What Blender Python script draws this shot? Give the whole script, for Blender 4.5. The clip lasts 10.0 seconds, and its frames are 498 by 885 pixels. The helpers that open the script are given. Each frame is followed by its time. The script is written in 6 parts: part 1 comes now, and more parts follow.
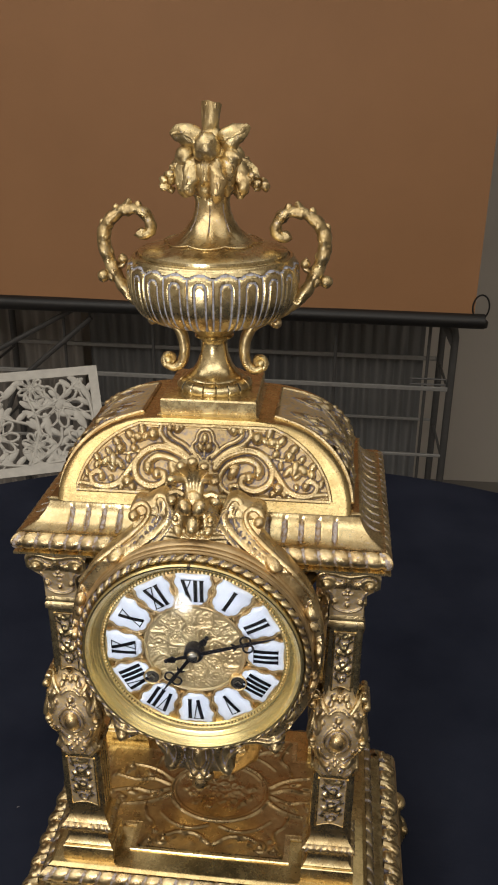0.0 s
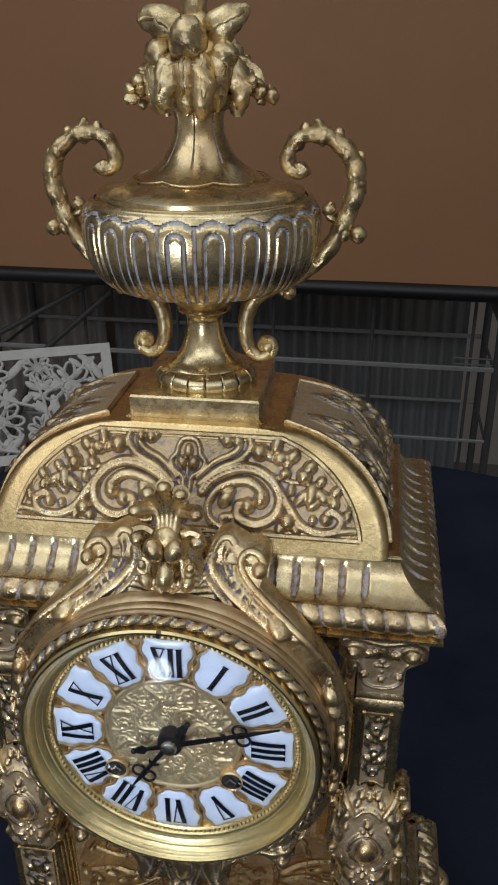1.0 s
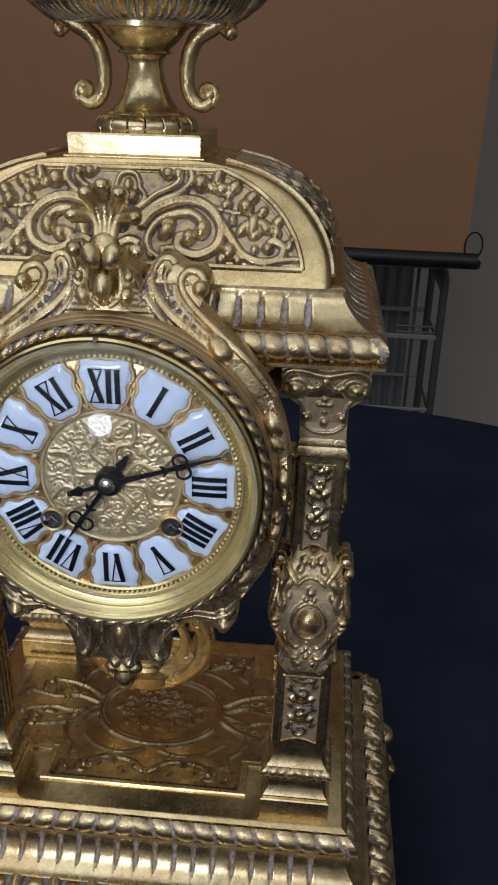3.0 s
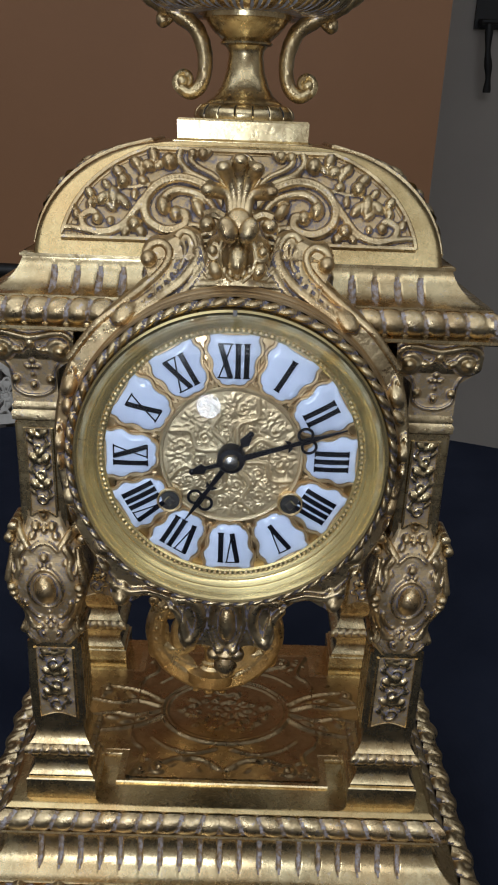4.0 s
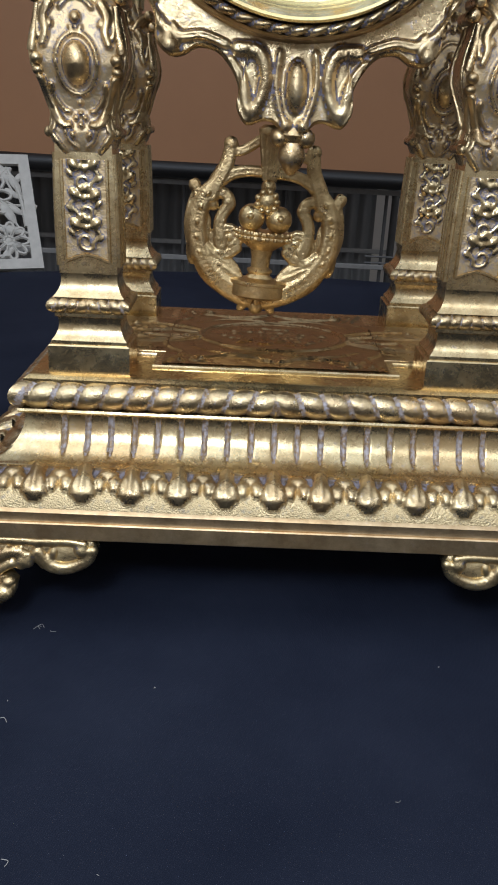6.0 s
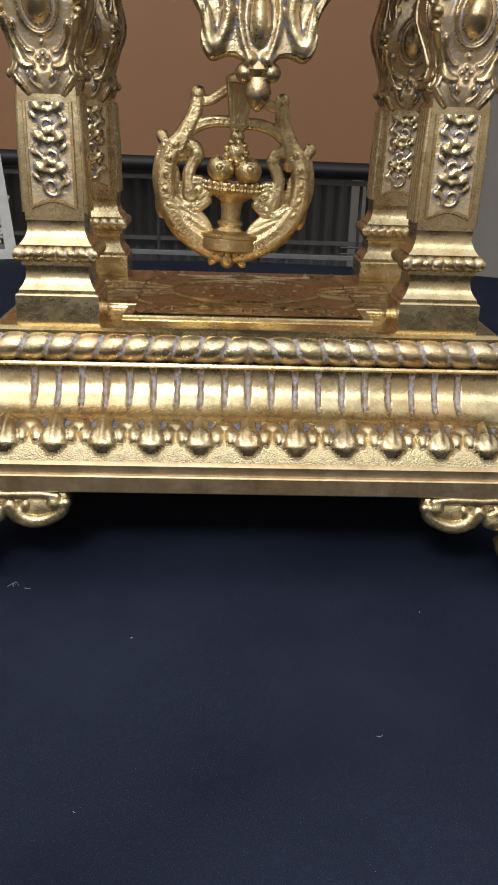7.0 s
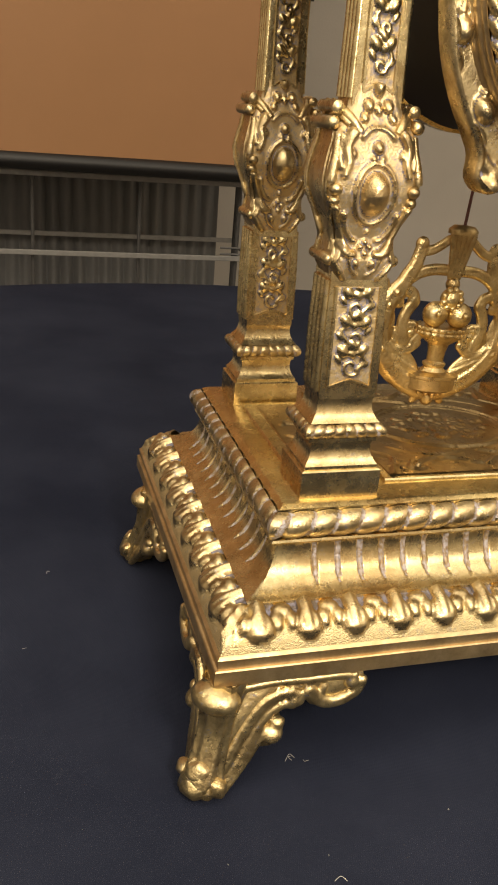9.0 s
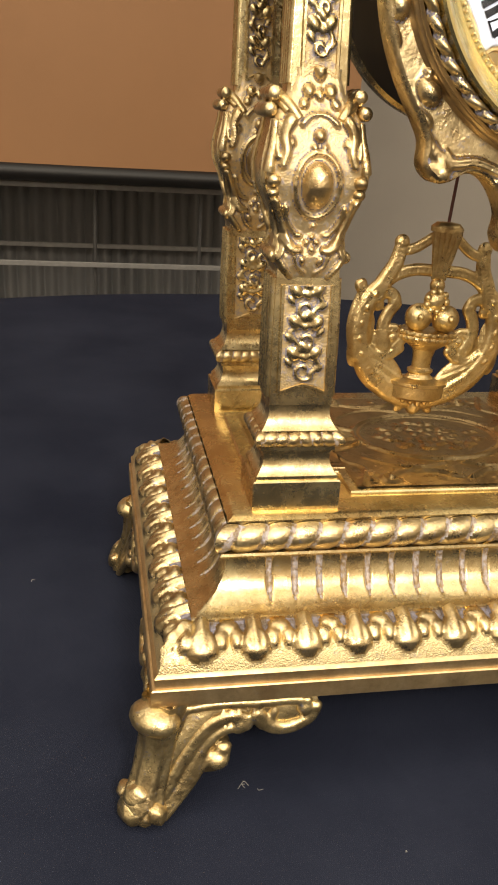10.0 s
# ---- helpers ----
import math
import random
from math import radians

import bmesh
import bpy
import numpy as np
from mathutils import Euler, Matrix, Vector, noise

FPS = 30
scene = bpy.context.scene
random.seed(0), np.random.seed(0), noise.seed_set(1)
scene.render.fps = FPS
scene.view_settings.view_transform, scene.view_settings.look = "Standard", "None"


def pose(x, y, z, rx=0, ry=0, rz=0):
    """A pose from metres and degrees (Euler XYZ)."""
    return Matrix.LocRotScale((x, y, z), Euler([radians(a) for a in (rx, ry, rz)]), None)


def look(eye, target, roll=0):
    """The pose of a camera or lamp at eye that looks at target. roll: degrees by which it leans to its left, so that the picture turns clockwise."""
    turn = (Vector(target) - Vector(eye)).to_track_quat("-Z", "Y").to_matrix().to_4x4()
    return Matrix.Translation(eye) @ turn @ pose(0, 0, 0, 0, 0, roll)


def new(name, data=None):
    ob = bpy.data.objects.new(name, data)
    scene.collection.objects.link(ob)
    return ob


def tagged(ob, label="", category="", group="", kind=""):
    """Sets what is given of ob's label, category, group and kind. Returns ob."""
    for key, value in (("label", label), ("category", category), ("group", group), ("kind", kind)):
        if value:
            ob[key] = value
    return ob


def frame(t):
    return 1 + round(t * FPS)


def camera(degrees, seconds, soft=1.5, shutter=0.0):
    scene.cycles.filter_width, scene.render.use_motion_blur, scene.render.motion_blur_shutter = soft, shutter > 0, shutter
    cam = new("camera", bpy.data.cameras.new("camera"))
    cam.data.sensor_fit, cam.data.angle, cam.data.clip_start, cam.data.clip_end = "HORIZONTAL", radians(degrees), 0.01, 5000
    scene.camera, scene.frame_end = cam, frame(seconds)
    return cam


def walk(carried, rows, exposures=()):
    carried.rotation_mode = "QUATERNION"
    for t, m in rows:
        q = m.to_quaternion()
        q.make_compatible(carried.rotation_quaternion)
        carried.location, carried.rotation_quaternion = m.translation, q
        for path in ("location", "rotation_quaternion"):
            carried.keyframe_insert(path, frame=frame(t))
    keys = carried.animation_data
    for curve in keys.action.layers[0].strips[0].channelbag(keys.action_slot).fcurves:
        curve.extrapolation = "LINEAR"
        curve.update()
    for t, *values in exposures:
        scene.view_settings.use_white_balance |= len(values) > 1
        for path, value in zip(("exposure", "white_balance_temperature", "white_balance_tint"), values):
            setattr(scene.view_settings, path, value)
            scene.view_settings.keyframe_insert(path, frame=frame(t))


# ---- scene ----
cam = camera(33.09, 10.0, 1.9)
PATH = [
    (0.0, (0.0656, -0.3699, 0.5598), (-0.1297, 1.454, -0.2372), 0.25),
    (0.2, (0.059, -0.3127, 0.5688), (-0.1393, 1.4952, -0.2632), 0.33),
    (0.5, (0.0625, -0.2718, 0.5514), (-0.1933, 1.5286, -0.2811), -0.17),
    (1.0, (0.0668, -0.2539, 0.5256), (-0.21, 1.5358, -0.3233), -0.29),
    (1.5, (0.0814, -0.2501, 0.5011), (-0.212, 1.5283, -0.3657), -0.22),
    (2.0, (0.1074, -0.256, 0.481), (-0.2144, 1.515, -0.391), -0.25),
    (2.5, (0.1066, -0.2699, 0.4456), (-0.1467, 1.5213, -0.4073), 0.59),
    (3.0, (0.0742, -0.2917, 0.4273), (-0.0778, 1.5293, -0.3856), 1.4),
    (3.2, (0.0544, -0.2979, 0.4197), (-0.0752, 1.5298, -0.3822), 1.51),
    (4.3, (-0.0046, -0.3078, 0.3859), (0.0496, 1.5623, -0.3209), 2.32),
    (4.5, (-0.0074, -0.3064, 0.3641), (0.0532, 1.5592, -0.3541), 2.36),
    (5.0, (-0.0106, -0.3153, 0.3145), (0.0614, 1.5503, -0.4026), 2.9),
    (5.5, (-0.019, -0.3235, 0.2598), (0.0303, 1.5376, -0.4709), 3.0),
    (6.0, (-0.0151, -0.3222, 0.2017), (0.0142, 1.5411, -0.5244), 2.69),
    (6.2, (-0.0054, -0.3255, 0.1843), (-0.0127, 1.5443, -0.5253), 2.2),
    (7.3, (-0.0203, -0.3264, 0.1791), (0.0907, 1.5346, -0.5451), 2.11),
    (7.5, (-0.042, -0.3239, 0.1858), (0.0986, 1.5207, -0.5743), 2.65),
    (8.0, (-0.1177, -0.3124, 0.1979), (0.2177, 1.4974, -0.5845), 3.93),
    (8.5, (-0.1754, -0.2866, 0.224), (0.2921, 1.4924, -0.5612), 4.6),
    (9.0, (-0.1957, -0.2688, 0.2449), (0.3451, 1.4955, -0.5263), 4.7),
    (9.5, (-0.1907, -0.2659, 0.257), (0.3498, 1.5018, -0.5065), 4.3),
    (10.0, (-0.1455, -0.2652, 0.2395), (0.2089, 1.5534, -0.5135), 3.27),
]
walk(cam, [(t, look(eye, target, roll)) for t, eye, target, roll in PATH],
     [(0.0, 0.37, 6100, 10), (1.0, -0.16, 5150, 9), (2.0, -0.30, 5000, 9), (3.2, -0.33, 5100, 10), (4.5, -0.28, 5100, 10), (6.2, 0.46, 4980, 10), (7.5, 0.70, 5850, 10), (8.5, 0.96, 7150, 10), (10.0, 1.18, 6850, 10)])

# ---- world and lights ----
world = bpy.data.worlds.new("world")
world.use_nodes = True
world.node_tree.nodes["Background"].inputs[0].default_value = (0.5, 0.45, 0.4, 1)
world.node_tree.nodes["Background"].inputs[1].default_value = 0.02
scene.world = world


def area_lamp(name, m, size, watts, colour, size_y=None):
    data = bpy.data.lights.new(name, "AREA")
    data.shape, data.size, data.energy, data.color = "DISK", size, watts, colour
    if size_y:
        data.shape, data.size_y = "RECTANGLE", size_y
    ob = new(name, data)
    ob.matrix_world = m
    return ob


# the filming lamp, held by the lens, and unseen ceiling lamps assumed for the hall
area_lamp("filming_light", look((-0.08, -0.42, 0.37), (0.0, 0.0, 0.16)), 0.08, 0.60, (1.0, 0.95, 0.87))
# the pair at y -2.1 is added as fill for the clock's front
for px, py, watts in ((-1.1, -0.6, 14.5), (1.1, -0.6, 6.5), (0.0, 0.7, 3.4), (-1.1, -2.1, 20), (1.1, -2.1, 17)):
    area_lamp("unseen_ceiling_lamp", look((px, py, 1.93), (px, py, 0)), 2.1, watts, (1.0, 0.925, 0.80), 1.3)


# ---- materials ----
def material(name):
    mat = bpy.data.materials.new(name)
    mat.use_nodes = True
    nt = mat.node_tree
    return mat, nt, nt.nodes["Principled BSDF"]


def texture_noise(nt, scale, detail=4.0, rough=0.55, stretch=None):
    coord = nt.nodes.new("ShaderNodeTexCoord")
    node = nt.nodes.new("ShaderNodeTexNoise")
    node.inputs["Scale"].default_value, node.inputs["Detail"].default_value, node.inputs["Roughness"].default_value = scale, detail, rough
    if stretch:
        mp = nt.nodes.new("ShaderNodeMapping")
        mp.inputs["Scale"].default_value = stretch
        nt.links.new(coord.outputs["Object"], mp.inputs[0])
        nt.links.new(mp.outputs[0], node.inputs["Vector"])
    else:
        nt.links.new(coord.outputs["Object"], node.inputs["Vector"])
    return node.outputs["Fac"]


def ramp(nt, fac, stops):
    node = nt.nodes.new("ShaderNodeValToRGB")
    el = node.color_ramp.elements
    while len(el) < len(stops):
        el.new(0.5)
    for e, (p, c) in zip(el, stops):
        e.position = p
        e.color = (*c, 1) if len(c) == 3 else c
    nt.links.new(fac, node.inputs[0])
    return node.outputs["Color"]


def bump(nt, shader, height, strength, distance):
    node = nt.nodes.new("ShaderNodeBump")
    node.inputs["Strength"].default_value, node.inputs["Distance"].default_value = strength, distance
    nt.links.new(height, node.inputs["Height"])
    nt.links.new(node.outputs[0], shader.inputs["Normal"])
    return node


def grey(v):
    return (v, v, v)


def blend(nt, fac, a, b):
    node = nt.nodes.new("ShaderNodeMix")
    node.data_type = "RGBA"
    nt.links.new(fac, node.inputs[0])
    nt.links.new(a, node.inputs[6])
    node.inputs[7].default_value = (*b, 1)
    return node.outputs[2]


def brass(name, light, dark, rough0, rough1, grain=900.0, relief=0.00015, metal=1.0, copper_part=1.0, fleck_part=0.0, spots=0.38, dents=0.0005):
    """Old brass: two tones in soft patches, uneven polish, fine casting grain."""
    mat, nt, sh = material(name)
    patch = texture_noise(nt, 85.0, 8.0, 0.72)
    base = ramp(nt, patch, [(0.36, dark), (0.62, light)])
    # coppery tarnish and painted warm reflections in larger clouds, dried polish in small flecks
    cloud = ramp(nt, texture_noise(nt, 24.0, 3.0, 0.5), [(0.46, grey(0.0)), (0.66, grey(0.6 * copper_part))])
    base = blend(nt, cloud, base, (0.66, 0.41, 0.16))
    fleck = ramp(nt, texture_noise(nt, 340.0, 6.0, 0.7), [(0.585, grey(0.0)), (0.70, grey(min(1.0, fleck_part)))])
    base = blend(nt, fleck, base, (0.44, 0.40, 0.43))
    spot = ramp(nt, texture_noise(nt, 190.0, 10.0, 0.78), [(0.56, grey(0.0)), (0.70, grey(spots))])
    base = blend(nt, spot, base, tuple(0.48 * c for c in dark))
    nt.links.new(base, sh.inputs["Base Color"])
    fine = texture_noise(nt, 120.0, 8.0, 0.75)
    nt.links.new(ramp(nt, fine, [(0.3, grey(rough0)), (0.75, grey(rough1))]), sh.inputs["Roughness"])
    sh.inputs["Metallic"].default_value = metal
    # uneven hand polish under the fine grain
    soft = bump(nt, sh, texture_noise(nt, 170.0, 2.0, 0.5), 0.6, dents)
    top = bump(nt, sh, texture_noise(nt, grain, 4.0, 0.65), 0.6, relief)
    nt.links.new(soft.outputs[0], top.inputs["Normal"])
    return mat


M_POL = brass("polished_brass", (0.78, 0.645, 0.36), (0.48, 0.365, 0.185), 0.18, 0.38, 700, 0.00010, 0.97, 0.6, 0.45, 0.38, 0.00022)
# more copper cloud, painting the brown screen's reflection into the roof
M_DOME = brass("copper_clouded_brass", (0.77, 0.60, 0.29), (0.54, 0.40, 0.175), 0.18, 0.36, 900, 0.00010, 0.97, 0.9, 0.15, 0.25, 0.0002)
M_BEZEL = brass("brushed_brass", (0.74, 0.605, 0.285), (0.68, 0.55, 0.255), 0.22, 0.27, 1400, 0.00006, 0.95, 0.2, 0.05, 0.08, 0.0002)
M_CAST = brass("cast_brass", (0.80, 0.645, 0.36), (0.34, 0.25, 0.13), 0.19, 0.44, 1000, 0.00034, 0.96, 0.6, 0.95, 0.5)
M_CRUST = brass("crusted_brass", (0.83, 0.665, 0.345), (0.36, 0.265, 0.14), 0.20, 0.46, 700, 0.0004, 0.93, 0.5, 1.0, 0.5, 0.0008)
M_WARM = brass("warm_brass", (0.54, 0.40, 0.205), (0.36, 0.255, 0.125), 0.22, 0.40, 800, 0.00008, 1.0, 0.45)
M_BOB = brass("gilt_brass", (0.80, 0.62, 0.31), (0.44, 0.305, 0.135), 0.22, 0.44, 900, 0.0004, 1.0, 0.8, 0.2, 0.5, 0.0007)
M_STRAP = brass("strapwork_gilt", (0.66, 0.50, 0.28), (0.44, 0.31, 0.16), 0.34, 0.50, 1200, 0.0001, 0.9, 0.5, 0.2)
M_DIAL = brass("dial_gilt", (0.56, 0.46, 0.28), (0.42, 0.33, 0.19), 0.36, 0.50, 1500, 0.0001, 0.8, 0.3)


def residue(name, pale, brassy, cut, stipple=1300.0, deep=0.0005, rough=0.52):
    """Recessed ground: dull brass with dried polish left in it; the darker sets also hold painted shade."""
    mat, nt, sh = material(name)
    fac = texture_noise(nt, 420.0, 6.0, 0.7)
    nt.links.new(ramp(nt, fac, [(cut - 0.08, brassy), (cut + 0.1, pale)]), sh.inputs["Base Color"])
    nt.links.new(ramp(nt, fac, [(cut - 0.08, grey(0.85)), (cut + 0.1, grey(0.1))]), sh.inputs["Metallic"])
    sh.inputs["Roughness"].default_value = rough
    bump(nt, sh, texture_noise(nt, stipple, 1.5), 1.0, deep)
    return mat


# relief grounds: real residue, plus recess shade put into the tone
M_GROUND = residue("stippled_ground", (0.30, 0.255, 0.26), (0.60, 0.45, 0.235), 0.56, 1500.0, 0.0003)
M_GROOVE = residue("polish_residue", (0.46, 0.42, 0.43), (0.34, 0.24, 0.13), 0.50)
M_DULL = residue("dull_cast_ground", (0.30, 0.265, 0.28), (0.66, 0.50, 0.27), 0.58, 1500.0, 0.00018, 0.46)
M_STIP = residue("stippled_gilt", (0.42, 0.34, 0.24), (0.76, 0.60, 0.32), 0.62, 1700.0, 0.0006, 0.38)
# violet polish residue, darkened to put the crevices' shade into the colour
M_CREV = residue("violet_residue_and_shade", (0.215, 0.20, 0.245), (0.16, 0.12, 0.075), 0.46)
M_URNG = residue("pale_polish_residue", (0.50, 0.51, 0.60), (0.36, 0.31, 0.26), 0.44)


def plain(name, colour, rough, metal=0.0, spec=0.5):
    mat, nt, sh = material(name)
    fac = texture_noise(nt, 80.0, 4.0)
    lo = tuple(c * 0.82 for c in colour)
    nt.links.new(ramp(nt, fac, [(0.3, lo), (0.7, colour)]), sh.inputs["Base Color"])
    sh.inputs["Roughness"].default_value, sh.inputs["Metallic"].default_value = rough, metal
    sh.inputs["Specular IOR Level"].default_value = spec
    return mat


M_BLACK = plain("blued_steel", (0.018, 0.017, 0.022), 0.28, 0.6)
M_INK = plain("numeral_black", (0.006, 0.006, 0.009), 0.25)
M_STEEL = plain("steel", (0.42, 0.40, 0.38), 0.25, 1.0)
M_DARK = plain("dark_hollow", (0.02, 0.017, 0.014), 0.6)
M_ROD = plain("pendulum_rod", (0.16, 0.07, 0.06), 0.4, 0.6)
M_BAR = plain("black_bar", (0.012, 0.011, 0.011), 0.45)
M_WIRE = plain("galvanised_wire", (0.15, 0.147, 0.143), 0.55, 0.4)
M_RAIL = plain("galvanised_rail", (0.33, 0.32, 0.305), 0.5, 0.3)
M_LEG = plain("dark_tube", (0.075, 0.072, 0.070), 0.5)
M_CARD = plain("ivory_board", (0.56, 0.53, 0.475), 0.7)

mat, nt, sh = material("white_enamel")
nt.links.new(ramp(nt, texture_noise(nt, 150.0, 3.0), [(0.3, (0.44, 0.48, 0.60)), (0.7, (0.50, 0.54, 0.66))]), sh.inputs["Base Color"])
sh.inputs["Roughness"].default_value = 0.12
M_ENAMEL = mat

mat, nt, sh = material("convex_glass")
sh.inputs["Base Color"].default_value = (0.97, 0.99, 1.0, 1)
sh.inputs["Transmission Weight"].default_value, sh.inputs["Roughness"].default_value, sh.inputs["IOR"].default_value = 1.0, 0.03, 1.27
M_GLASS = mat

# black table linen: fine weave, faint blue sheen, lint
mat, nt, sh = material("navy_black_linen")
coord = nt.nodes.new("ShaderNodeTexCoord")
wave_out = []
for rot in (0.0, 1.5708):
    mp = nt.nodes.new("ShaderNodeMapping")
    mp.inputs["Rotation"].default_value = (0, 0, rot + 0.3)
    wv = nt.nodes.new("ShaderNodeTexWave")
    wv.inputs["Scale"].default_value, wv.inputs["Distortion"].default_value, wv.inputs["Detail"].default_value = 420.0, 0.6, 1.0
    nt.links.new(coord.outputs["Object"], mp.inputs[0])
    nt.links.new(mp.outputs[0], wv.inputs["Vector"])
    wave_out.append(wv.outputs["Fac"])
mx = nt.nodes.new("ShaderNodeMath")
mx.operation = "MULTIPLY"
nt.links.new(wave_out[0], mx.inputs[0])
nt.links.new(wave_out[1], mx.inputs[1])
cloud = texture_noise(nt, 9.0, 6.0, 0.6)
cloth_base = (ramp(nt, cloud, [(0.3, (0.0112, 0.0134, 0.0235)), (0.7, (0.0208, 0.0240, 0.0385))]))
dust = ramp(nt, texture_noise(nt, 14.0, 14.0, 0.78), [(0.66, grey(0.0)), (0.86, grey(0.55))])
nt.links.new(blend(nt, dust, cloth_base, (0.10, 0.10, 0.11)), sh.inputs["Base Color"])
sh.inputs["Roughness"].default_value, sh.inputs["Specular IOR Level"].default_value = 0.85, 0.05
sh.inputs["Diffuse Roughness"].default_value = 1.0
bump(nt, sh, mx.outputs[0], 0.5, 0.0004)
M_CLOTH = mat

mat, nt, sh = material("brown_screen_cloth")
nt.links.new(ramp(nt, texture_noise(nt, 2.2, 5.0, 0.6), [(0.3, (0.335, 0.168, 0.073)), (0.7, (0.385, 0.194, 0.085))]), sh.inputs["Base Color"])
sh.inputs["Roughness"].default_value = 0.6
bump(nt, sh, texture_noise(nt, 700.0, 2.0), 0.2, 0.0005)
M_SCREEN = mat


def wall_paint(name, a, b):
    mat, nt, sh = material(name)
    nt.links.new(ramp(nt, texture_noise(nt, 1.7, 6.0, 0.6), [(0.3, a), (0.7, b)]), sh.inputs["Base Color"])
    sh.inputs["Roughness"].default_value = 0.8
    bump(nt, sh, texture_noise(nt, 160.0, 3.0), 0.25, 0.002)
    return mat


M_DRAPE = wall_paint("grey_drape", (0.14, 0.14, 0.142), (0.22, 0.216, 0.21))
M_PALE = wall_paint("pale_drape", (0.26, 0.235, 0.21), (0.33, 0.30, 0.27))
M_WALL = wall_paint("grey_wall_paint", (0.53, 0.485, 0.43), (0.60, 0.55, 0.49))
M_CEIL = wall_paint("ceiling_paint", (0.60, 0.57, 0.52), (0.68, 0.65, 0.60))
# floor is hardly in view; its grey is lightened to bounce fill light
M_FLOOR = wall_paint("grey_bounce_floor", (0.20, 0.185, 0.165), (0.28, 0.26, 0.235))

from mathutils import noise


# ---- mesh tools ----
class Geo:
    """Gathers faces for one mesh."""

    def __init__(self):
        self.v, self.f, self.m = [], [], []

    def add(self, verts, faces, mi=0):
        n = len(self.v)
        self.v += [tuple(p) for p in verts]
        self.f += [tuple(i + n for i in f) for f in faces]
        self.m += list(mi) if hasattr(mi, "__len__") else [mi] * len(faces)

    def grid(self, rows, close=False, mi=0):
        """rows: lists of points of equal length; close: joins the last column to the first."""
        nv, nu = len(rows), len(rows[0])
        faces, ids = [], []
        for j in range(nv - 1):
            for i in range(nu if close else nu - 1):
                k = (i + 1) % nu
                faces.append((j * nu + i, j * nu + k, (j + 1) * nu + k, (j + 1) * nu + i))
                ids.append(mi(i, j) if callable(mi) else mi)
        self.add([p for r in rows for p in r], faces, ids)

    def tube(self, pts, radii, seg=8, mi=0, squash=1.0, up=None):
        pts = [Vector(p) for p in pts]
        n = len(pts)
        if not hasattr(radii, "__len__"):
            radii = [radii] * n
        up = Vector(up) if up else None
        rows, ref = [], None
        for i, p in enumerate(pts):
            d = pts[min(i + 1, n - 1)] - pts[max(i - 1, 0)]
            if d.length < 1e-9:
                d = Vector((0, 0, 1))
            d.normalize()
            a = up if up else (ref if ref else (Vector((0, 1, 0)) if abs(d.y) < 0.9 else Vector((1, 0, 0))))
            s = d.cross(a)
            if s.length < 1e-6:
                s = d.orthogonal()
            s.normalize()
            w = s.cross(d).normalized()
            ref = w
            rows.append([p + radii[i] * (math.cos(t) * s + squash * math.sin(t) * w) for t in (2 * math.pi * k / seg for k in range(seg))])
        rows = [[pts[0]] * seg] + rows + [[pts[-1]] * seg]
        self.grid(rows, True, mi)

    def ball(self, c, r, nu=10, nv=6, mi=0, turn=None):
        r = r if hasattr(r, "__len__") else (r, r, r)
        c, rows = Vector(c), []
        for j in range(nv + 1):
            ph = math.pi * j / nv
            row = []
            for i in range(nu):
                th = 2 * math.pi * i / nu
                q = Vector((r[0] * math.sin(ph) * math.cos(th), r[1] * math.sin(ph) * math.sin(th), r[2] * math.cos(ph)))
                row.append(c + (turn @ q if turn else q))
            rows.append(row)
        self.grid(rows, True, mi)

    def loft(self, rows, cx=0.0, cy=0.0, mi=0, caps=True):
        """Rectangular rings (half width, half depth, z), mitred at the corners."""
        ps = []
        for row in rows:
            hx, hy, z = row[:3]
            x = cx + (row[3] if len(row) > 3 else 0.0)
            ps.append([(x - hx, cy - hy, z), (x + hx, cy - hy, z), (x + hx, cy + hy, z), (x - hx, cy + hy, z)])
        n = len(self.v)
        self.grid(ps, True, mi)
        if caps:
            self.f += [(n + 3, n + 2, n + 1, n), tuple(n + 4 * (len(rows) - 1) + k for k in range(4))]
            self.m += [mi, mi]

    def lathe(self, profile, seg=48, cx=0.0, cy=0.0, axis="z", mod=None, mi=0):
        """profile of (r, h); axis z, or y with h pointing to the front."""
        rows = []
        for j, (r, h) in enumerate(profile):
            row = []
            for i in range(seg):
                t = 2 * math.pi * i / seg
                q = r + (mod(t, j) if mod else 0.0)
                row.append((cx + q * math.cos(t), cy + q * math.sin(t), h) if axis == "z" else (cx + q * math.cos(t), -h, cy + q * math.sin(t)))
            rows.append(row)
        self.grid(rows, True, mi)

    def prism(self, outline, place, h0, h1, mi=0, bevel=0.0):
        """A flat shape of outline (a, b), from height h0 to h1 of place(a, b, h), its front edge chamfered."""
        n = len(outline)
        if bevel:
            ca, cb = sum(p[0] for p in outline) / n, sum(p[1] for p in outline) / n
            inner = []
            for i in range(n):
                (ax, ay), (bx, by), (dx, dy) = outline[i - 1], outline[i], outline[(i + 1) % n]
                tx, ty = dx - ax, dy - ay
                ln = math.hypot(tx, ty) or 1.0
                inner.append((bx - ty / ln * bevel * ORIENT(outline), by + tx / ln * bevel * ORIENT(outline)))
            rings = [(outline, h0), (outline, h1 - bevel), (inner, h1)]
        else:
            rings = [(outline, h0), (outline, h1)]
        base = len(self.v)
        self.grid([[place(a, b, h) for a, b in o] for o, h in rings], True, mi)
        self.f.append(tuple(base + (len(rings) - 1) * n + k for k in range(n)))
        self.m.append(mi)


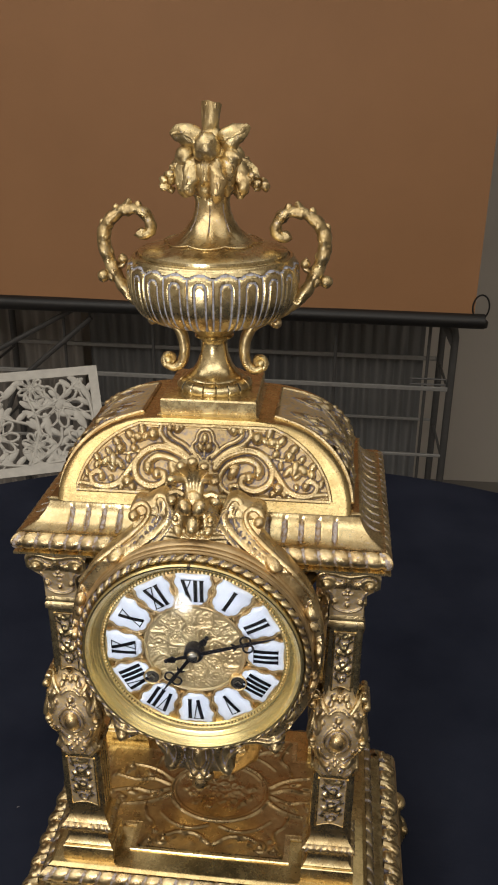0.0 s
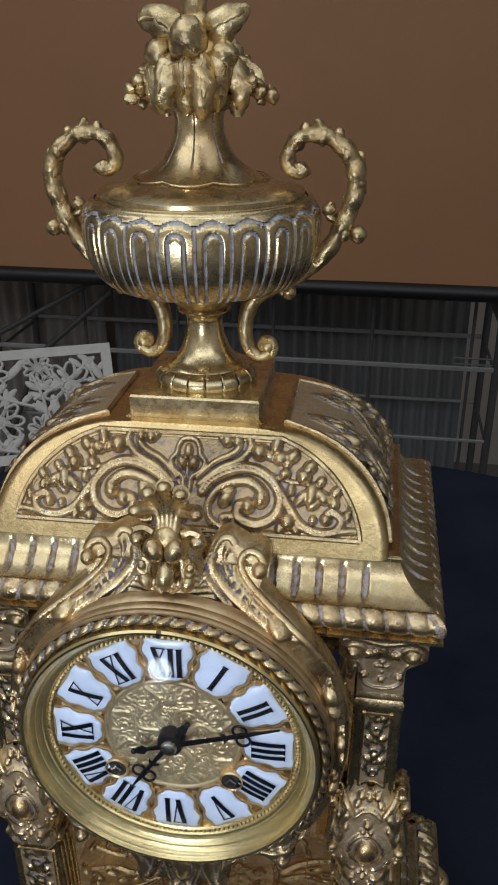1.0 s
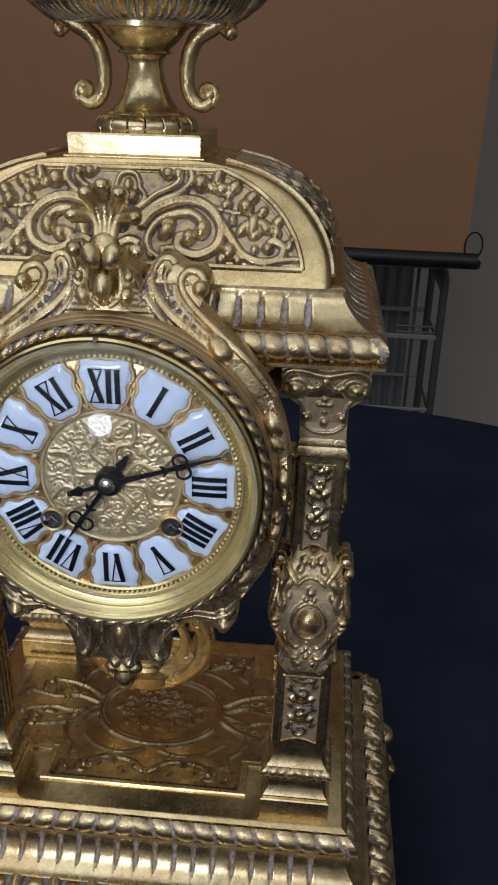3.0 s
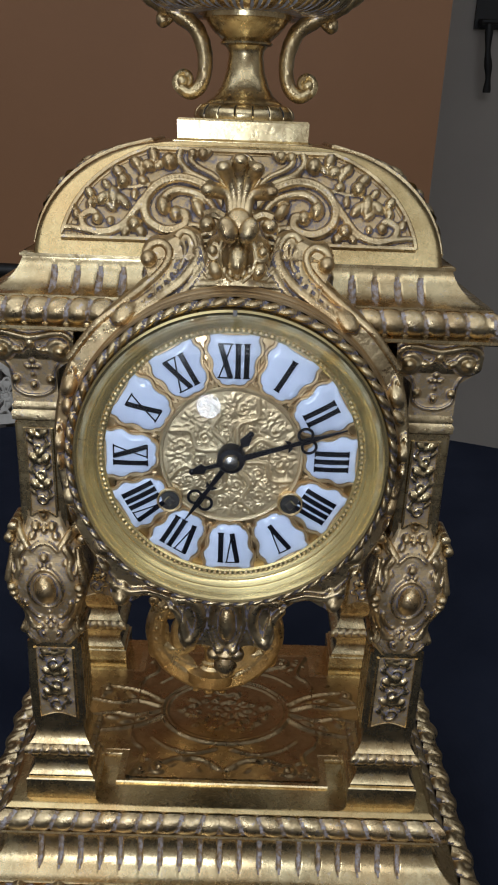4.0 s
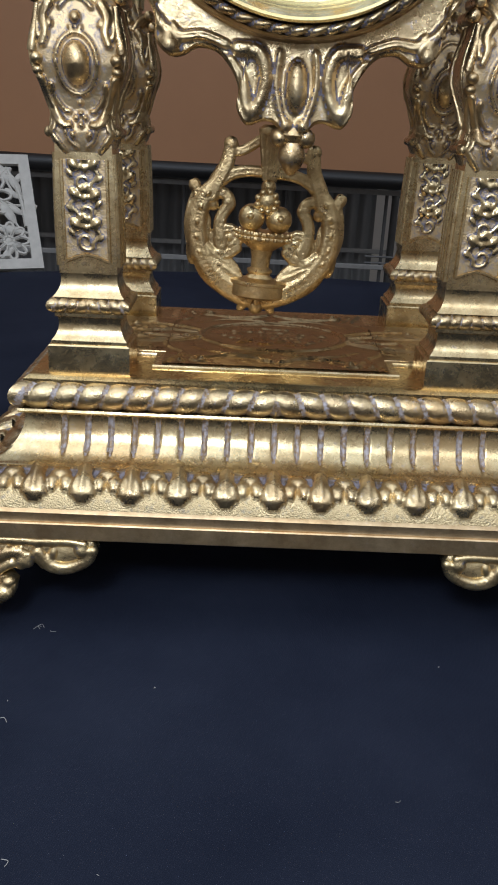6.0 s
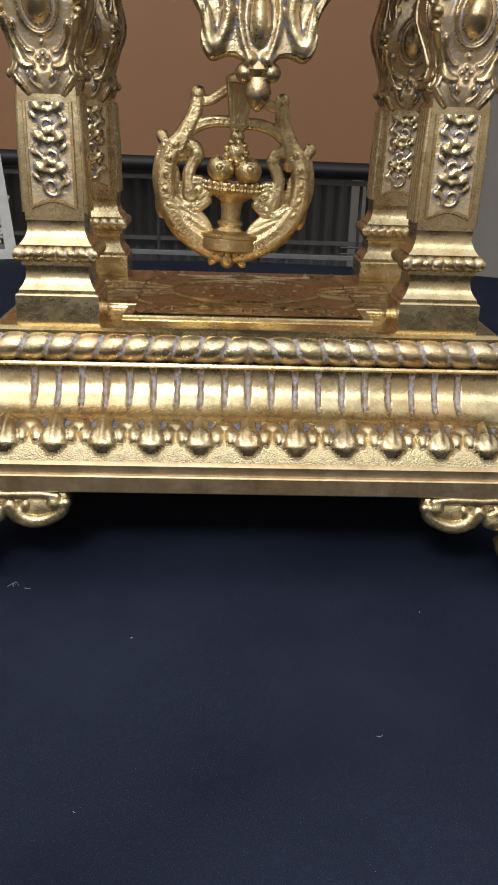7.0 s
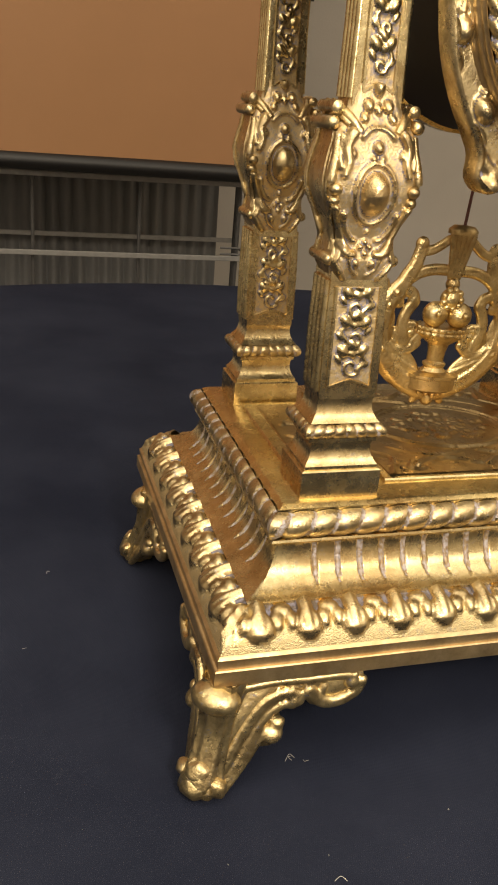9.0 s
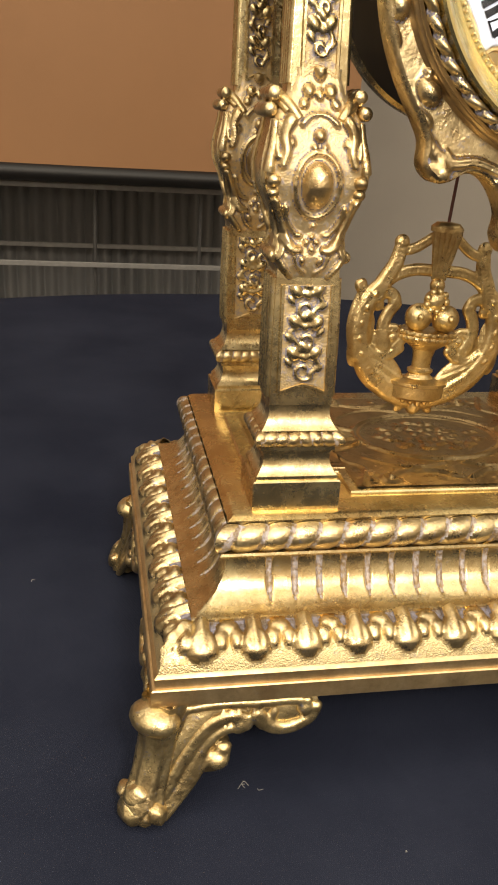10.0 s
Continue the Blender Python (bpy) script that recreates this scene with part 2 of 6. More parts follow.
def ORIENT(outline):
    return 1.0 if sum(a[0] * b[1] - b[0] * a[1] for a, b in zip(outline, outline[1:] + outline[:1])) > 0 else -1.0


def make_mesh(name, geo, mats, sharp=38.0):
    me = bpy.data.meshes.new(name)
    me.from_pydata(geo.v, [], geo.f)
    mats = mats if isinstance(mats, (list, tuple)) else [mats]
    for mat in mats:
        me.materials.append(mat)
    me.polygons.foreach_set("material_index", geo.m)
    bm = bmesh.new()
    bm.from_mesh(me)
    bmesh.ops.remove_doubles(bm, verts=bm.verts, dist=1e-6)
    bmesh.ops.recalc_face_normals(bm, faces=bm.faces)
    bm.to_mesh(me)
    bm.free()
    me.polygons.foreach_set("use_smooth", [True] * len(me.polygons))
    me.set_sharp_from_angle(angle=radians(sharp))
    return me


def part(name, geo, mats, parent, label="", at=None, sharp=38.0):
    ob = new(name, make_mesh(name, geo, mats, sharp))
    ob.parent = parent
    if at is not None:
        ob.matrix_basis = at
    return tagged(ob, label)


def thing(name, label, category, at=None, group="", kind=""):
    ob = new(name)
    ob.empty_display_size = 0.02
    if at is not None:
        ob.matrix_basis = at
    return tagged(ob, label, category, group, kind)


def solid(name, geo, mats, label, category, kind="", at=None, sharp=38.0):
    ob = new(name, make_mesh(name, geo, mats, sharp))
    if at is not None:
        ob.matrix_basis = at
    return tagged(ob, label, category, "", kind)


def smooth(pts, n=6):
    """Catmull-Rom through 2D or 3D points."""
    pts = [Vector(p) for p in pts]
    out = []
    for i in range(len(pts) - 1):
        p0, p1, p2, p3 = pts[max(i - 1, 0)], pts[i], pts[i + 1], pts[min(i + 2, len(pts) - 1)]
        for k in range(n):
            t = k / n
            out.append(0.5 * (2 * p1 + (p2 - p0) * t + (2 * p0 - 5 * p1 + 4 * p2 - p3) * t * t + (3 * p1 - p0 - 3 * p2 + p3) * t ** 3))
    return out + [pts[-1]]


def spiral(cx, cy, r0, a0, turns, sense=1, r1=0.2, n=18):
    out = []
    for k in range(n + 1):
        f = k / n
        r, a = r0 * (1 + (r1 - 1) * f), radians(a0) + sense * 2 * math.pi * turns * f
        out.append(Vector((cx + r * math.cos(a), cy + r * math.sin(a))))
    return out


class Relief:
    """Low relief as one cast skin: strands and drops are melted into a height over a sheet."""

    def __init__(self):
        self.strands, self.drops = [], []

    def height(self, A, B):
        H = np.zeros_like(A)
        for pts, r0, r1 in self.strands:
            n = len(pts)
            for k in range(n - 1):
                (ax, ay), (bx, by) = pts[k][:2], pts[k + 1][:2]
                dx, dy = bx - ax, by - ay
                q = dx * dx + dy * dy + 1e-14
                t = np.clip(((A - ax) * dx + (B - ay) * dy) / q, 0, 1)
                r = r0 + (r1 - r0) * (k + t) / (n - 1)
                d2 = (A - ax - t * dx) ** 2 + (B - ay - t * dy) ** 2
                ridge = 1 - (0.30 * np.exp(-d2 / (0.09 * r * r)) if r0 > 0.0015 else 0.0)
                H = np.maximum(H, r * ridge * np.sqrt(np.clip(1 - d2 / (r * r), 0, 1)))
        for a, b, w, l, ang, h in self.drops:
            ca, sa = math.cos(radians(ang)), math.sin(radians(ang))
            u, v = (A - a) * ca - (B - b) * sa, (A - a) * sa + (B - b) * ca
            H = np.maximum(H, w * h * np.sqrt(np.clip(1 - (u / w) ** 2 - (v / l) ** 2, 0, 1)))
        return H

    def build(self, geo, place, A, B, low=0, high=1, cut=0.00025, gain=1.0, soft=2, wrap=False, base=0.0, crev=None, spread=5, near=0.00042):
        H = self.height(A, B)
        for _ in range(soft):
            P = np.pad(H, 1, mode="edge")
            H = 0.4 * H + 0.15 * (P[:-2, 1:-1] + P[2:, 1:-1] + P[1:-1, :-2] + P[1:-1, 2:])
        rows = [[place(A[j, i], B[j, i], base + gain * H[j, i]) for i in range(A.shape[1])] for j in range(A.shape[0])]
        n = A.shape[1]
        # crev marks low ground close to raised strands, coloured dark as shade
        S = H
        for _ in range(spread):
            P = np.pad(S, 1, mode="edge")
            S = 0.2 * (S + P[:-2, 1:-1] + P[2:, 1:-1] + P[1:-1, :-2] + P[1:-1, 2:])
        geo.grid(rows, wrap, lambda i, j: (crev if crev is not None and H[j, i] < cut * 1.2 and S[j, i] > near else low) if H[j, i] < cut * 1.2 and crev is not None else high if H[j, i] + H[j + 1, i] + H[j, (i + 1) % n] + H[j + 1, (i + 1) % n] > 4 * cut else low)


    def cast(self, geo, place, A, B, gain=1.0, soft=1):
        """The strands and drops alone, as a pierced casting with two equal faces."""
        H, F = self.height(A, B), np.full_like(A, -1.0)
        for pts, r0, r1 in self.strands:
            n = len(pts)
            for k in range(n - 1):
                (ax, ay), (bx, by) = pts[k][:2], pts[k + 1][:2]
                dx, dy = bx - ax, by - ay
                t = np.clip(((A - ax) * dx + (B - ay) * dy) / (dx * dx + dy * dy + 1e-14), 0, 1)
                F = np.maximum(F, r0 + (r1 - r0) * (k + t) / (n - 1) - np.sqrt((A - ax - t * dx) ** 2 + (B - ay - t * dy) ** 2))
        for a, b, w, l, ang, h in self.drops:
            ca, sa = math.cos(radians(ang)), math.sin(radians(ang))
            u, v = (A - a) * ca - (B - b) * sa, (A - a) * sa + (B - b) * ca
            F = np.maximum(F, min(w, l) * (1 - np.sqrt((u / w) ** 2 + (v / l) ** 2)))
        for _ in range(soft):
            P = np.pad(H, 1, mode="edge")
            H = 0.4 * H + 0.15 * (P[:-2, 1:-1] + P[2:, 1:-1] + P[1:-1, :-2] + P[1:-1, 2:])
        gb, ga = np.gradient(F, B[:, 0], A[0, :])
        ln = np.maximum(np.sqrt(ga * ga + gb * gb), 0.3)
        out = F <= 0
        A2 = np.where(out, A - F * ga / ln ** 2, A)
        B2 = np.where(out, B - F * gb / ln ** 2, B)
        H = np.where(out, 0.0, H)
        nv, nu = A.shape
        for s in (1, -1):
            faces = []
            for j in range(nv - 1):
                for i in range(nu - 1):
                    if F[j:j + 2, i:i + 2].max() > 0:
                        q = (j * nu + i, j * nu + i + 1, (j + 1) * nu + i + 1, (j + 1) * nu + i)
                        faces.append(q if s > 0 else q[::-1])
            used = sorted({v for f in faces for v in f})
            at = {v: k for k, v in enumerate(used)}
            geo.add([place(A2.flat[v], B2.flat[v], s * gain * H.flat[v]) for v in used], [tuple(at[v] for v in f) for f in faces])


def sheet(z0, z1, half, nu, nv, mid=0.0):
    """Grids of a and b for a sheet whose half width changes with b."""
    b = np.linspace(z0, z1, nv)
    w = np.array([half(z) if callable(half) else half for z in b])
    A = mid + w[:, None] * np.linspace(-1, 1, nu)[None, :]
    return A, np.repeat(b[:, None], nu, 1)


def sheet_box(a0, a1, b0, b1, nu, nv):
    return np.meshgrid(np.linspace(a0, a1, nu), np.linspace(b0, b1, nv))


def vine(geo, place, pts, r0, r1, lift=0.3, seg=7, mi=0, fine=True):
    """A raised strand along 2D points on a surface."""
    if isinstance(geo, Relief):
        geo.strands.append(([(float(p[0]), float(p[1])) for p in pts], r0, r1))
        return
    n = len(pts)
    geo.tube([place(p[0], p[1], lift * r0) for p in pts], [r0 + (r1 - r0) * i / (n - 1) for i in range(n)], seg, mi)


def curl(geo, place, cx, cy, r, a0, turns, sense, w, mi=0):
    pts = spiral(cx, cy, r, a0, turns, sense, 0.25, 16)
    vine(geo, place, pts, w, w * 0.6, 0.3, 7, mi)
    if isinstance(geo, Relief):
        geo.drops.append((pts[-1][0], pts[-1][1], w * 1.5, w * 1.5, 0, 1.0))
        return pts[0]
    geo.ball(place(pts[-1][0], pts[-1][1], w * 0.4), w * 1.5, 8, 5, mi)
    return pts[0]


def drop(geo, place, a, b, w, l, ang=0.0, h=0.6, mi=0):
    """A raised leaf or berry: an ellipsoid lying on the surface, l long at ang degrees from b."""
    if isinstance(geo, Relief):
        geo.drops.append((a, b, w, l, ang, h))
        return
    o = Vector(place(a, b, 0))
    ca, sa = math.cos(radians(ang)), math.sin(radians(ang))
    e = 1e-4
    u = (Vector(place(a + e * ca, b - e * sa, 0)) - o).normalized()
    v = (Vector(place(a + e * sa, b + e * ca, 0)) - o).normalized()
    nrm = (Vector(place(a, b, e)) - o).normalized()
    geo.ball(o, (w, w * h * 1.4, l), 9, 6, mi, Matrix((u, nrm, v)).transposed())


def band(geo, hx, hy, rows, bump_fn, step, sides="fblr", mi=None, ends=1.0):
    """A moulding run round a rectangle. rows of (offset out, z); bump_fn(along, j) pushes a point out along the profile's normal."""
    n = len(rows)
    normal = []
    for j in range(n):
        a, b = rows[max(j - 1, 0)], rows[min(j + 1, n - 1)]
        d = Vector((b[1] - a[1], -(b[0] - a[0])))
        normal.append(d.normalized() if d.length else Vector((1, 0)))
    for side in sides:
        half, dist = (hx, hy) if side in "fb" else (hy, hx)
        cols = 2 * max(2, int(round((half + rows[0][0]) / step)))
        pts = []
        short = half + min(r[0] for r in rows)
        for j, (o, z) in enumerate(rows):
            row = []
            for i in range(cols + 1):
                s = 2 * i / cols - 1
                al = s * short + math.copysign(max(0.0, (abs(s) - 0.94) / 0.06) * (half + o - short), s)
                d = (bump_fn(al, j) if abs(s) < ends else 0.0) * min(1.0, (1 - abs(s)) * (half + o) / 0.0012)
                q, zz = dist + o + d * normal[j].x, z + d * normal[j].y
                row.append({"f": (al, -q, zz), "b": (-al, q, zz), "r": (q, al, zz), "l": (-q, -al, zz)}[side])
            pts.append(row)
        geo.grid(pts, False, (lambda i, j: mi((2 * (i + 0.5) / cols - 1) * short, j) if abs(2 * (i + 0.5) / cols - 1) < ends else 0) if mi else 0)


def arc(o0, z0, o1, z1, bulge, n=6):
    """Points of a profile from one place to another, bowed out (plus) or in (minus)."""
    out = []
    for k in range(n + 1):
        t = k / n
        w = 4 * t * (1 - t) * bulge
        dx, dz = o1 - o0, z1 - z0
        ln = math.hypot(dx, dz)
        out.append((o0 + dx * t + w * dz / ln, z0 + dz * t - w * dx / ln))
    return out


def lobes(period, depth, slant, nrow):
    """Rope of slanted lobes, mirrored about the middle."""
    def fn(al, j):
        ph = (abs(al) + slant * (j / (nrow - 1) - 0.5)) / period
        return depth * (abs(math.sin(math.pi * ph)) ** 0.34 - 1.0)
    return fn


def roll(o, z, r, n=9, a0=-75, a1=80):
    return [(o + r * math.cos(radians(a0 + (a1 - a0) * k / (n - 1))), z + r * math.sin(radians(a0 + (a1 - a0) * k / (n - 1)))) for k in range(n)]


# ---- the room ----
def box(geo, lo, hi, mi=0):
    geo.loft([((hi[0] - lo[0]) / 2, (hi[1] - lo[1]) / 2, lo[2]), ((hi[0] - lo[0]) / 2, (hi[1] - lo[1]) / 2, hi[2])], (lo[0] + hi[0]) / 2, (lo[1] + hi[1]) / 2, mi)


def slab(name, lo, hi, mat, label, category):
    g = Geo()
    box(g, lo, hi)
    return solid(name, g, mat, label, category, "structure")


FLOOR_Z, CEIL_Z = -0.76, 1.98
# ceiling and all walls but the north are unseen, added for reflections
slab("floor", (-2.6, -3.1, FLOOR_Z - 0.1), (2.6, 2.7, FLOOR_Z), M_FLOOR, "hall floor in a grey that bounces fill light", "floor")
slab("ceiling", (-2.6, -3.1, CEIL_Z), (2.6, 2.7, CEIL_Z + 0.1), M_CEIL, "plain painted hall ceiling", "ceiling")
slab("wall_north", (-2.6, 2.4, FLOOR_Z), (2.6, 2.5, CEIL_Z), M_WALL, "plain grey painted wall behind the screen", "wall")
slab("wall_south", (-2.6, -3.1, FLOOR_Z), (2.6, -3.0, CEIL_Z), M_WALL, "plain grey painted wall", "wall")
slab("wall_west", (-2.6, -3.0, FLOOR_Z), (-2.5, 2.4, CEIL_Z), M_WALL, "plain grey painted wall", "wall")
slab("wall_east", (2.5, -3.0, FLOOR_Z), (2.6, 2.4, CEIL_Z), M_WALL, "plain grey painted wall", "wall")

# round table with a floor-length cloth
TABLE_R, TABLE_Y = 0.8248, 0.0112
table = thing("round_table", "round table under a floor-length black cloth", "table", pose(0, TABLE_Y, FLOOR_Z))
g = Geo()
TH = -FLOOR_Z
prof = [(0.0, TH)] + [(TABLE_R * k / 12, TH) for k in range(1, 12)] + [(TABLE_R - 0.006, TH), (TABLE_R - 0.001, TH - 0.002), (TABLE_R + 0.002, TH - 0.01)]
drape = [(TABLE_R + 0.004 + 0.03 * (k / 8), TH - 0.02 - (TH - 0.03) * k / 8) for k in range(9)]
nflat = len(prof)
g.lathe(prof + drape, 144, mod=lambda t, j: 0.0 if j < nflat else (j - nflat + 1) / 9 * 0.035 * math.sin(17 * t + 0.8 * math.sin(3 * t)))
part("tablecloth", g, M_CLOTH, table, "black linen cloth falling in soft folds", sharp=60)
g = Geo()
g.lathe([(0.0, 0.70), (TABLE_R - 0.02, 0.70), (TABLE_R - 0.02, 0.73), (0.0, 0.73)], 64)
part("tabletop", g, M_CARD, table)
for k in range(4):
    g = Geo()
    a = math.pi / 4 + k * math.pi / 2
    g.tube([(0.5 * math.cos(a), 0.5 * math.sin(a), 0.0), (0.45 * math.cos(a), 0.45 * math.sin(a), 0.70)], 0.016, 10)
    part("leg", g, M_STEEL, table)

# hanging screen: brown cloth, black weighted bar
SCR_Y, SCR_Z, SCR_R = 1.39, 0.0965, 0.351
screen = thing("hanging_screen", "brown pull-down screen cloth with a black bottom bar", "screen", pose(0, SCR_Y, SCR_Z, 0, 0.56, 0))
g = Geo()
xs = [-1.75 + (SCR_R + 1.75) * k / 60 for k in range(61)]
front = [[(x, -0.002 + 0.004 * math.sin(x * 7 + z * 1.5), z) for x in xs] for z in (0.014, 0.2, 0.5, 0.9, 1.3, 1.7)]
g.grid(front)
g.grid([[(x, y + 0.0025, z) for x, y, z in r] for r in front])
part("screen_cloth", g, M_SCREEN, screen, sharp=60)
g = Geo()
g.tube([(-1.77, 0, 0.0), (SCR_R + 0.022, 0, 0.0)], 0.0160, 16)
part("bottom_bar", g, M_BAR, screen, "black metal bottom bar")
g = Geo()
g.lathe([(0.012, -0.012), (0.013, 0.0), (0.008, 0.004)], 16, SCR_R + 0.018, 0.0, "z")
ring = [(SCR_R + 0.012 + 0.017 * math.cos(t), 0, 0.030 + 0.026 * math.sin(t)) for t in (2 * math.pi * k / 20 for k in range(21))]
g.tube(ring, 0.0018, 6)
part("pull_cord", g, M_BAR, screen, "black cord loop at the bar's end")
# narrow raised strip on the screen, in the screen's own brown
g = Geo()
g.loft([(0.0045, 0.0012, 0.016), (0.0050, 0.0014, 0.02), (0.0050, 0.0014, 0.236), (0.0042, 0.0010, 0.240)], -0.2420, -0.0035)
part("screen_strip", g, M_SCREEN, screen, "narrow raised brown strip")
g = Geo()
g.tube([(-1.8, 0, 1.73), (SCR_R + 0.05, 0, 1.73)], 0.04, 16)
part("roller_case", g, M_BAR, screen)
for x in (-1.6, SCR_R - 0.1):
    g = Geo()
    g.loft([(0.020, 0.030, 1.735), (0.020, 0.030, 1.875), (0.045, 0.045, 1.880), (0.045, 0.045, 1.905)], x, 0.0)
    part("ceiling_bracket", g, M_BAR, screen)

# metal rack behind the screen, on dark legs
RK_Y, RK_R, RK_L, RK_TOP, RK_D = 1.46, 0.322, -0.78, 0.069 - FLOOR_Z, 0.22
rack = thing("metal_rack", "grey metal rack with flat rails on dark legs behind the screen", "rack", pose(0, RK_Y, FLOOR_Z, 0, 0.4, 0))
for x in (RK_L, RK_R):
    for y in (0.0, RK_D):
        g = Geo()
        g.tube([(x, y, 0.006), (x, y, RK_TOP - 0.03), (x - 0.004 * math.copysign(1, x), y, RK_TOP - 0.012), (x - 0.014 * math.copysign(1, x), y, RK_TOP - 0.004)], 0.0085, 12)
        g.lathe([(0.0, 0.0), (0.012, 0.0), (0.012, 0.010), (0.0088, 0.014)], 14, x, y)
        part("leg", g, M_LEG, rack, "dark round leg with a rounded top")
for k, z in enumerate((RK_TOP, RK_TOP - 0.151, RK_TOP - 0.316, RK_TOP - 0.600)):
    for y in (-0.004, RK_D + 0.004):
        g = Geo()
        h = 0.0050 if k < 2 else 0.0034
        g.loft([((RK_R - RK_L) / 2 - 0.006, 0.0022, z - h), ((RK_R - RK_L) / 2 - 0.006, 0.0030, z - h + 0.001), ((RK_R - RK_L) / 2 - 0.006, 0.0030, z + h - 0.001), ((RK_R - RK_L) / 2 - 0.006, 0.0022, z + h)], (RK_R + RK_L) / 2, y)
        part("rail", g, M_RAIL, rack, "pale galvanised rail")
    if k < 3:
        for x in (RK_L, RK_R):
            g = Geo()
            g.tube([(x, 0, z - 0.012), (x, RK_D, z - 0.012)], 0.0035, 8)
            part("side_rail", g, M_WIRE, rack)
for x in (0.267, 0.06, -0.15, -0.36, -0.57):
    g = Geo()
    g.tube([(x, 0.006, 0.02), (x, 0.006, RK_TOP)], 0.0036, 8)
    part("upright", g, M_LEG, rack, "thin dark upright")
for z in (RK_TOP - 0.130, RK_TOP - 0.143):
    g = Geo()
    g.tube([(0.232, 0.002, z), (RK_R, 0.002, z)], 0.0022, 8)
    part("short_rail", g, M_WIRE, rack)
g = Geo()
g.prism([(RK_R - 0.032, RK_TOP - 0.006), (RK_R - 0.004, RK_TOP - 0.006), (RK_R - 0.004, RK_TOP - 0.060)], lambda a, b, h: (a, -h, b), -0.002, 0.002)
part("gusset", g, M_LEG, rack, "dark corner gusset")

# pleated hangings behind the rack


def pleats(name, x0, x1, y, z0, z1, pitch, deep, mat, label, seed):
    rnd = random.Random(seed)
    g = Geo()
    n = int((x1 - x0) / pitch * 14)
    ph = [rnd.uniform(0.7, 1.3) for _ in range(int((x1 - x0) / pitch) + 3)]
    rows = []
    for side in (0.0, 0.003):
        for j in range(9):
            z, row = z0 + (z1 - z0) * j / 8, []
            for i in range(n + 1):
                x = x0 + (x1 - x0) * i / n
                u = (x - x0) / pitch + 0.15 + 0.10 * math.sin(z * 5 + x * 11)
                k = max(0, min(len(ph) - 1, int(u)))
                row.append((x, y + side - deep * ph[k] * math.sin(math.pi * (u - int(u))) ** 1.3 * (1 - 0.25 * j / 8), z))
            rows.append(row)
    g.grid(rows[:9])
    g.grid([r[::-1] for r in rows[9:]])
    for r0, r1 in ((rows[0], rows[9]), (rows[8], rows[17]), ([r[0] for r in rows[:9]], [r[0] for r in rows[9:]]), ([r[-1] for r in rows[:9]], [r[-1] for r in rows[9:]])):
        g.grid([r0, r1])
    return solid(name, g, mat, label, "curtain", sharp=70)


pleats("pleated_curtain", -0.585, 0.290, 1.73, FLOOR_Z, 0.40, 0.030, 0.016, M_DRAPE, "dark grey pleated curtain hanging behind the rack", 4)
pleats("pleated_curtain", -1.75, -0.600, 1.71, FLOOR_Z, 0.40, 0.034, 0.020, M_PALE, "pale greyish pleated curtain hanging behind the rack", 9)
strut = thing("folded_stand", "dark folded stand leaning against the pale curtain", "stand", pose(0, 1.44, FLOOR_Z))
for x0, z0, x1, z1 in ((-1.10, 0.53, -0.53, 0.838), (-0.68, 0.66, -0.49, 0.82), (-1.10, 0.53, -1.24, 0.0), (-0.68, 0.66, -0.95, 0.0)):
    g = Geo()
    g.tube([(x0, 0, z0), (x1, 0, z1)], 0.006, 8)
    part("bar", g, M_LEG, strut)

# pierced ivory card stand on the table's far edge
card = thing("pierced_card_panel", "ivory laser-cut panel with a flower lattice", "panel", pose(-0.278, 0.789, 0.002, -34, 0, 23))
g = Geo()
CW, CH, CT = 0.26, 0.164, 0.003


def card_at(a, b, h):
    return (a, -h, b)


for a0, b0, a1, b1 in ((-CW, 0, 0, 0.014), (-CW, CH - 0.014, 0, CH), (-CW, 0.014, -CW + 0.014, CH - 0.014), (-0.014, 0.014, 0, CH - 0.014)):
    g.prism([(a0, b0), (a1, b0), (a1, b1), (a0, b1)], card_at, -CT, CT)
part("border", g, M_CARD, card)
rnd = random.Random(5)
for fx, fz, fr in ((-0.065, 0.105, 0.036), (-0.165, 0.062, 0.034), (-0.04, 0.04, 0.026), (-0.175, 0.13, 0.028), (-0.105, 0.135, 0.020), (-0.105, 0.045, 0.022)):
    g = Geo()
    for k in range(9):
        a = 2 * math.pi * k / 9
        c = (fx + fr * 0.62 * math.cos(a), fz + fr * 0.62 * math.sin(a))
        loop = []
        for q in range(11):
            t = 2 * math.pi * q / 10
            u, w = fr * 0.40 * math.cos(t), fr * 0.21 * math.sin(t)
            loop.append((c[0] + u * math.cos(a) - w * math.sin(a), 0, c[1] + u * math.sin(a) + w * math.cos(a)))
        g.tube(loop, 0.0024, 6, 0, 1.3)
    g.ball((fx, 0, fz), (fr * 0.2, CT, fr * 0.2), 10, 6)
    part("cut_flower", g, M_CARD, card)
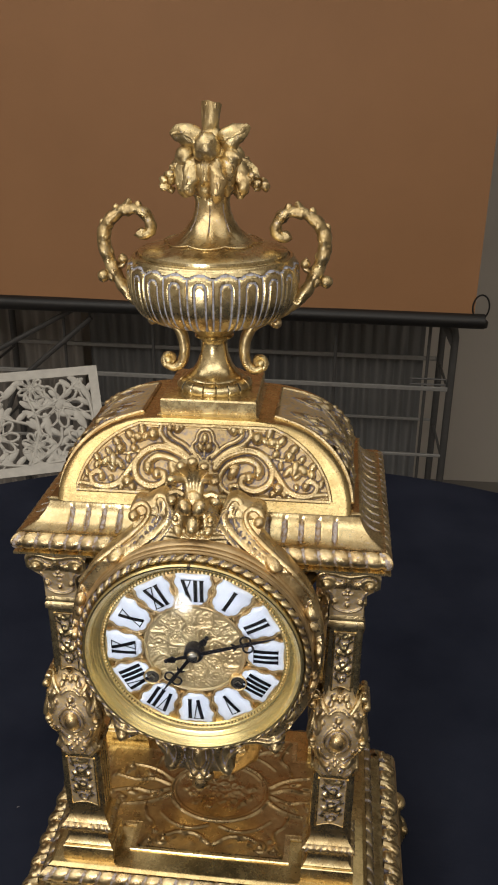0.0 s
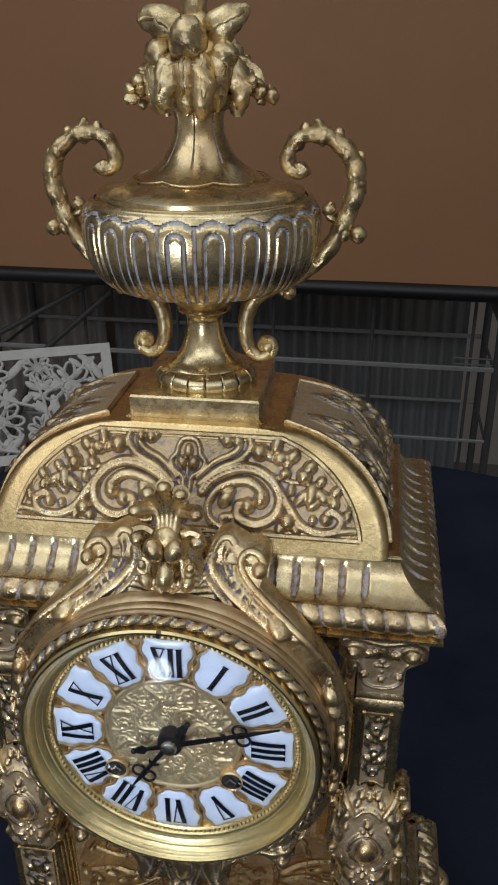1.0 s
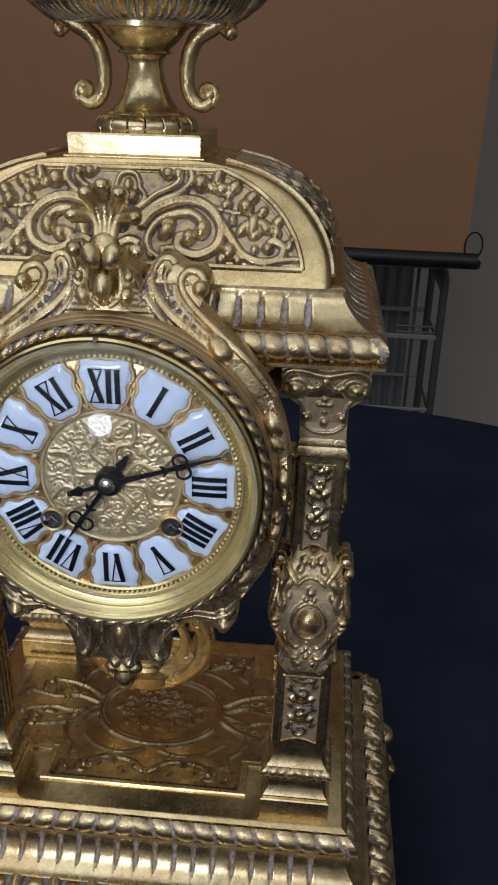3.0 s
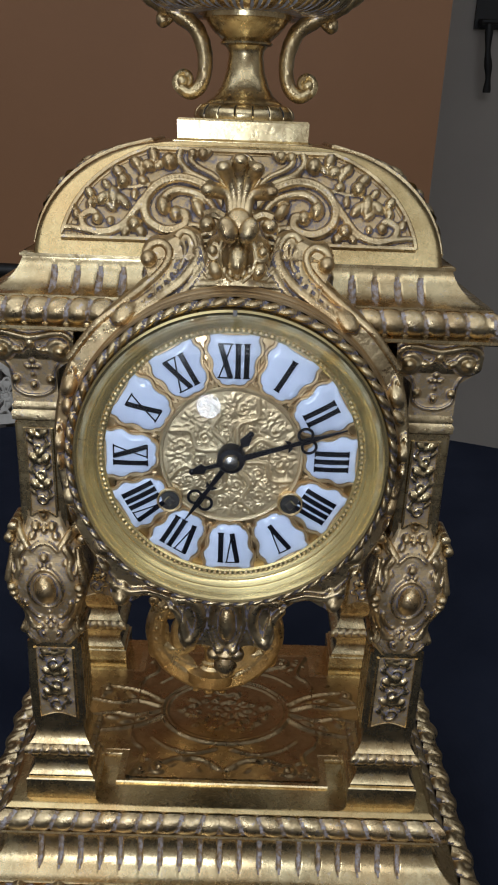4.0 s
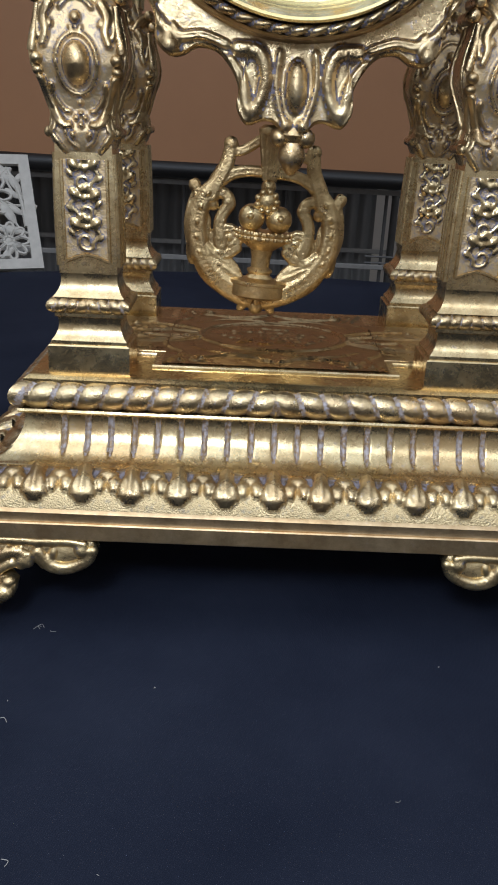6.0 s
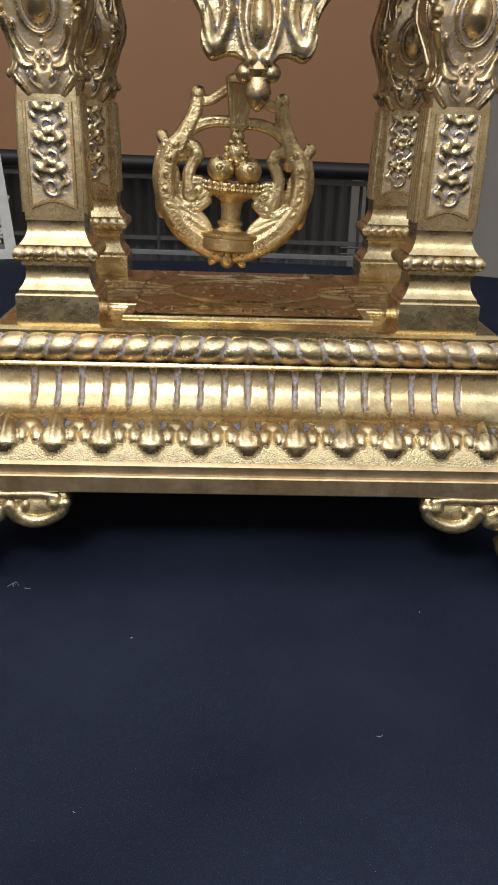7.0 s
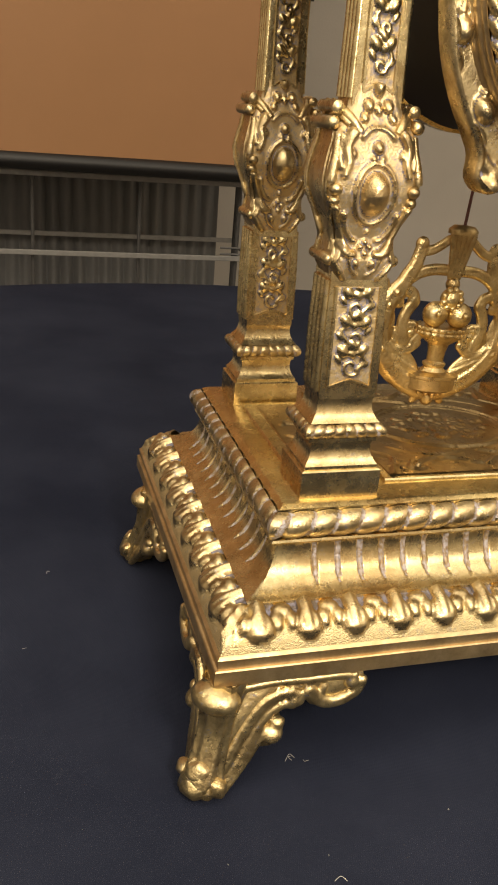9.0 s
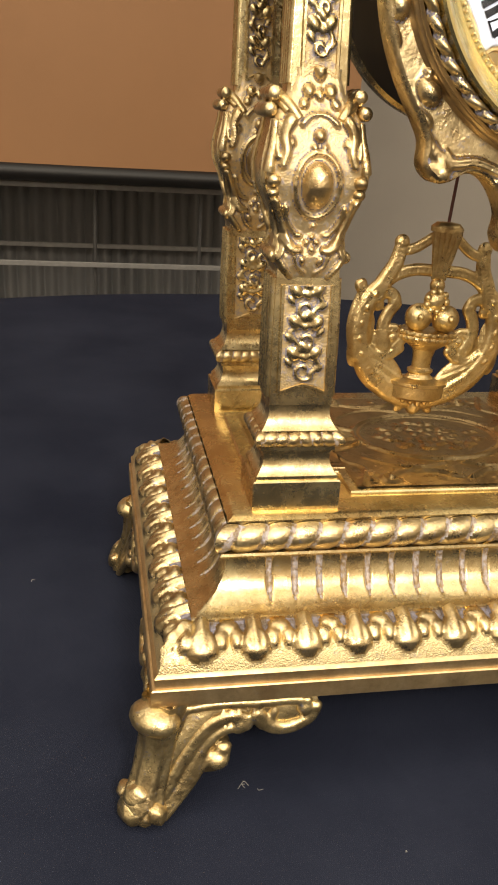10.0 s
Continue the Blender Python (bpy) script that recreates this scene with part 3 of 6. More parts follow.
for sx, sz, ex, ez, bow in ((-0.12, 0.014, -0.065, 0.07, 0.02), (-0.12, 0.014, -0.165, 0.03, -0.02), (-0.12, 0.014, -0.04, 0.02, 0.01), (-0.12, 0.014, -0.115, 0.13, 0.018), (-0.115, 0.08, -0.175, 0.11, -0.01), (-0.115, 0.09, -0.03, 0.145, 0.012), (-0.2, 0.014, -0.222, 0.1, -0.006), (-0.015, 0.06, -0.03, 0.145, 0.005)):
    g = Geo()
    mid = ((sx + ex) / 2 + bow, 0, (sz + ez) / 2)
    line = smooth([(sx, 0, sz), mid, (ex, 0, ez)], 6)
    g.tube(line, 0.0026, 6, 0, 1.3)
    part("cut_stem", g, M_CARD, card)
    for k in (3, 6, 9):
        for sg in (-1, 1):
            g = Geo()
            g.ball(line[k] + Vector((sg * 0.010, 0, 0.006)), (0.011, CT * 0.9, 0.0048), 8, 5, 0, Matrix.Rotation(-sg * 0.7, 3, "Y"))
            part("cut_leaf", g, M_CARD, card)

rnd = random.Random(44)
for k in range(30):
    g = Geo()
    a, b, ang = -0.02 - 0.22 * rnd.random(), 0.022 + 0.136 * rnd.random(), rnd.uniform(0, math.pi)
    l = rnd.uniform(0.012, 0.02)
    ca, sa = math.cos(ang), math.sin(ang)
    g.ball((a, 0, b), (l, CT * 0.9, l * 0.36), 10, 5, 0, Matrix.Rotation(-ang, 3, "Y"))
    g.tube([(a - 2.1 * l * ca, 0, b - 2.1 * l * sa), (a, 0, b)], 0.0016, 5)
    g.v = [(min(max(x, -CW + 0.008), -0.008), y, min(max(z, 0.008), CH - 0.008)) for x, y, z in g.v]
    part("cut_leaf", g, M_CARD, card)

# dark bracket with a strap, on the wall beside the screen
hook = thing("wall_bracket", "small dark wall bracket with a hanging strap", "bracket", pose(0.68, 2.4, 0.70))
g = Geo()
box(g, (-0.045, -0.012, -0.03), (0.045, 0.0, 0.06))
g.tube([(-0.03, -0.012, -0.01), (-0.03, -0.05, -0.015), (0.03, -0.05, -0.015), (0.03, -0.012, -0.01)], 0.007, 8)
part("bracket_plate", g, M_BAR, hook)
g = Geo()
g.tube(smooth([(-0.012, -0.05, -0.02), (-0.008, -0.052, -0.09), (0.002, -0.05, -0.15), (0.004, -0.048, -0.20)], 5), [0.010 + 0.002 * math.sin(k) for k in range(16)], 8, 0, 0.4)
part("strap", g, M_BAR, hook)


# ---- the clock ----
CY = 0.0642
clock = thing("mantel_clock", "tall gilt brass mantel clock with an urn on top", "clock", pose(0, CY, 0))
D = 0.034                                   # width over depth of all the mouldings


# feet
def foot_meshes():
    """Parts of the foot for the front-left corner, corner of the plinth at the origin, wings along +x and +y."""
    out = []
    shape = [(0.002, 0.0452), (0.000, 0.036), (-0.001, 0.026), (-0.004, 0.016), (-0.007, 0.009), (-0.006, 0.003), (0.000, 0.0005), (0.006, 0.002),
             (0.011, 0.008), (0.015, 0.0135), (0.0185, 0.0165), (0.0235, 0.0165), (0.0275, 0.0195), (0.0280, 0.0245), (0.0245, 0.0280), (0.0205, 0.0285), (0.0235, 0.0325), (0.0275, 0.0315),
             (0.0320, 0.0315), (0.0345, 0.0345), (0.0375, 0.0315), (0.044, 0.0295), (0.051, 0.0315), (0.0565, 0.0350), (0.0590, 0.0395), (0.0575, 0.0440), (0.045, 0.0452), (0.020, 0.0455)]

    def lean(b):
        return 0.0085 * max(0.0, 1 - b / 0.044) ** 1.8
    for swap in (False, True):
        def lay(a, b, h, swap=swap):
            q = h + lean(b)
            return (-q, a - lean(b) * 0.55, b) if swap else (a - lean(b) * 0.55, -q, b)
        g = Geo()
        field = Relief()
        for pts, r0, r1 in (([(-0.001, 0.004), (0.006, 0.013), (0.011, 0.024), (0.018, 0.0345), (0.026, 0.0385), (0.0315, 0.0370), (0.0325, 0.0345)], 0.0030, 0.0024),
                            ([(0.003, 0.003), (0.011, 0.012), (0.0155, 0.022), (0.0205, 0.0300), (0.026, 0.0335), (0.0300, 0.0330)], 0.0026, 0.0020),
                            ([(0.007, 0.003), (0.014, 0.013), (0.0190, 0.0215), (0.0245, 0.0245)], 0.0024, 0.0020),
                            ([(-0.004, 0.008), (0.002, 0.018), (0.006, 0.030), (0.010, 0.0425)], 0.0026, 0.0018),
                            ([(0.012, 0.0425), (0.022, 0.0435), (0.036, 0.0430), (0.046, 0.0435), (0.054, 0.0425)], 0.0018, 0.0020),
                            ([(0.036, 0.0385), (0.041, 0.0335), (0.048, 0.0325), (0.0550, 0.0355), (0.0575, 0.0400)], 0.0030, 0.0022)):
            vine(field, lay, smooth(pts, 5), r0, r1)
        for a, b, w, l in ((0.0530, 0.0400, 0.0032, 0.0030), (0.0235, 0.0215, 0.0042, 0.0036), (0.0250, 0.0260, 0.0030, 0.0022), (0.0305, 0.0350, 0.0036, 0.0034), (0.042, 0.0385, 0.0020, 0.0030)):
            drop(field, lay, a, b, w, l, 0, 0.8)
        g.prism(shape if not swap else shape[::-1], lay, -0.0065, 0.0004, 0, 0.0004)
        field.cast(g, lambda a, b, h: lay(a, b, 0.0004 + max(h, -0.003)), *sheet_box(-0.009, 0.062, -0.001, 0.047, 96, 66), 1.0)
        out.append(("wing", g))
    # leg, ridged along its length
    g = Geo()
    mid = smooth([(0.0045, 0.0045, 0.046), (0.0020, 0.0020, 0.036), (0.0008, 0.0008, 0.026), (-0.0020, -0.0020, 0.015), (-0.0040, -0.0040, 0.0075), (-0.0042, -0.0042, 0.0035)], 5)
    rows = []
    for k, p in enumerate(mid):
        f = k / (len(mid) - 1)
        r = 0.0086 - 0.0020 * math.sin(math.pi * min(1.0, f * 1.15)) + 0.0003 * f
        row = []
        for i in range(40):
            t = 2 * math.pi * i / 40
            q = r * (1 + 0.075 * math.cos(8 * (t - radians(225))))
            row.append((p[0] + q * math.cos(t), p[1] + q * math.sin(t), p[2]))
        rows.append(row)
    g.grid(rows, True)
    out.append(("leg", g))
    g = Geo()
    turn = Matrix.Rotation(radians(-45), 3, "Z")
    g.ball((-0.0004, -0.0004, 0.0400), (0.0098, 0.0080, 0.0056), 18, 10, 0, turn)
    out.append(("knob", g))
    g = Geo()
    # toe: a lobed rosette
    n0 = len(g.v)
    for dx, dy, dz, r in ((0, 0, 0, 0.0074), (-0.0042, 0.0046, 0.0006, 0.0040), (0.0050, -0.0044, -0.0016, 0.0042), (-0.0026, -0.0024, -0.0014, 0.0052), (-0.0010, -0.0008, 0.0034, 0.0052)):
        g.ball((-0.0056 + dx, -0.0056 + dy, 0.0078 + dz), r, 20, 13)
    g.v[n0:] = [tuple(Vector(p) + 0.0012 * noise.noise_vector(Vector(p) * 260.0)) for p in g.v[n0:]]
    out.append(("toe", g))
    for _, q in out:
        q.v = [(x, y, max(z, 0.0)) for x, y, z in q.v]
    return [(n_, make_mesh(n_, q, [M_CRUST], 50)) for n_, q in out]


foot_parts = foot_meshes()
for sx in (-1, 1):
    for sy in (-1, 1):
        ob = new("foot", dict(foot_parts)["leg"])
        ob.parent = clock
        ob.matrix_basis = Matrix.Translation((sx * 0.1272, 0.0670 if sy > 0 else -0.0950, 0)) @ Matrix.Diagonal((-sx, -sy, 1, 1))
        for n_, me in foot_parts:
            if n_ != "leg":
                new(n_, me).parent = ob

# plinth
g = Geo()
hx, hy = 0.1290, 0.0970
g.loft([(hx - 0.006, hy - 0.006, 0.0448), (hx - 0.0004, hy - 0.0004, 0.0450), (hx, hy, 0.0454), (hx, hy, 0.0516), (hx - 0.0004, hy - 0.0004, 0.0521), (hx - 0.0012, hy - 0.0012, 0.0523), (hx - 0.0014, hy - 0.0014, 0.0528), (hx - 0.0010, hy - 0.0010, 0.0560), (hx - 0.0018, hy - 0.0018, 0.0570), (hx - 0.004, hy - 0.004, 0.0580)])
part("plinth_edge", g, M_STRAP, clock, sharp=30)

g = Geo()
NL = 22
leaf_prof = arc(-0.0020, 0.0566, -0.0150, 0.0686, 0.0026, NL)
LEAF = 0.0185


def leaf_bump(al, j):
    """Drooping leaves with knobbed, nicked tips, and a lobe between each two; t runs up the slope."""
    t = j / NL
    u = (al / LEAF + 0.5) % 1.0 * LEAF - LEAF / 2
    v = LEAF / 2 - abs(u)
    wide = 0.0067 * math.sqrt(min(1.0, max(0.0, (t - 0.14) / 0.34))) * (1.0 + 0.09 * math.sin((t - 0.14) * 40) if t < 0.5 else max(0.46, 1 - 1.9 * (t - 0.5)))
    body = 1 - (u / wide) ** 2 if wide > 0.0002 else 0.0
    rib = 0.0002 * math.cos(u / 0.00052) * (t > 0.42)
    side = 1 - ((abs(u) - 0.0066) / (0.0024 + 0.0008 * (t > 0.6))) ** 2 - ((t - 0.60) / 0.23) ** 2
    lobe = 1 - (v / 0.0042) ** 2 - ((t - 0.84) / 0.16) ** 2
    shade = 0.0033 * min(1.0, max(0.0, (t - 0.10) / 0.25))
    return max((shade + rib) * math.sqrt(max(body, 0.0)), 0.0025 * math.sqrt(max(side, 0.0)), 0.0024 * math.sqrt(max(lobe, 0.0)))


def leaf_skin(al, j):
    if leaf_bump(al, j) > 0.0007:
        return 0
    # upper ground between leaves: residue colour with the gaps' shade painted in
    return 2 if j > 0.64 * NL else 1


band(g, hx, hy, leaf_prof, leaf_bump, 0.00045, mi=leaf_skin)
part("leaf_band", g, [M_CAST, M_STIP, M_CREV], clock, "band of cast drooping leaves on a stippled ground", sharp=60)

g = Geo()
cav = [(-0.0150, 0.0686), (-0.0148, 0.0698), (-0.0158, 0.0702)] + arc(-0.0160, 0.0702, -0.0285, 0.0862, -0.0036, 9)[0:] + [(-0.0283, 0.0872), (-0.0262, 0.0876), (-0.0258, 0.0884), (-0.0262, 0.0893), (-0.0340, 0.0896)]
FL = 0.0094


def flute(period, width, depth, lo, hi, half):
    def fn(al, j):
        if not lo <= j <= hi:
            return 0.0
        u = abs((al / period + 0.5) % 1.0 - 0.5) * period
        end = min(1.0, (j - lo + 0.7) / 1.6, (hi - j + 0.7) / 1.0)
        return -depth * math.sqrt(max(0.0, 1 - (u / (width * end)) ** 2)) if u < width * end else 0.0
    return fn


cav_fn = flute(FL, 0.0012, 0.0010, 6, 12, 0)
band(g, hx, hy, cav, cav_fn, 0.00062, mi=lambda al, j: 1 if min(cav_fn(al, j), cav_fn(al, j + 1)) < -0.0003 else 0, ends=0.935)
part("fluted_hollow", g, [M_POL, M_GROOVE], clock, "polished hollow moulding with short flutes", sharp=50)

g = Geo()
rl = roll(-0.0290, 0.0948, 0.0058, 10)
fn = lobes(0.0098, 0.0017, 0.0052, 10)
band(g, hx, hy, rl, fn, 0.00045, mi=lambda al, j: 1 if fn(al, j) < -0.00055 else 0)
part("rope_moulding", g, [M_CAST, M_GROOVE], clock, "twisted rope moulding", sharp=70)

g = Geo()
g.loft([(hx - 0.0285, hy - 0.0285, 0.0995), (hx - 0.0285, hy - 0.0285, 0.1012), (hx - 0.0300, hy - 0.0300, 0.1022), (hx - 0.0312, hy - 0.0312, 0.1028)])
part("platform", g, M_DOME, clock, sharp=30)

# engraved raised panel on the platform, cut in round the columns
g = Geo()
TOP = 0.1028
cross = [(x, y) for sx, sy in ((-1, -1), (1, -1), (1, 1), (-1, 1)) for x, y in (((sx * 0.088, sy * 0.035), (sx * 0.0512, sy * 0.035), (sx * 0.0512, sy * 0.0535))[::1 if sx * sy > 0 else -1])]


def deck(a, b, h):
    return (a, b, TOP + h)


g.prism(cross, deck, -0.0005, 0.0016, 0, 0.0006)
inner = [(x * 0.93, y * 0.92) for x, y in cross]
g.prism(inner, deck, 0.0010, 0.0020, 1, 0.0004)


def deck2(a, b, h):
    return (a, b, TOP + 0.0020 + h)


deck_relief = Relief()
part("engraved_panel_edge", g, [M_POL, M_WARM], clock, sharp=40)
g = Geo()
g_deck = g
g = deck_relief
oval = lambda ra, rb: [(ra * math.cos(2 * math.pi * k / 48), rb * math.sin(2 * math.pi * k / 48)) for k in range(49)]
vine(g, deck2, oval(0.034, 0.026), 0.0011, 0.0011)
vine(g, deck2, oval(0.0315, 0.0237), 0.0007, 0.0007)
rnd = random.Random(11)
for k in range(110):
    a, q = rnd.uniform(0, 2 * math.pi), math.sqrt(rnd.random())
    drop(g, deck2, 0.024 * q * math.cos(a), 0.016 * q * math.sin(a), rnd.uniform(0.0007, 0.0016), rnd.uniform(0.0012, 0.003), rnd.uniform(0, 180), 0.6)
for sx in (-1, 1):
    for sy in (-1, 1):
        vine(g, deck2, smooth([(sx * 0.002, sy * 0.044), (sx * 0.010, sy * 0.038), (sx * 0.022, sy * 0.037), (sx * 0.031, sy * 0.041)], 6), 0.0013, 0.0009)
        curl(g, deck2, sx * 0.0315, sy * 0.0445, 0.0045, 90 * -sy, 1.0, sx * sy, 0.0012)
        vine(g, deck2, smooth([(sx * 0.034, sy * 0.006), (sx * 0.042, sy * 0.012), (sx * 0.052, sy * 0.016), (sx * 0.064, sy * 0.018)], 6), 0.0014, 0.0008)
        vine(g, deck2, smooth([(sx * 0.036, sy * 0.002), (sx * 0.048, sy * 0.006), (sx * 0.06, sy * 0.004), (sx * 0.076, sy * 0.008)], 6), 0.0013, 0.0007)
        curl(g, deck2, sx * 0.066, sy * 0.0145, 0.004, 90 * sy, 1.0, -sx * sy, 0.0011)
        vine(g, deck2, smooth([(sx * 0.046, sy * 0.050), (sx * 0.040, sy * 0.034), (sx * 0.046, sy * 0.026), (sx * 0.049, sy * 0.016)], 6), 0.0010, 0.0007)
        vine(g, deck2, smooth([(sx * 0.004, sy * 0.030), (sx * 0.016, sy * 0.0335), (sx * 0.028, sy * 0.0300), (sx * 0.037, sy * 0.0225)], 6), 0.0010, 0.0006)
        curl(g, deck2, sx * 0.041, sy * 0.0455, 0.0032, -90 * sy, 1.1, -sx * sy, 0.0008)
        for q in range(7):
            drop(g, deck2, sx * (0.006 + 0.0062 * q), sy * (0.0415 + 0.0035 * math.sin(q * 2.1)), 0.0011, 0.0024, 47 * q * sx, 0.6)
        for q in range(5):
            drop(g, deck2, sx * (0.044 + 0.008 * q), sy * (0.008 + 0.003 * (q % 2)), 0.0015, 0.0040, 60 * sx * sy + 20 * q, 0.6)
g = g_deck
for A, B in (sheet(-0.0505, 0.0505, 0.0475, 150, 150), sheet(-0.0268, 0.0268, 0.0165, 50, 80, 0.0645), sheet(-0.0268, 0.0268, 0.0165, 50, 80, -0.0645)):
    deck_relief.build(g, deck2, A, B, 1, 1, gain=1.1, soft=1, base=0.0001)
part("engraved_panel", g, [M_POL, M_WARM], clock, "coppery raised panel engraved with an oval of flowers", sharp=40)


# columns
def col_x(z):
    """The column's middle line, from foot to capital."""
    return 0.0026 * min(1.0, max(0.0, (z - 0.14) / 0.14))


def column_parts(side):
    """Meshes of one column, middle of its foot at the origin of x and y. side: the face that the side flutes are cut in is the same on both."""
    out = []
    g = Geo()
    w, d = 0.0161, 0.0126
    rows = [(w, d, 0.1026), (w, d, 0.1136), (w - 0.0005, d - 0.0005, 0.1141), (w - 0.0012, d - 0.0012, 0.1142), (w - 0.0012, d - 0.0012, 0.1156)]
    rows += [(w + o, d + o, z) for o, z in arc(-0.0014, 0.1158, -0.0036, 0.1245, -0.0012, 6)] + [(w - 0.0026, d - 0.0026, 0.1250), (w - 0.0026, d - 0.0026, 0.1264)]
    rows += [(w - 0.0030, d - 0.0030, 0.1265), (w - 0.0030, d - 0.0030, 0.1325)]
    rows += [(w + o, d + o, z) for o, z in arc(-0.0022, 0.1327, -0.0049, 0.1420, -0.0013, 6)]
    g.loft(rows)
    out.append(("pedestal", g, [M_POL], 30))
    g = Geo()
    rl = roll(-0.0028, 0.1295, 0.0030, 7)
    fn = lobes(0.0042, 0.0010, 0.0018, 7)
    band(g, w, d, rl, fn, 0.00052, mi=lambda al, j: 1 if fn(al, j) < -0.0005 else 0)
    out.append(("bead_ring", g, [M_CAST, M_GROOVE], 70))

    # shaft, with its sunk front panels and flutes on the flanks
    g = Geo()

    def half(z):
        return 0.0112 - 0.0030 * max(0.0, min(1.0, (z - 0.17) / 0.09))

    zs = [0.1418, 0.16, 0.175, 0.19, 0.21, 0.23, 0.25, 0.27, 0.2905]
    g.loft([(half(z), half(z) * 0.76, z, col_x(z)) for z in zs])
    for z0, z1 in ((0.1465, 0.184), (0.2475, 0.2865)):
        for dirn in (-1, 1):
            def face(a, b, h, dirn=dirn):
                return (col_x(b) + a, dirn * (half(b) * 0.76 + h), b)
            core, g = g, Geo()
            ww = half((z0 + z1) / 2) - 0.0028
            g.prism([(-ww, z0), (0, z0 + 0.0026), (ww, z0), (ww, z1), (-ww, z1)] if dirn < 0 else [(-ww, z0), (-ww, z1), (ww, z1), (ww, z0), (0, z0 + 0.0026)], face, -0.001, 0.0002, 1)
            for e in (-1, 1):
                vine(g, face, [(e * ww, z0), (e * ww, (z0 + z1) / 2), (e * ww, z1)], 0.0008, 0.0008, 0.1, 6)
            vine(g, face, smooth([(-ww, z0), (0, z0 + 0.0026), (ww, z0)], 5), 0.0008, 0.0008, 0.1, 6)
            keep, g = g, Relief()
            n = 3
            ln = (z1 - z0 - 0.005) / n
            for k in range(n):
                zc, s = z0 + 0.005 + ln * (k + 0.5), 1 if k % 2 else -1
                vine(g, face, smooth([(s * ww * 0.1, zc + ln * 0.30), (s * ww * 0.62, zc + ln * 0.02), (s * ww * 0.30, zc - ln * 0.34)], 6) + spiral(0, zc - ln * 0.24, ww * 0.46, -40 if s > 0 else 220, 0.8, -s, 0.3, 10), 0.0010, 0.0009)
                vine(g, face, smooth([(s * ww * 0.1, zc + ln * 0.30), (-s * ww * 0.45, zc + ln * 0.08), (-s * ww * 0.55, zc - ln * 0.12)], 5), 0.0008, 0.0005)
                for q in ((-0.46, 0.32, 0.0020, 0.0029), (0.46, 0.36, 0.0019, 0.0027), (0.0, 0.54, 0.0016, 0.0026), (0.0, 0.22, 0.0015, 0.0021), (-0.62, 0.02, 0.0012, 0.0024), (0.70, -0.16, 0.0011, 0.0022)):
                    drop(g, face, s * ww * q[0], zc + ln * q[1], q[2], q[3], 35 * s * (1 if q[0] > 0 else -1), 0.9)
            field, g = g, keep
            A, B = sheet(z0 + 0.0006, z1 - 0.0002, ww * 0.97, 34, 84)
            B = np.maximum(B, z0 + 0.0006 + 0.0026 * (1 - (A / ww) ** 2))
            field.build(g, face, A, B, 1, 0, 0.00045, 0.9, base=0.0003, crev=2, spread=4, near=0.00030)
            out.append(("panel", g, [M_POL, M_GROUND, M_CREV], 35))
            g = core
        for e in (-1, 1):
            for q in (-0.78, -0.26, 0.26, 0.78):
                line = [(col_x(z) + e * (half(z) + 0.0001), q * half(z) * 0.70, z) for z in (z0 - 0.002, (z0 + z1) / 2, z1 + 0.002)]
                strip = Geo()
                strip.tube(line, 0.0014, 8, 0)
                out.append(("flute", strip, [M_POL], 50))
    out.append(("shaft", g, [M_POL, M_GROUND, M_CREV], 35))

    # swollen middle with a cabochon, eared above and below
    g = Geo()
    prof = [(0.1825, 0.0092), (0.1860, 0.0099), (0.1900, 0.0118), (0.1935, 0.0126), (0.1975, 0.0114), (0.2010, 0.0110), (0.2060, 0.0126), (0.2105, 0.0147), (0.2160, 0.0167), (0.2210, 0.0171), (0.2260, 0.0163), (0.2310, 0.0148), (0.2350, 0.0142), (0.2385, 0.0122), (0.2430, 0.0098), (0.2475, 0.0088)]

    def bulge(z):
        for (z0, r0), (z1, r1) in zip(prof, prof[1:]):
            if z <= z1:
                t = max(0.0, (z - z0) / (z1 - z0))
                return r0 + (r1 - r0) * t
        return prof[-1][1]

    n = 40
    rows = []
    for z, r in prof:
        row = []
        for k in range(n):
            t = 2 * math.pi * k / n
            c, s = math.cos(t), math.sin(t)
            row.append((col_x(z) + r * math.copysign(abs(c) ** 0.45, c), r * 0.78 * math.copysign(abs(s) ** 0.45, s), z))
        rows.append(row)
    g.grid(rows, True)
    for dirn in (-1, 1):
        def face(a, b, h, dirn=dirn):
            edge = max(0.0, abs(a) / bulge(b) - 0.62) / 0.38
            return (col_x(b) + a, dirn * (bulge(b) * 0.78 + h - 0.0002 - 0.0030 * min(edge, 1.3) ** 2.2), b)
        keep, g = g, Relief()
        ell = lambda ra, rb, zc: [(ra * math.cos(t), zc + rb * math.sin(t)) for t in (2 * math.pi * k / 28 for k in range(29))]
        vine(g, face, ell(0.0073, 0.0100, 0.2160), 0.0010, 0.0010)
        drop(g, face, 0, 0.2160, 0.0050, 0.0075, 0, 0.75)
        vine(g, face, smooth([(-0.0056, 0.2340), (-0.0030, 0.2364), (0, 0.2370), (0.0030, 0.2364), (0.0056, 0.2340)], 5), 0.0009, 0.0009)
        for b, w, l in ((0.2308, 0.0021, 0.0022), (0.2492, 0.0021, 0.0030), (0.2425, 0.0015, 0.0020), (0.2034, 0.0013, 0.0013), (0.1998, 0.0011, 0.0013), (0.1960, 0.0013, 0.0014)):
            drop(g, face, 0, b, w, l, 0, 0.9)
        for e in (-1, 1):
            def leaf(pts, r0, r1, e=e):
                vine(g, face, smooth([(e * a, b) for a, b in pts], 6), r0, r1)
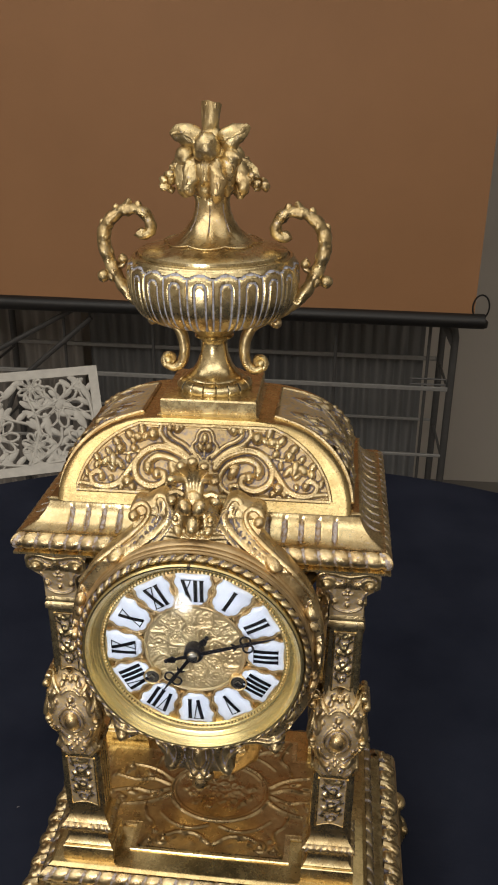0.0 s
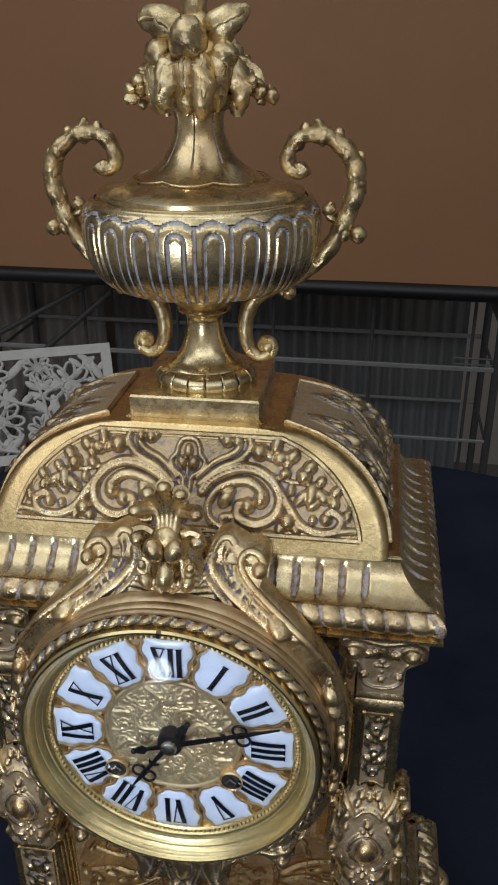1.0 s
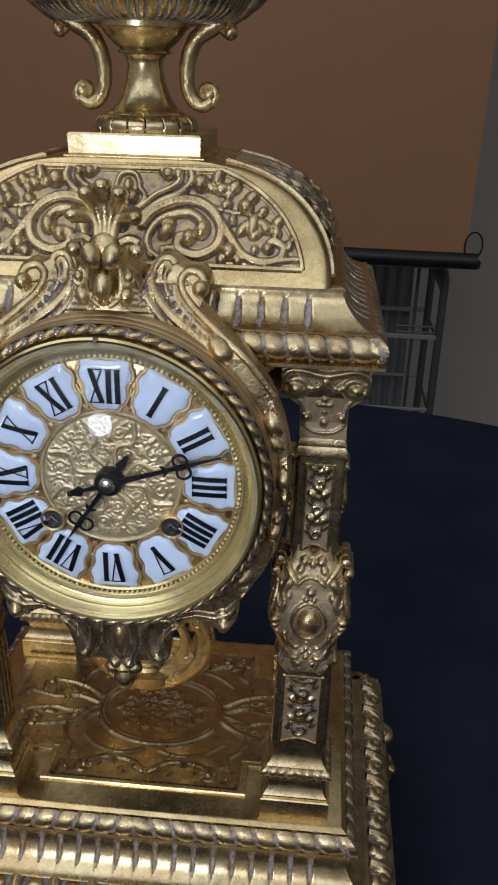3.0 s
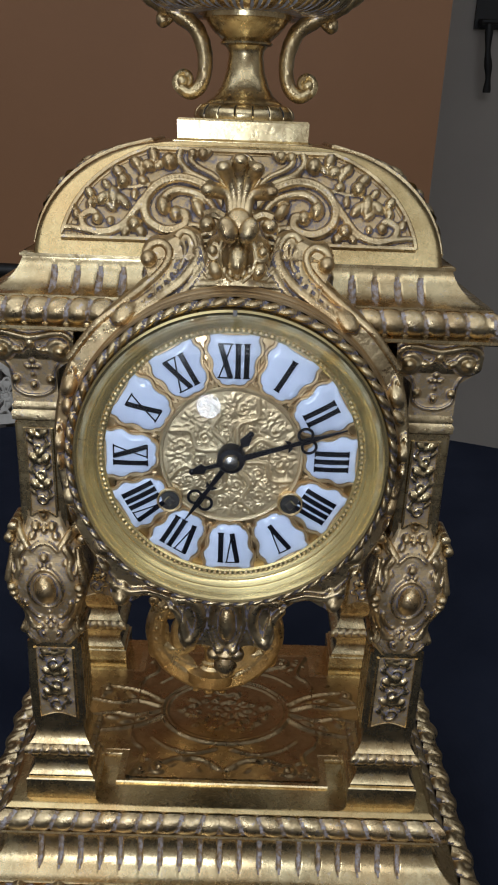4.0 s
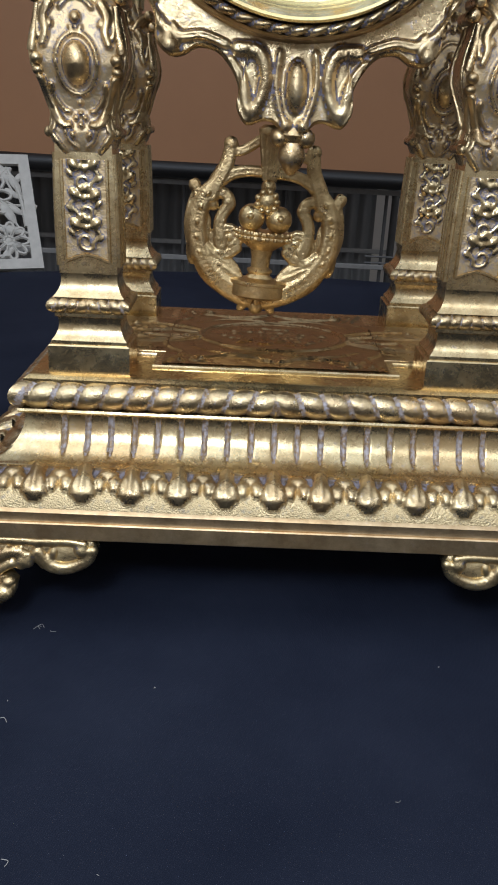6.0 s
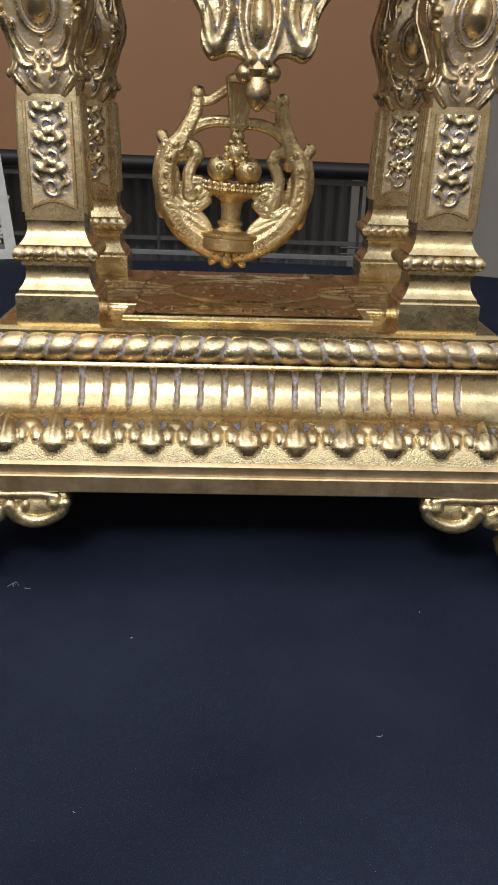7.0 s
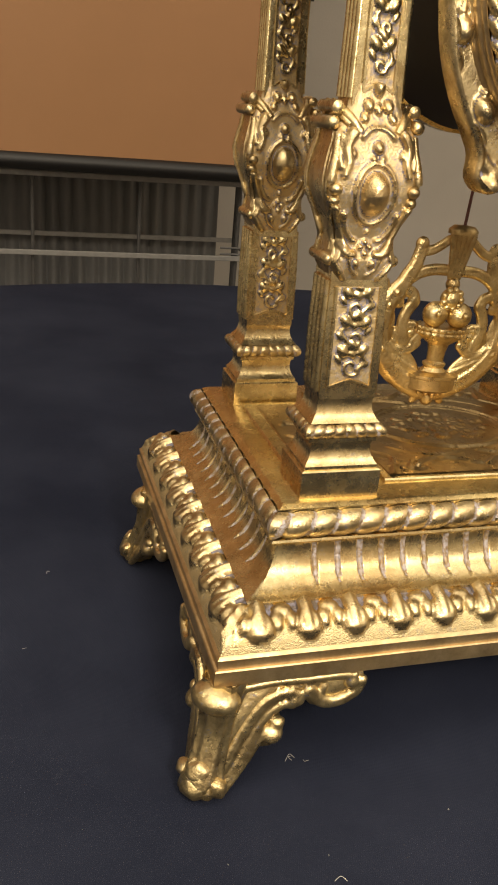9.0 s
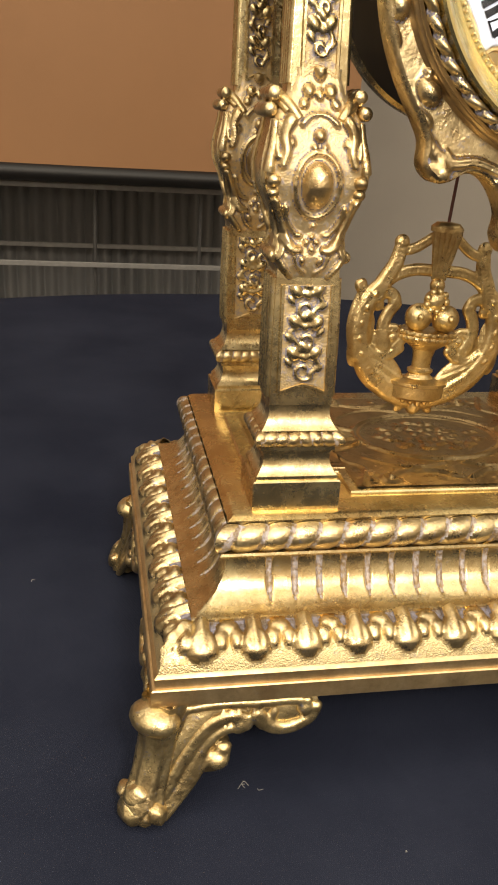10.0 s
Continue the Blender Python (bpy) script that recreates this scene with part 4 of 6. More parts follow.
            leaf([(0.0090, 0.2352), (0.0112, 0.2310), (0.0104, 0.2262), (0.0116, 0.2222)], 0.0020, 0.0014)
            leaf([(0.0128, 0.2340), (0.0138, 0.2290), (0.0132, 0.2245)], 0.0012, 0.0012)
            leaf([(0.0142, 0.2100), (0.0120, 0.2040), (0.0094, 0.1996), (0.0066, 0.1962), (0.0042, 0.1958)], 0.0030, 0.0014)
            leaf([(0.0096, 0.2090), (0.0088, 0.2050), (0.0060, 0.2010), (0.0040, 0.2004)], 0.0012, 0.0010)
            leaf([(0.0116, 0.2030), (0.0102, 0.1985), (0.0104, 0.1950), (0.0116, 0.1932)], 0.0018, 0.0014)
            leaf([(0.0112, 0.1925), (0.0086, 0.1892), (0.0066, 0.1868)], 0.0015, 0.0012)
            leaf([(0.0060, 0.1945), (0.0046, 0.1905), (0.0018, 0.1880)], 0.0009, 0.0008)
            for a, b, w, l, an in ((0.0016, 0.2275, 0.0012, 0.0013, 0), (0.0017, 0.1982, 0.0012, 0.0013, 0), (0.0030, 0.1922, 0.0013, 0.0020, 15), (0.0034, 0.2434, 0.0021, 0.0022, 20), (0.0050, 0.2398, 0.0016, 0.0019, -30), (0.0088, 0.2288, 0.0013, 0.0018, 10)):
                drop(g, face, e * a, b, w, l, an * e, 0.9)
            vine(keep, face, smooth([(e * 0.0066, 0.2352), (e * 0.0092, 0.2388), (e * 0.0120, 0.2422), (e * 0.0144, 0.2430)], 5), 0.0016, 0.0021, 0.3, 9)
            vine(keep, face, smooth([(e * 0.0098, 0.2372), (e * 0.0122, 0.2400), (e * 0.0146, 0.2406)], 4), 0.0013, 0.0014, 0.3, 8)
            vine(keep, face, smooth([(e * 0.0134, 0.2345), (e * 0.0140, 0.2290), (e * 0.0150, 0.2240), (e * 0.0156, 0.2200)], 4), 0.0015, 0.0020, 0.3, 9)
            vine(keep, face, smooth([(e * 0.0138, 0.2112), (e * 0.0122, 0.2045), (e * 0.0104, 0.1990), (e * 0.0106, 0.1950), (e * 0.0122, 0.1930)], 5), 0.0012, 0.0016, 0.2, 9)
            for b, r in ((0.2174, 0.0024), (0.2136, 0.0022)):
                keep.ball(face(e * 0.0140, b, 0.0010), (r, r, r * 0.85), 10, 7)
            keep.ball(face(e * 0.0122, 0.1930, 0.0002), (0.0017, 0.0017, 0.0015), 9, 6)
        field, g = g, keep
        A, B = sheet(0.1830, 0.2500, lambda z: max(0.0092, bulge(z) * 0.985), 76, 150)
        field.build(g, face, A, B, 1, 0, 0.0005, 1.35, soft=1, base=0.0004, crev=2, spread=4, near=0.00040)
    for e in (-1, 1):
        # two thin reeds down each edge of the flank
        for q in (-0.86, -0.66, 0.66, 0.86):
            strip = Geo()
            strip.tube([(col_x(z) + e * (bulge(z) * (1.0 if abs(q) < 0.7 else 0.985) - 0.0001), q * bulge(z) * 0.74, z) for z in (0.1965, 0.2000, 0.2040, 0.2085, 0.2120, 0.2160, 0.2200, 0.2240, 0.2280, 0.2320, 0.2350)], 0.0007, 7)
            out.append(("rib", strip, [M_CAST], 50))
        # scroll ends rolled through from front to back
        for x, z, r, deep in ((0.0136, 0.2424, 0.0021, 0.0082), (0.0152, 0.2376, 0.0022, 0.0094), (0.0120, 0.1932, 0.0020, 0.0090)):
            bar = Geo()
            bar.tube([(col_x(z) + e * x, y * deep, z) for y in (-1.0, -0.92, 0.92, 1.0)], [0.6 * r, r, r, 0.6 * r], 14)
            out.append(("scroll_end", bar, [M_CAST], 50))
    out.append(("bombe_block", g, [M_CAST, M_DULL, M_CREV], 50))

    # capital
    g = Geo()
    cx = col_x(0.3)
    g.loft([(0.0080, 0.0064, 0.2895, cx), (0.0096, 0.0080, 0.2905, cx), (0.0098, 0.0082, 0.2935, cx), (0.0090, 0.0074, 0.2945, cx), (0.0094, 0.0078, 0.2962, cx), (0.0086, 0.0070, 0.2975, cx),
            (0.0088, 0.0070, 0.305, cx), (0.0098, 0.0078, 0.3135, cx), (0.0132, 0.0096, 0.3160, cx), (0.0146, 0.0104, 0.3205, cx), (0.0142, 0.0106, 0.3260, cx), (0.0136, 0.0106, 0.3312, cx)])
    for dirn in (-1, 1):
        def face(a, b, h, dirn=dirn):
            hh = 0.0070 + 0.0034 * max(0.0, (b - 0.305) / 0.0195)
            return (cx + a, dirn * (hh + h), b)
        keep, g = g, Relief()
        for e in (-1, 1):
            sweep = smooth([(0, 0.3244), (e * 0.0040, 0.3252), (e * 0.0080, 0.3264), (e * 0.0122, 0.3262), (e * 0.0150, 0.3228)], 5)
            vine(g, face, sweep + spiral(e * 0.0100, 0.3204, 0.0050, 28 if e > 0 else 152, 1.25, -e, 0.3, 18), 0.0018, 0.0012, 0.6)
            vine(g, face, smooth([(e * 0.0006, 0.3222), (e * 0.0034, 0.3190), (e * 0.0050, 0.3196)], 4), 0.0008, 0.0010, 0.6)
            drop(g, face, e * 0.0103, 0.3196, 0.0025, 0.0025, 0, 1.2)
            drop(g, face, e * 0.0047, 0.3196, 0.0017, 0.0017, 0, 1.0)
            drop(g, face, e * 0.0066, 0.3072, 0.0018, 0.0019, 0, 1.0)
            drop(g, face, e * 0.0018, 0.3126, 0.0012, 0.0015, 70, 0.9)
            vine(g, face, smooth([(e * 0.0092, 0.3140), (e * 0.0080, 0.3095), (e * 0.0076, 0.3040), (e * 0.0040, 0.3012), (0, 0.3006)], 4), 0.0007, 0.0007, 0.5)
        for b, r in ((0.3226, 0.0022), (0.3150, 0.0013), (0.3126, 0.0012), (0.3095, 0.0012), (0.3050, 0.0017)):
            drop(g, face, 0, b, r, r * 1.1, 0, 0.9)
        field, g = g, keep
        A, B = sheet(0.2980, 0.3290, lambda z: 0.0090 + 0.0062 * min(1.0, max(0.0, (z - 0.311) / 0.006)), 80, 90)
        field.build(g, face, A, B, 1, 0, 0.0005, 1.25, base=0.0005, crev=2, spread=4, near=0.00035)
    g.v = [(cx + (x - cx) * (1 + 0.09 * min(1.0, max(0.0, (z - 0.3125) / 0.004))), y, z) for x, y, z in g.v]
    out.append(("capital", g, [M_CAST, M_DULL, M_CREV], 45))
    return [(n_, make_mesh(n_, g_, m_, s_)) for n_, g_, m_, s_ in out]


COL = column_parts(1)
for sx in (-1, 1):
    for sy in (-1, 1):
        col = new("column", dict(COL)["shaft"])
        col.parent = clock
        col.matrix_basis = Matrix.Translation((sx * 0.0752, sy * 0.0512, 0)) @ Matrix.Diagonal((sx, -sy, 1, 1))
        for n_, me in COL:
            if n_ != "shaft":
                new(n_, me).parent = col


# entablature and domed roof
ex, ey = 0.0996, 0.0675
g = Geo()
g.loft([(0.088, 0.058, 0.3285), (0.0946, 0.0630, 0.3285), (0.0946, 0.0630, 0.3410), (0.085, 0.055, 0.3415)])
part("soffit", g, M_POL, clock, sharp=30)
g = Geo()
g.loft([(ex - 0.0080, ey - 0.0080, 0.3282), (ex - 0.0016, ey - 0.0016, 0.3284), (ex - 0.0008, ey - 0.0008, 0.3290), (ex - 0.0008, ey - 0.0008, 0.3302), (ex - 0.0060, ey - 0.0060, 0.3310)])
part("cornice_lip", g, M_POL, clock, sharp=30)
g = Geo()
rl = roll(-0.0054, 0.3356, 0.0053, 10)
fn_c = lobes(0.0078, 0.0016, 0.0026, 10)
band(g, ex, ey, rl, fn_c, 0.00045, mi=lambda al, j: 1 if fn_c(al, j) < -0.00055 else 0)
part("rope_moulding", g, [M_CAST, M_GROOVE], clock, "twisted rope moulding", sharp=70)
g = Geo()
cav = [(-0.0060, 0.3404), (-0.0040, 0.3408), (-0.0040, 0.3414)] + arc(-0.0042, 0.3414, -0.0175, 0.3525, -0.0026, 9) + [(-0.0175, 0.3532), (-0.0168, 0.3534), (-0.0168, 0.3546), (-0.0180, 0.3552)]
cav_fn2 = flute(0.0087, 0.0014, 0.0011, 5, 10, 0)
band(g, ex, ey, cav, cav_fn2, 0.00062, mi=lambda al, j: 1 if min(cav_fn2(al, j), cav_fn2(al, j + 1)) < -0.0003 else 0, ends=0.935)
part("fluted_hollow", g, [M_POL, M_GROOVE], clock, "polished hollow moulding with short flutes", sharp=50)

g = Geo()
g.loft([(ex - 0.0172, ey - 0.0172, 0.3536), (ex - 0.0172, ey - 0.0172, 0.3546), (ex - 0.0176, ey - 0.0176, 0.3550), (ex - 0.0250, ey - 0.0172, 0.3553)])
part("roof_ledge", g, M_WARM, clock, "narrow coppery ledge under the roof", sharp=30)

Z0, Z1 = 0.3550, 0.3956
DK = (Z1 - Z0) / 0.0435                      # height of the roof's ornament


def dome_x(z):
    t = min(1.0, max(0.0, (z - Z0) / (Z1 - Z0)))
    return 0.027 + 0.0506 * max(0.0, 1 - t ** 2.1) ** 0.51


def dome_y(z):
    t = min(1.0, max(0.0, (z - Z0) / (Z1 - Z0)))
    return 0.0535 - 0.0225 * t


g = Geo()
zs = [Z0 + (Z1 - Z0) * k / 16 for k in range(17)]
zs = zs[:-1] + [Z1 - 0.0012, Z1 - 0.0004, Z1]
rings = []
for z in zs:
    ring, bx, by, r = [], dome_x(z), dome_y(z), 0.0042
    for sx, sy, a0 in ((-1, -1, 180), (1, -1, 270), (1, 1, 0), (-1, 1, 90)):
        for k in range(5):
            a = radians(a0 + 22.5 * k)
            ring.append((sx * (bx - r) + r * math.cos(a), sy * (by - r) + r * math.sin(a), z))
    rings.append(ring)
g.grid(rings, True)
g.f += [tuple(range(19, -1, -1)), tuple(20 * (len(rings) - 1) + k for k in range(20))]
g.m += [0, 0]
part("dome", g, M_DOME, clock, sharp=32)

SL = math.hypot(Z1 - Z0, 0.0225)
FN = ((Z1 - Z0) / SL, 0.0225 / SL)


def dome_face(dirn):
    return lambda a, b, h: (a, dirn * (dome_y(b) + h * FN[0]), b + h * FN[1])


def dome_side(dirn):
    return lambda a, b, h: (dirn * (dome_x(b) + h), a, b + h * 0.5)


def rim_shape(inset, z_lo, z_hi, n=12):
    right = [(dome_x(z_lo + (z_hi - z_lo) * k / n) - inset, z_lo + (z_hi - z_lo) * k / n) for k in range(n + 1)]
    return right + [(-x, z) for x, z in right[::-1]]


def acanthus(g, P, k, zc):
    """One half of the scrolling foliage; k mirrors and narrows it, zc lifts it."""
    w = 0.35 + 0.65 * abs(k)

    def stem(pts, r0, r1):
        line = smooth([(k * 1.16 * a, zc + 0.95 * DK * b) for a, b in pts], 6)
        vine(g, P, line, r0 * w * 1.02, r1 * w * 1.08)
    # plume rising beside the middle loop, doubled, ending in an inward scroll
    stem([(0.0045, 0.0165), (0.0105, 0.0225), (0.0170, 0.0262), (0.0205, 0.0311), (0.0190, 0.0362), (0.0138, 0.0372), (0.0108, 0.0348), (0.0128, 0.0326)], 0.0014, 0.0014)
    stem([(0.0035, 0.0190), (0.0090, 0.0252), (0.0145, 0.0285), (0.0168, 0.0315), (0.0160, 0.0335)], 0.0010, 0.0013)
    # great scroll out of the shell
    stem([(0.0055, 0.0140), (0.0095, 0.0195), (0.0185, 0.0236), (0.0258, 0.0216), (0.0308, 0.0146), (0.0298, 0.0068), (0.0238, 0.0030), (0.0180, 0.0050), (0.0178, 0.0095), (0.0212, 0.0098)], 0.0019, 0.0018)
    stem([(0.0150, 0.0240), (0.0225, 0.0248), (0.0285, 0.0208), (0.0322, 0.0150)], 0.0008, 0.0008)
    # leaf inside it
    stem([(0.0090, 0.0020), (0.0075, 0.0090), (0.0115, 0.0160), (0.0195, 0.0188), (0.0243, 0.0160), (0.0250, 0.0122)], 0.0012, 0.0021)
    stem([(0.0085, 0.0040), (0.0120, 0.0014), (0.0162, 0.0018), (0.0158, 0.0052), (0.0128, 0.0050)], 0.0013, 0.0013)
    # outer scroll and its tail
    stem([(0.0280, 0.0205), (0.0332, 0.0118), (0.0378, 0.0045), (0.0433, 0.0016), (0.0492, 0.0024), (0.0512, 0.0068), (0.0478, 0.0094), (0.0456, 0.0064)], 0.0017, 0.0014)
    stem([(0.0490, 0.0018), (0.0545, 0.0030), (0.0578, 0.0024), (0.0590, 0.0002)], 0.0013, 0.0011)
    # twig with berries and lobed leaves
    stem([(0.0285, 0.0212), (0.0345, 0.0196), (0.0400, 0.0188), (0.0455, 0.0150)], 0.0009, 0.0007)
    for a, b, rw, rl, an in ((0.0208, 0.0096, 0.0021, 0.0023, 0), (0.0250, 0.0128, 0.0022, 0.0030, 10), (0.0135, 0.0118, 0.0019, 0.0030, 35), (0.0140, 0.0142, 0.0014, 0.0024, 70), (0.0340, 0.0048, 0.0024, 0.0024, 0), (0.0318, 0.0022, 0.0016, 0.0018, 30), (0.0368, 0.0022, 0.0014, 0.0018, -30),
                             (0.0382, 0.0138, 0.0016, 0.0030, 45), (0.0412, 0.0152, 0.0020, 0.0034, 10), (0.0448, 0.0146, 0.0018, 0.0026, -50), (0.0420, 0.0115, 0.0013, 0.0022, 60), (0.0384, 0.0218, 0.0022, 0.0023, 0), (0.0322, 0.0222, 0.0015, 0.0019, 60), (0.0345, 0.0166, 0.0013, 0.0018, 0),
                             (0.0236, 0.0300, 0.0026, 0.0026, 0), (0.0290, 0.0328, 0.0017, 0.0028, 20), (0.0305, 0.0280, 0.0019, 0.0024, 70), (0.0268, 0.0288, 0.0013, 0.0020, -40), (0.0330, 0.0262, 0.0012, 0.0018, 40), (0.0462, 0.0066, 0.0017, 0.0017, 0), (0.0128, 0.0334, 0.0019, 0.0019, 0),
                             (0.0162, 0.0334, 0.0017, 0.0017, 0), (0.0180, 0.0268, 0.0012, 0.0020, 60), (0.0486, 0.0124, 0.0015, 0.0018, 0), (0.0530, 0.0082, 0.0013, 0.0017, 0), (0.0420, 0.0060, 0.0012, 0.0014, 0), (0.0440, 0.0202, 0.0013, 0.0018, 40), (0.0345, 0.0290, 0.0018, 0.0024, 50), (0.0402, 0.0252, 0.0018, 0.0024, 50), (0.0490, 0.0166, 0.0016, 0.0022, 40), (0.0545, 0.0116, 0.0014, 0.0019, 30), (0.0130, 0.0046, 0.0014, 0.0014, 0)):
        drop(g, P, k * 1.16 * a, zc + 0.95 * DK * b, 1.28 * rw * w, 1.28 * rl * w, an * (1 if k > 0 else -1), 0.95)


for dirn in (-1, 1):
    P = dome_face(dirn)
    g = Geo()
    o = rim_shape(0.0105, Z0 + 0.0058, Z1 - 0.0030)
    g.prism(o if dirn < 0 else o[::-1], P, -0.001, 0.0003, 1)
    edge = o + [o[0]]
    vine(g, P, edge, 0.0011, 0.0011, 0.35, 6)
    o2 = [(x * 0.965, Z0 + 0.0068 + (z - Z0 - 0.0055) * 0.92) for x, z in o]
    vine(g, P, o2 + [o2[0]], 0.0005, 0.0005, 0.5, 5)
    P2 = lambda a, b, h, P=P: P(a, b, h + 0.0004)
    keep, g = g, Relief()
    for k in (1, -1):
        acanthus(g, P2, k, Z0 + 0.0062)
    # keyhole loop round a trefoil, on a doubled stalk
    for k in (1, -1):
        loop = smooth([(k * 0.0012, Z0 + DK * 0.0200), (k * 0.0018, Z0 + DK * 0.0245), (k * 0.0052, Z0 + DK * 0.0270), (k * 0.0066, Z0 + DK * 0.0303), (k * 0.0046, Z0 + DK * 0.0328), (k * 0.0042, Z0 + DK * 0.0352), (k * 0.0026, Z0 + DK * 0.0378), (0.0, Z0 + DK * 0.0386)], 5)
        vine(g, P2, loop, 0.0010, 0.0011, 0.4)
        drop(g, P2, k * 0.0021, Z0 + DK * 0.0296, 0.0020, 0.0027, 20 * k, 0.9)
    drop(g, P2, 0, Z0 + DK * 0.0338, 0.0017, 0.0028, 0, 0.9)
    drop(g, P2, 0, Z0 + DK * 0.0262, 0.0009, 0.0030, 0, 0.9)
    field, g = g, keep
    A, B = sheet(Z0 + 0.0064, Z1 - 0.0036, lambda z: dome_x(z) - 0.0113, 320 if dirn < 0 else 60, 150 if dirn < 0 else 30)
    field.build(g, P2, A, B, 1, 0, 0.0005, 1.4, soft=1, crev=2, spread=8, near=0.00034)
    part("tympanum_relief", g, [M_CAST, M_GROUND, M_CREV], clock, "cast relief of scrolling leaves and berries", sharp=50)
for dirn in (-1, 1):
    S = dome_side(dirn)
    g = Geo()
    nz = 12
    z_lo, z_hi = Z0 + 0.0030, Z1 - 0.0006
    rows = [[S(a, z_lo + (z_hi - z_lo) * k / nz, 0.0002) for a in (-1.0, 1.0)] for k in range(nz + 1)]
    rows = [[(x, sgn * (dome_y(z) - 0.0085), z) for (x, a, z), sgn in zip(r, (-1, 1))] for r in rows]
    g.grid(rows, False, 1)
    left = [(-(dome_y(z) - 0.0085), z) for z in (z_lo + (z_hi - z_lo) * k / nz for k in range(nz + 1))]
    edge = left + [(-a, z) for a, z in left[::-1]] + [left[0]]
    vine(g, S, edge, 0.0012, 0.0012, 0.3, 6)
    SC = lambda a, b, h, S=S: S(a * 0.66, Z0 + 0.0025 + (b - Z0) * 1.0, h + 0.0003)
    keep, g = g, Relief()
    for k in (1, -1):
        acanthus(g, None, k * 0.64, Z0 + 0.0045)
    rnd = random.Random(21 + dirn)
    for q in range(26):
        a, b = rnd.uniform(-0.03, 0.03), Z0 + rnd.uniform(0.004, 0.037)
        drop(g, S, a, b, rnd.uniform(0.001, 0.0019), rnd.uniform(0.0014, 0.0034), rnd.uniform(0, 180), 0.7)
    field, g = g, keep
    A, B = sheet(0.0, 1.0, 1.0, 120, 90)
    B = z_lo + (z_hi - z_lo) * np.sin(B * math.pi / 2)
    A = A * (0.0535 - 0.0225 * (B - Z0) / (Z1 - Z0) - 0.0088)
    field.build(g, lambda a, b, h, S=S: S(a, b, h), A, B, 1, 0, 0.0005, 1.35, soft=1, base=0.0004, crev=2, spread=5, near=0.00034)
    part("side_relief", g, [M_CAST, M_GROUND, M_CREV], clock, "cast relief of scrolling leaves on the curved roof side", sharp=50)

# block under the urn
g = Geo()
g.loft([(0.0270, 0.0270, 0.3950), (0.0270, 0.0270, 0.3960), (0.0254, 0.0254, 0.3968), (0.0256, 0.0256, 0.4034), (0.0250, 0.0250, 0.4042)])
part("urn_block", g, M_POL, clock, sharp=30)

# urn
g = Geo()
RIB = 18
g.lathe([(0.0, 0.4068), (0.0203, 0.4068), (0.0209, 0.4084), (0.0204, 0.4104), (0.0186, 0.4122), (0.0160, 0.4130), (0.0154, 0.4138), (0.0142, 0.4144), (0.0122, 0.4160), (0.0098, 0.4195), (0.0078, 0.4252), (0.0070, 0.4310), (0.0074, 0.4330), (0.0086, 0.4345),
         (0.0104, 0.4350), (0.0106, 0.4357), (0.0096, 0.4362), (0.0104, 0.4370), (0.0128, 0.4390), (0.0152, 0.4416), (0.0166, 0.4436), (0.0176, 0.4440), (0.0178, 0.4462)], 352,
        mod=lambda t, j: -0.0010 * max(0.0, 1 - abs(math.sin(RIB / 2 * t)) / 0.20) if 2 <= j <= 4 else 0.0, mi=lambda i, j: 1 if 2 <= j <= 3 and abs(math.sin(RIB / 2 * 2 * math.pi * (i + 0.5) / 352)) < 0.11 else 0)
urn = part("urn", g, [M_POL, M_DARK], clock, "brass urn foot with a ribbed base ring", Matrix.Translation((0, 0, -0.0028)), sharp=35)
g = Geo()
N = 22
BOWL0 = [(0.0140, 0.4492), (0.0270, 0.4489), (0.0335, 0.4498), (0.0382, 0.4520), (0.0414, 0.4552), (0.0436, 0.4592), (0.0448, 0.4636), (0.0453, 0.4676), (0.0453, 0.4705), (0.0450, 0.4735), (0.0440, 0.4762), (0.0425, 0.4776), (0.0418, 0.4790), (0.0400, 0.4792)]
bowl = [(r, 0.4425 + (z - 0.4462) * 1.115) for r, z in BOWL0]


bowl = [(p[0], p[1]) for p in smooth([Vector(p) for p in bowl], 4)]
Z_ARCH, Z_U = 0.4744, 0.4728


def flutes(t, z, r):
    """Depth of the cut lines: arched tongues, each with a narrow arch inside it."""
    if z > 0.4780 or r < 0.017:
        return 0.0
    p = 2 * math.pi * r / N
    u = abs((t * N / (2 * math.pi)) % 1.0 - 0.5) * p
    rim = abs(z - (Z_ARCH + 0.0022 * math.cos(math.pi * u / p))) if z > Z_ARCH - 0.001 else 1.0
    gap = min(p / 2 - u, rim) if z < Z_ARCH + 0.001 else rim
    rad = 0.21 * p
    inner = abs(u - rad) if z < Z_U - rad else abs(math.hypot(u, z - Z_U + rad) - rad)
    if z > Z_U + 0.001:
        inner = 1.0
    d = min(gap, inner)
    w = 0.00068
    return -0.0010 * max(0.0, 1 - (d / w) ** 2)


SEG = N * 28
rows = [[((r + flutes(2 * math.pi * i / SEG, z, r)) * math.cos(2 * math.pi * i / SEG), (r + flutes(2 * math.pi * i / SEG, z, r)) * math.sin(2 * math.pi * i / SEG), z) for i in range(SEG)] for r, z in bowl]
g.grid(rows, True, lambda i, j: 1 if flutes(2 * math.pi * (i + 0.5) / SEG, (bowl[j][1] + bowl[j + 1][1]) / 2, bowl[j][0]) < -0.00035 else 0)
part("urn_bowl", g, [M_POL, M_URNG], urn, "fluted bowl with pale polish residue in the grooves", sharp=50)
g = Geo()
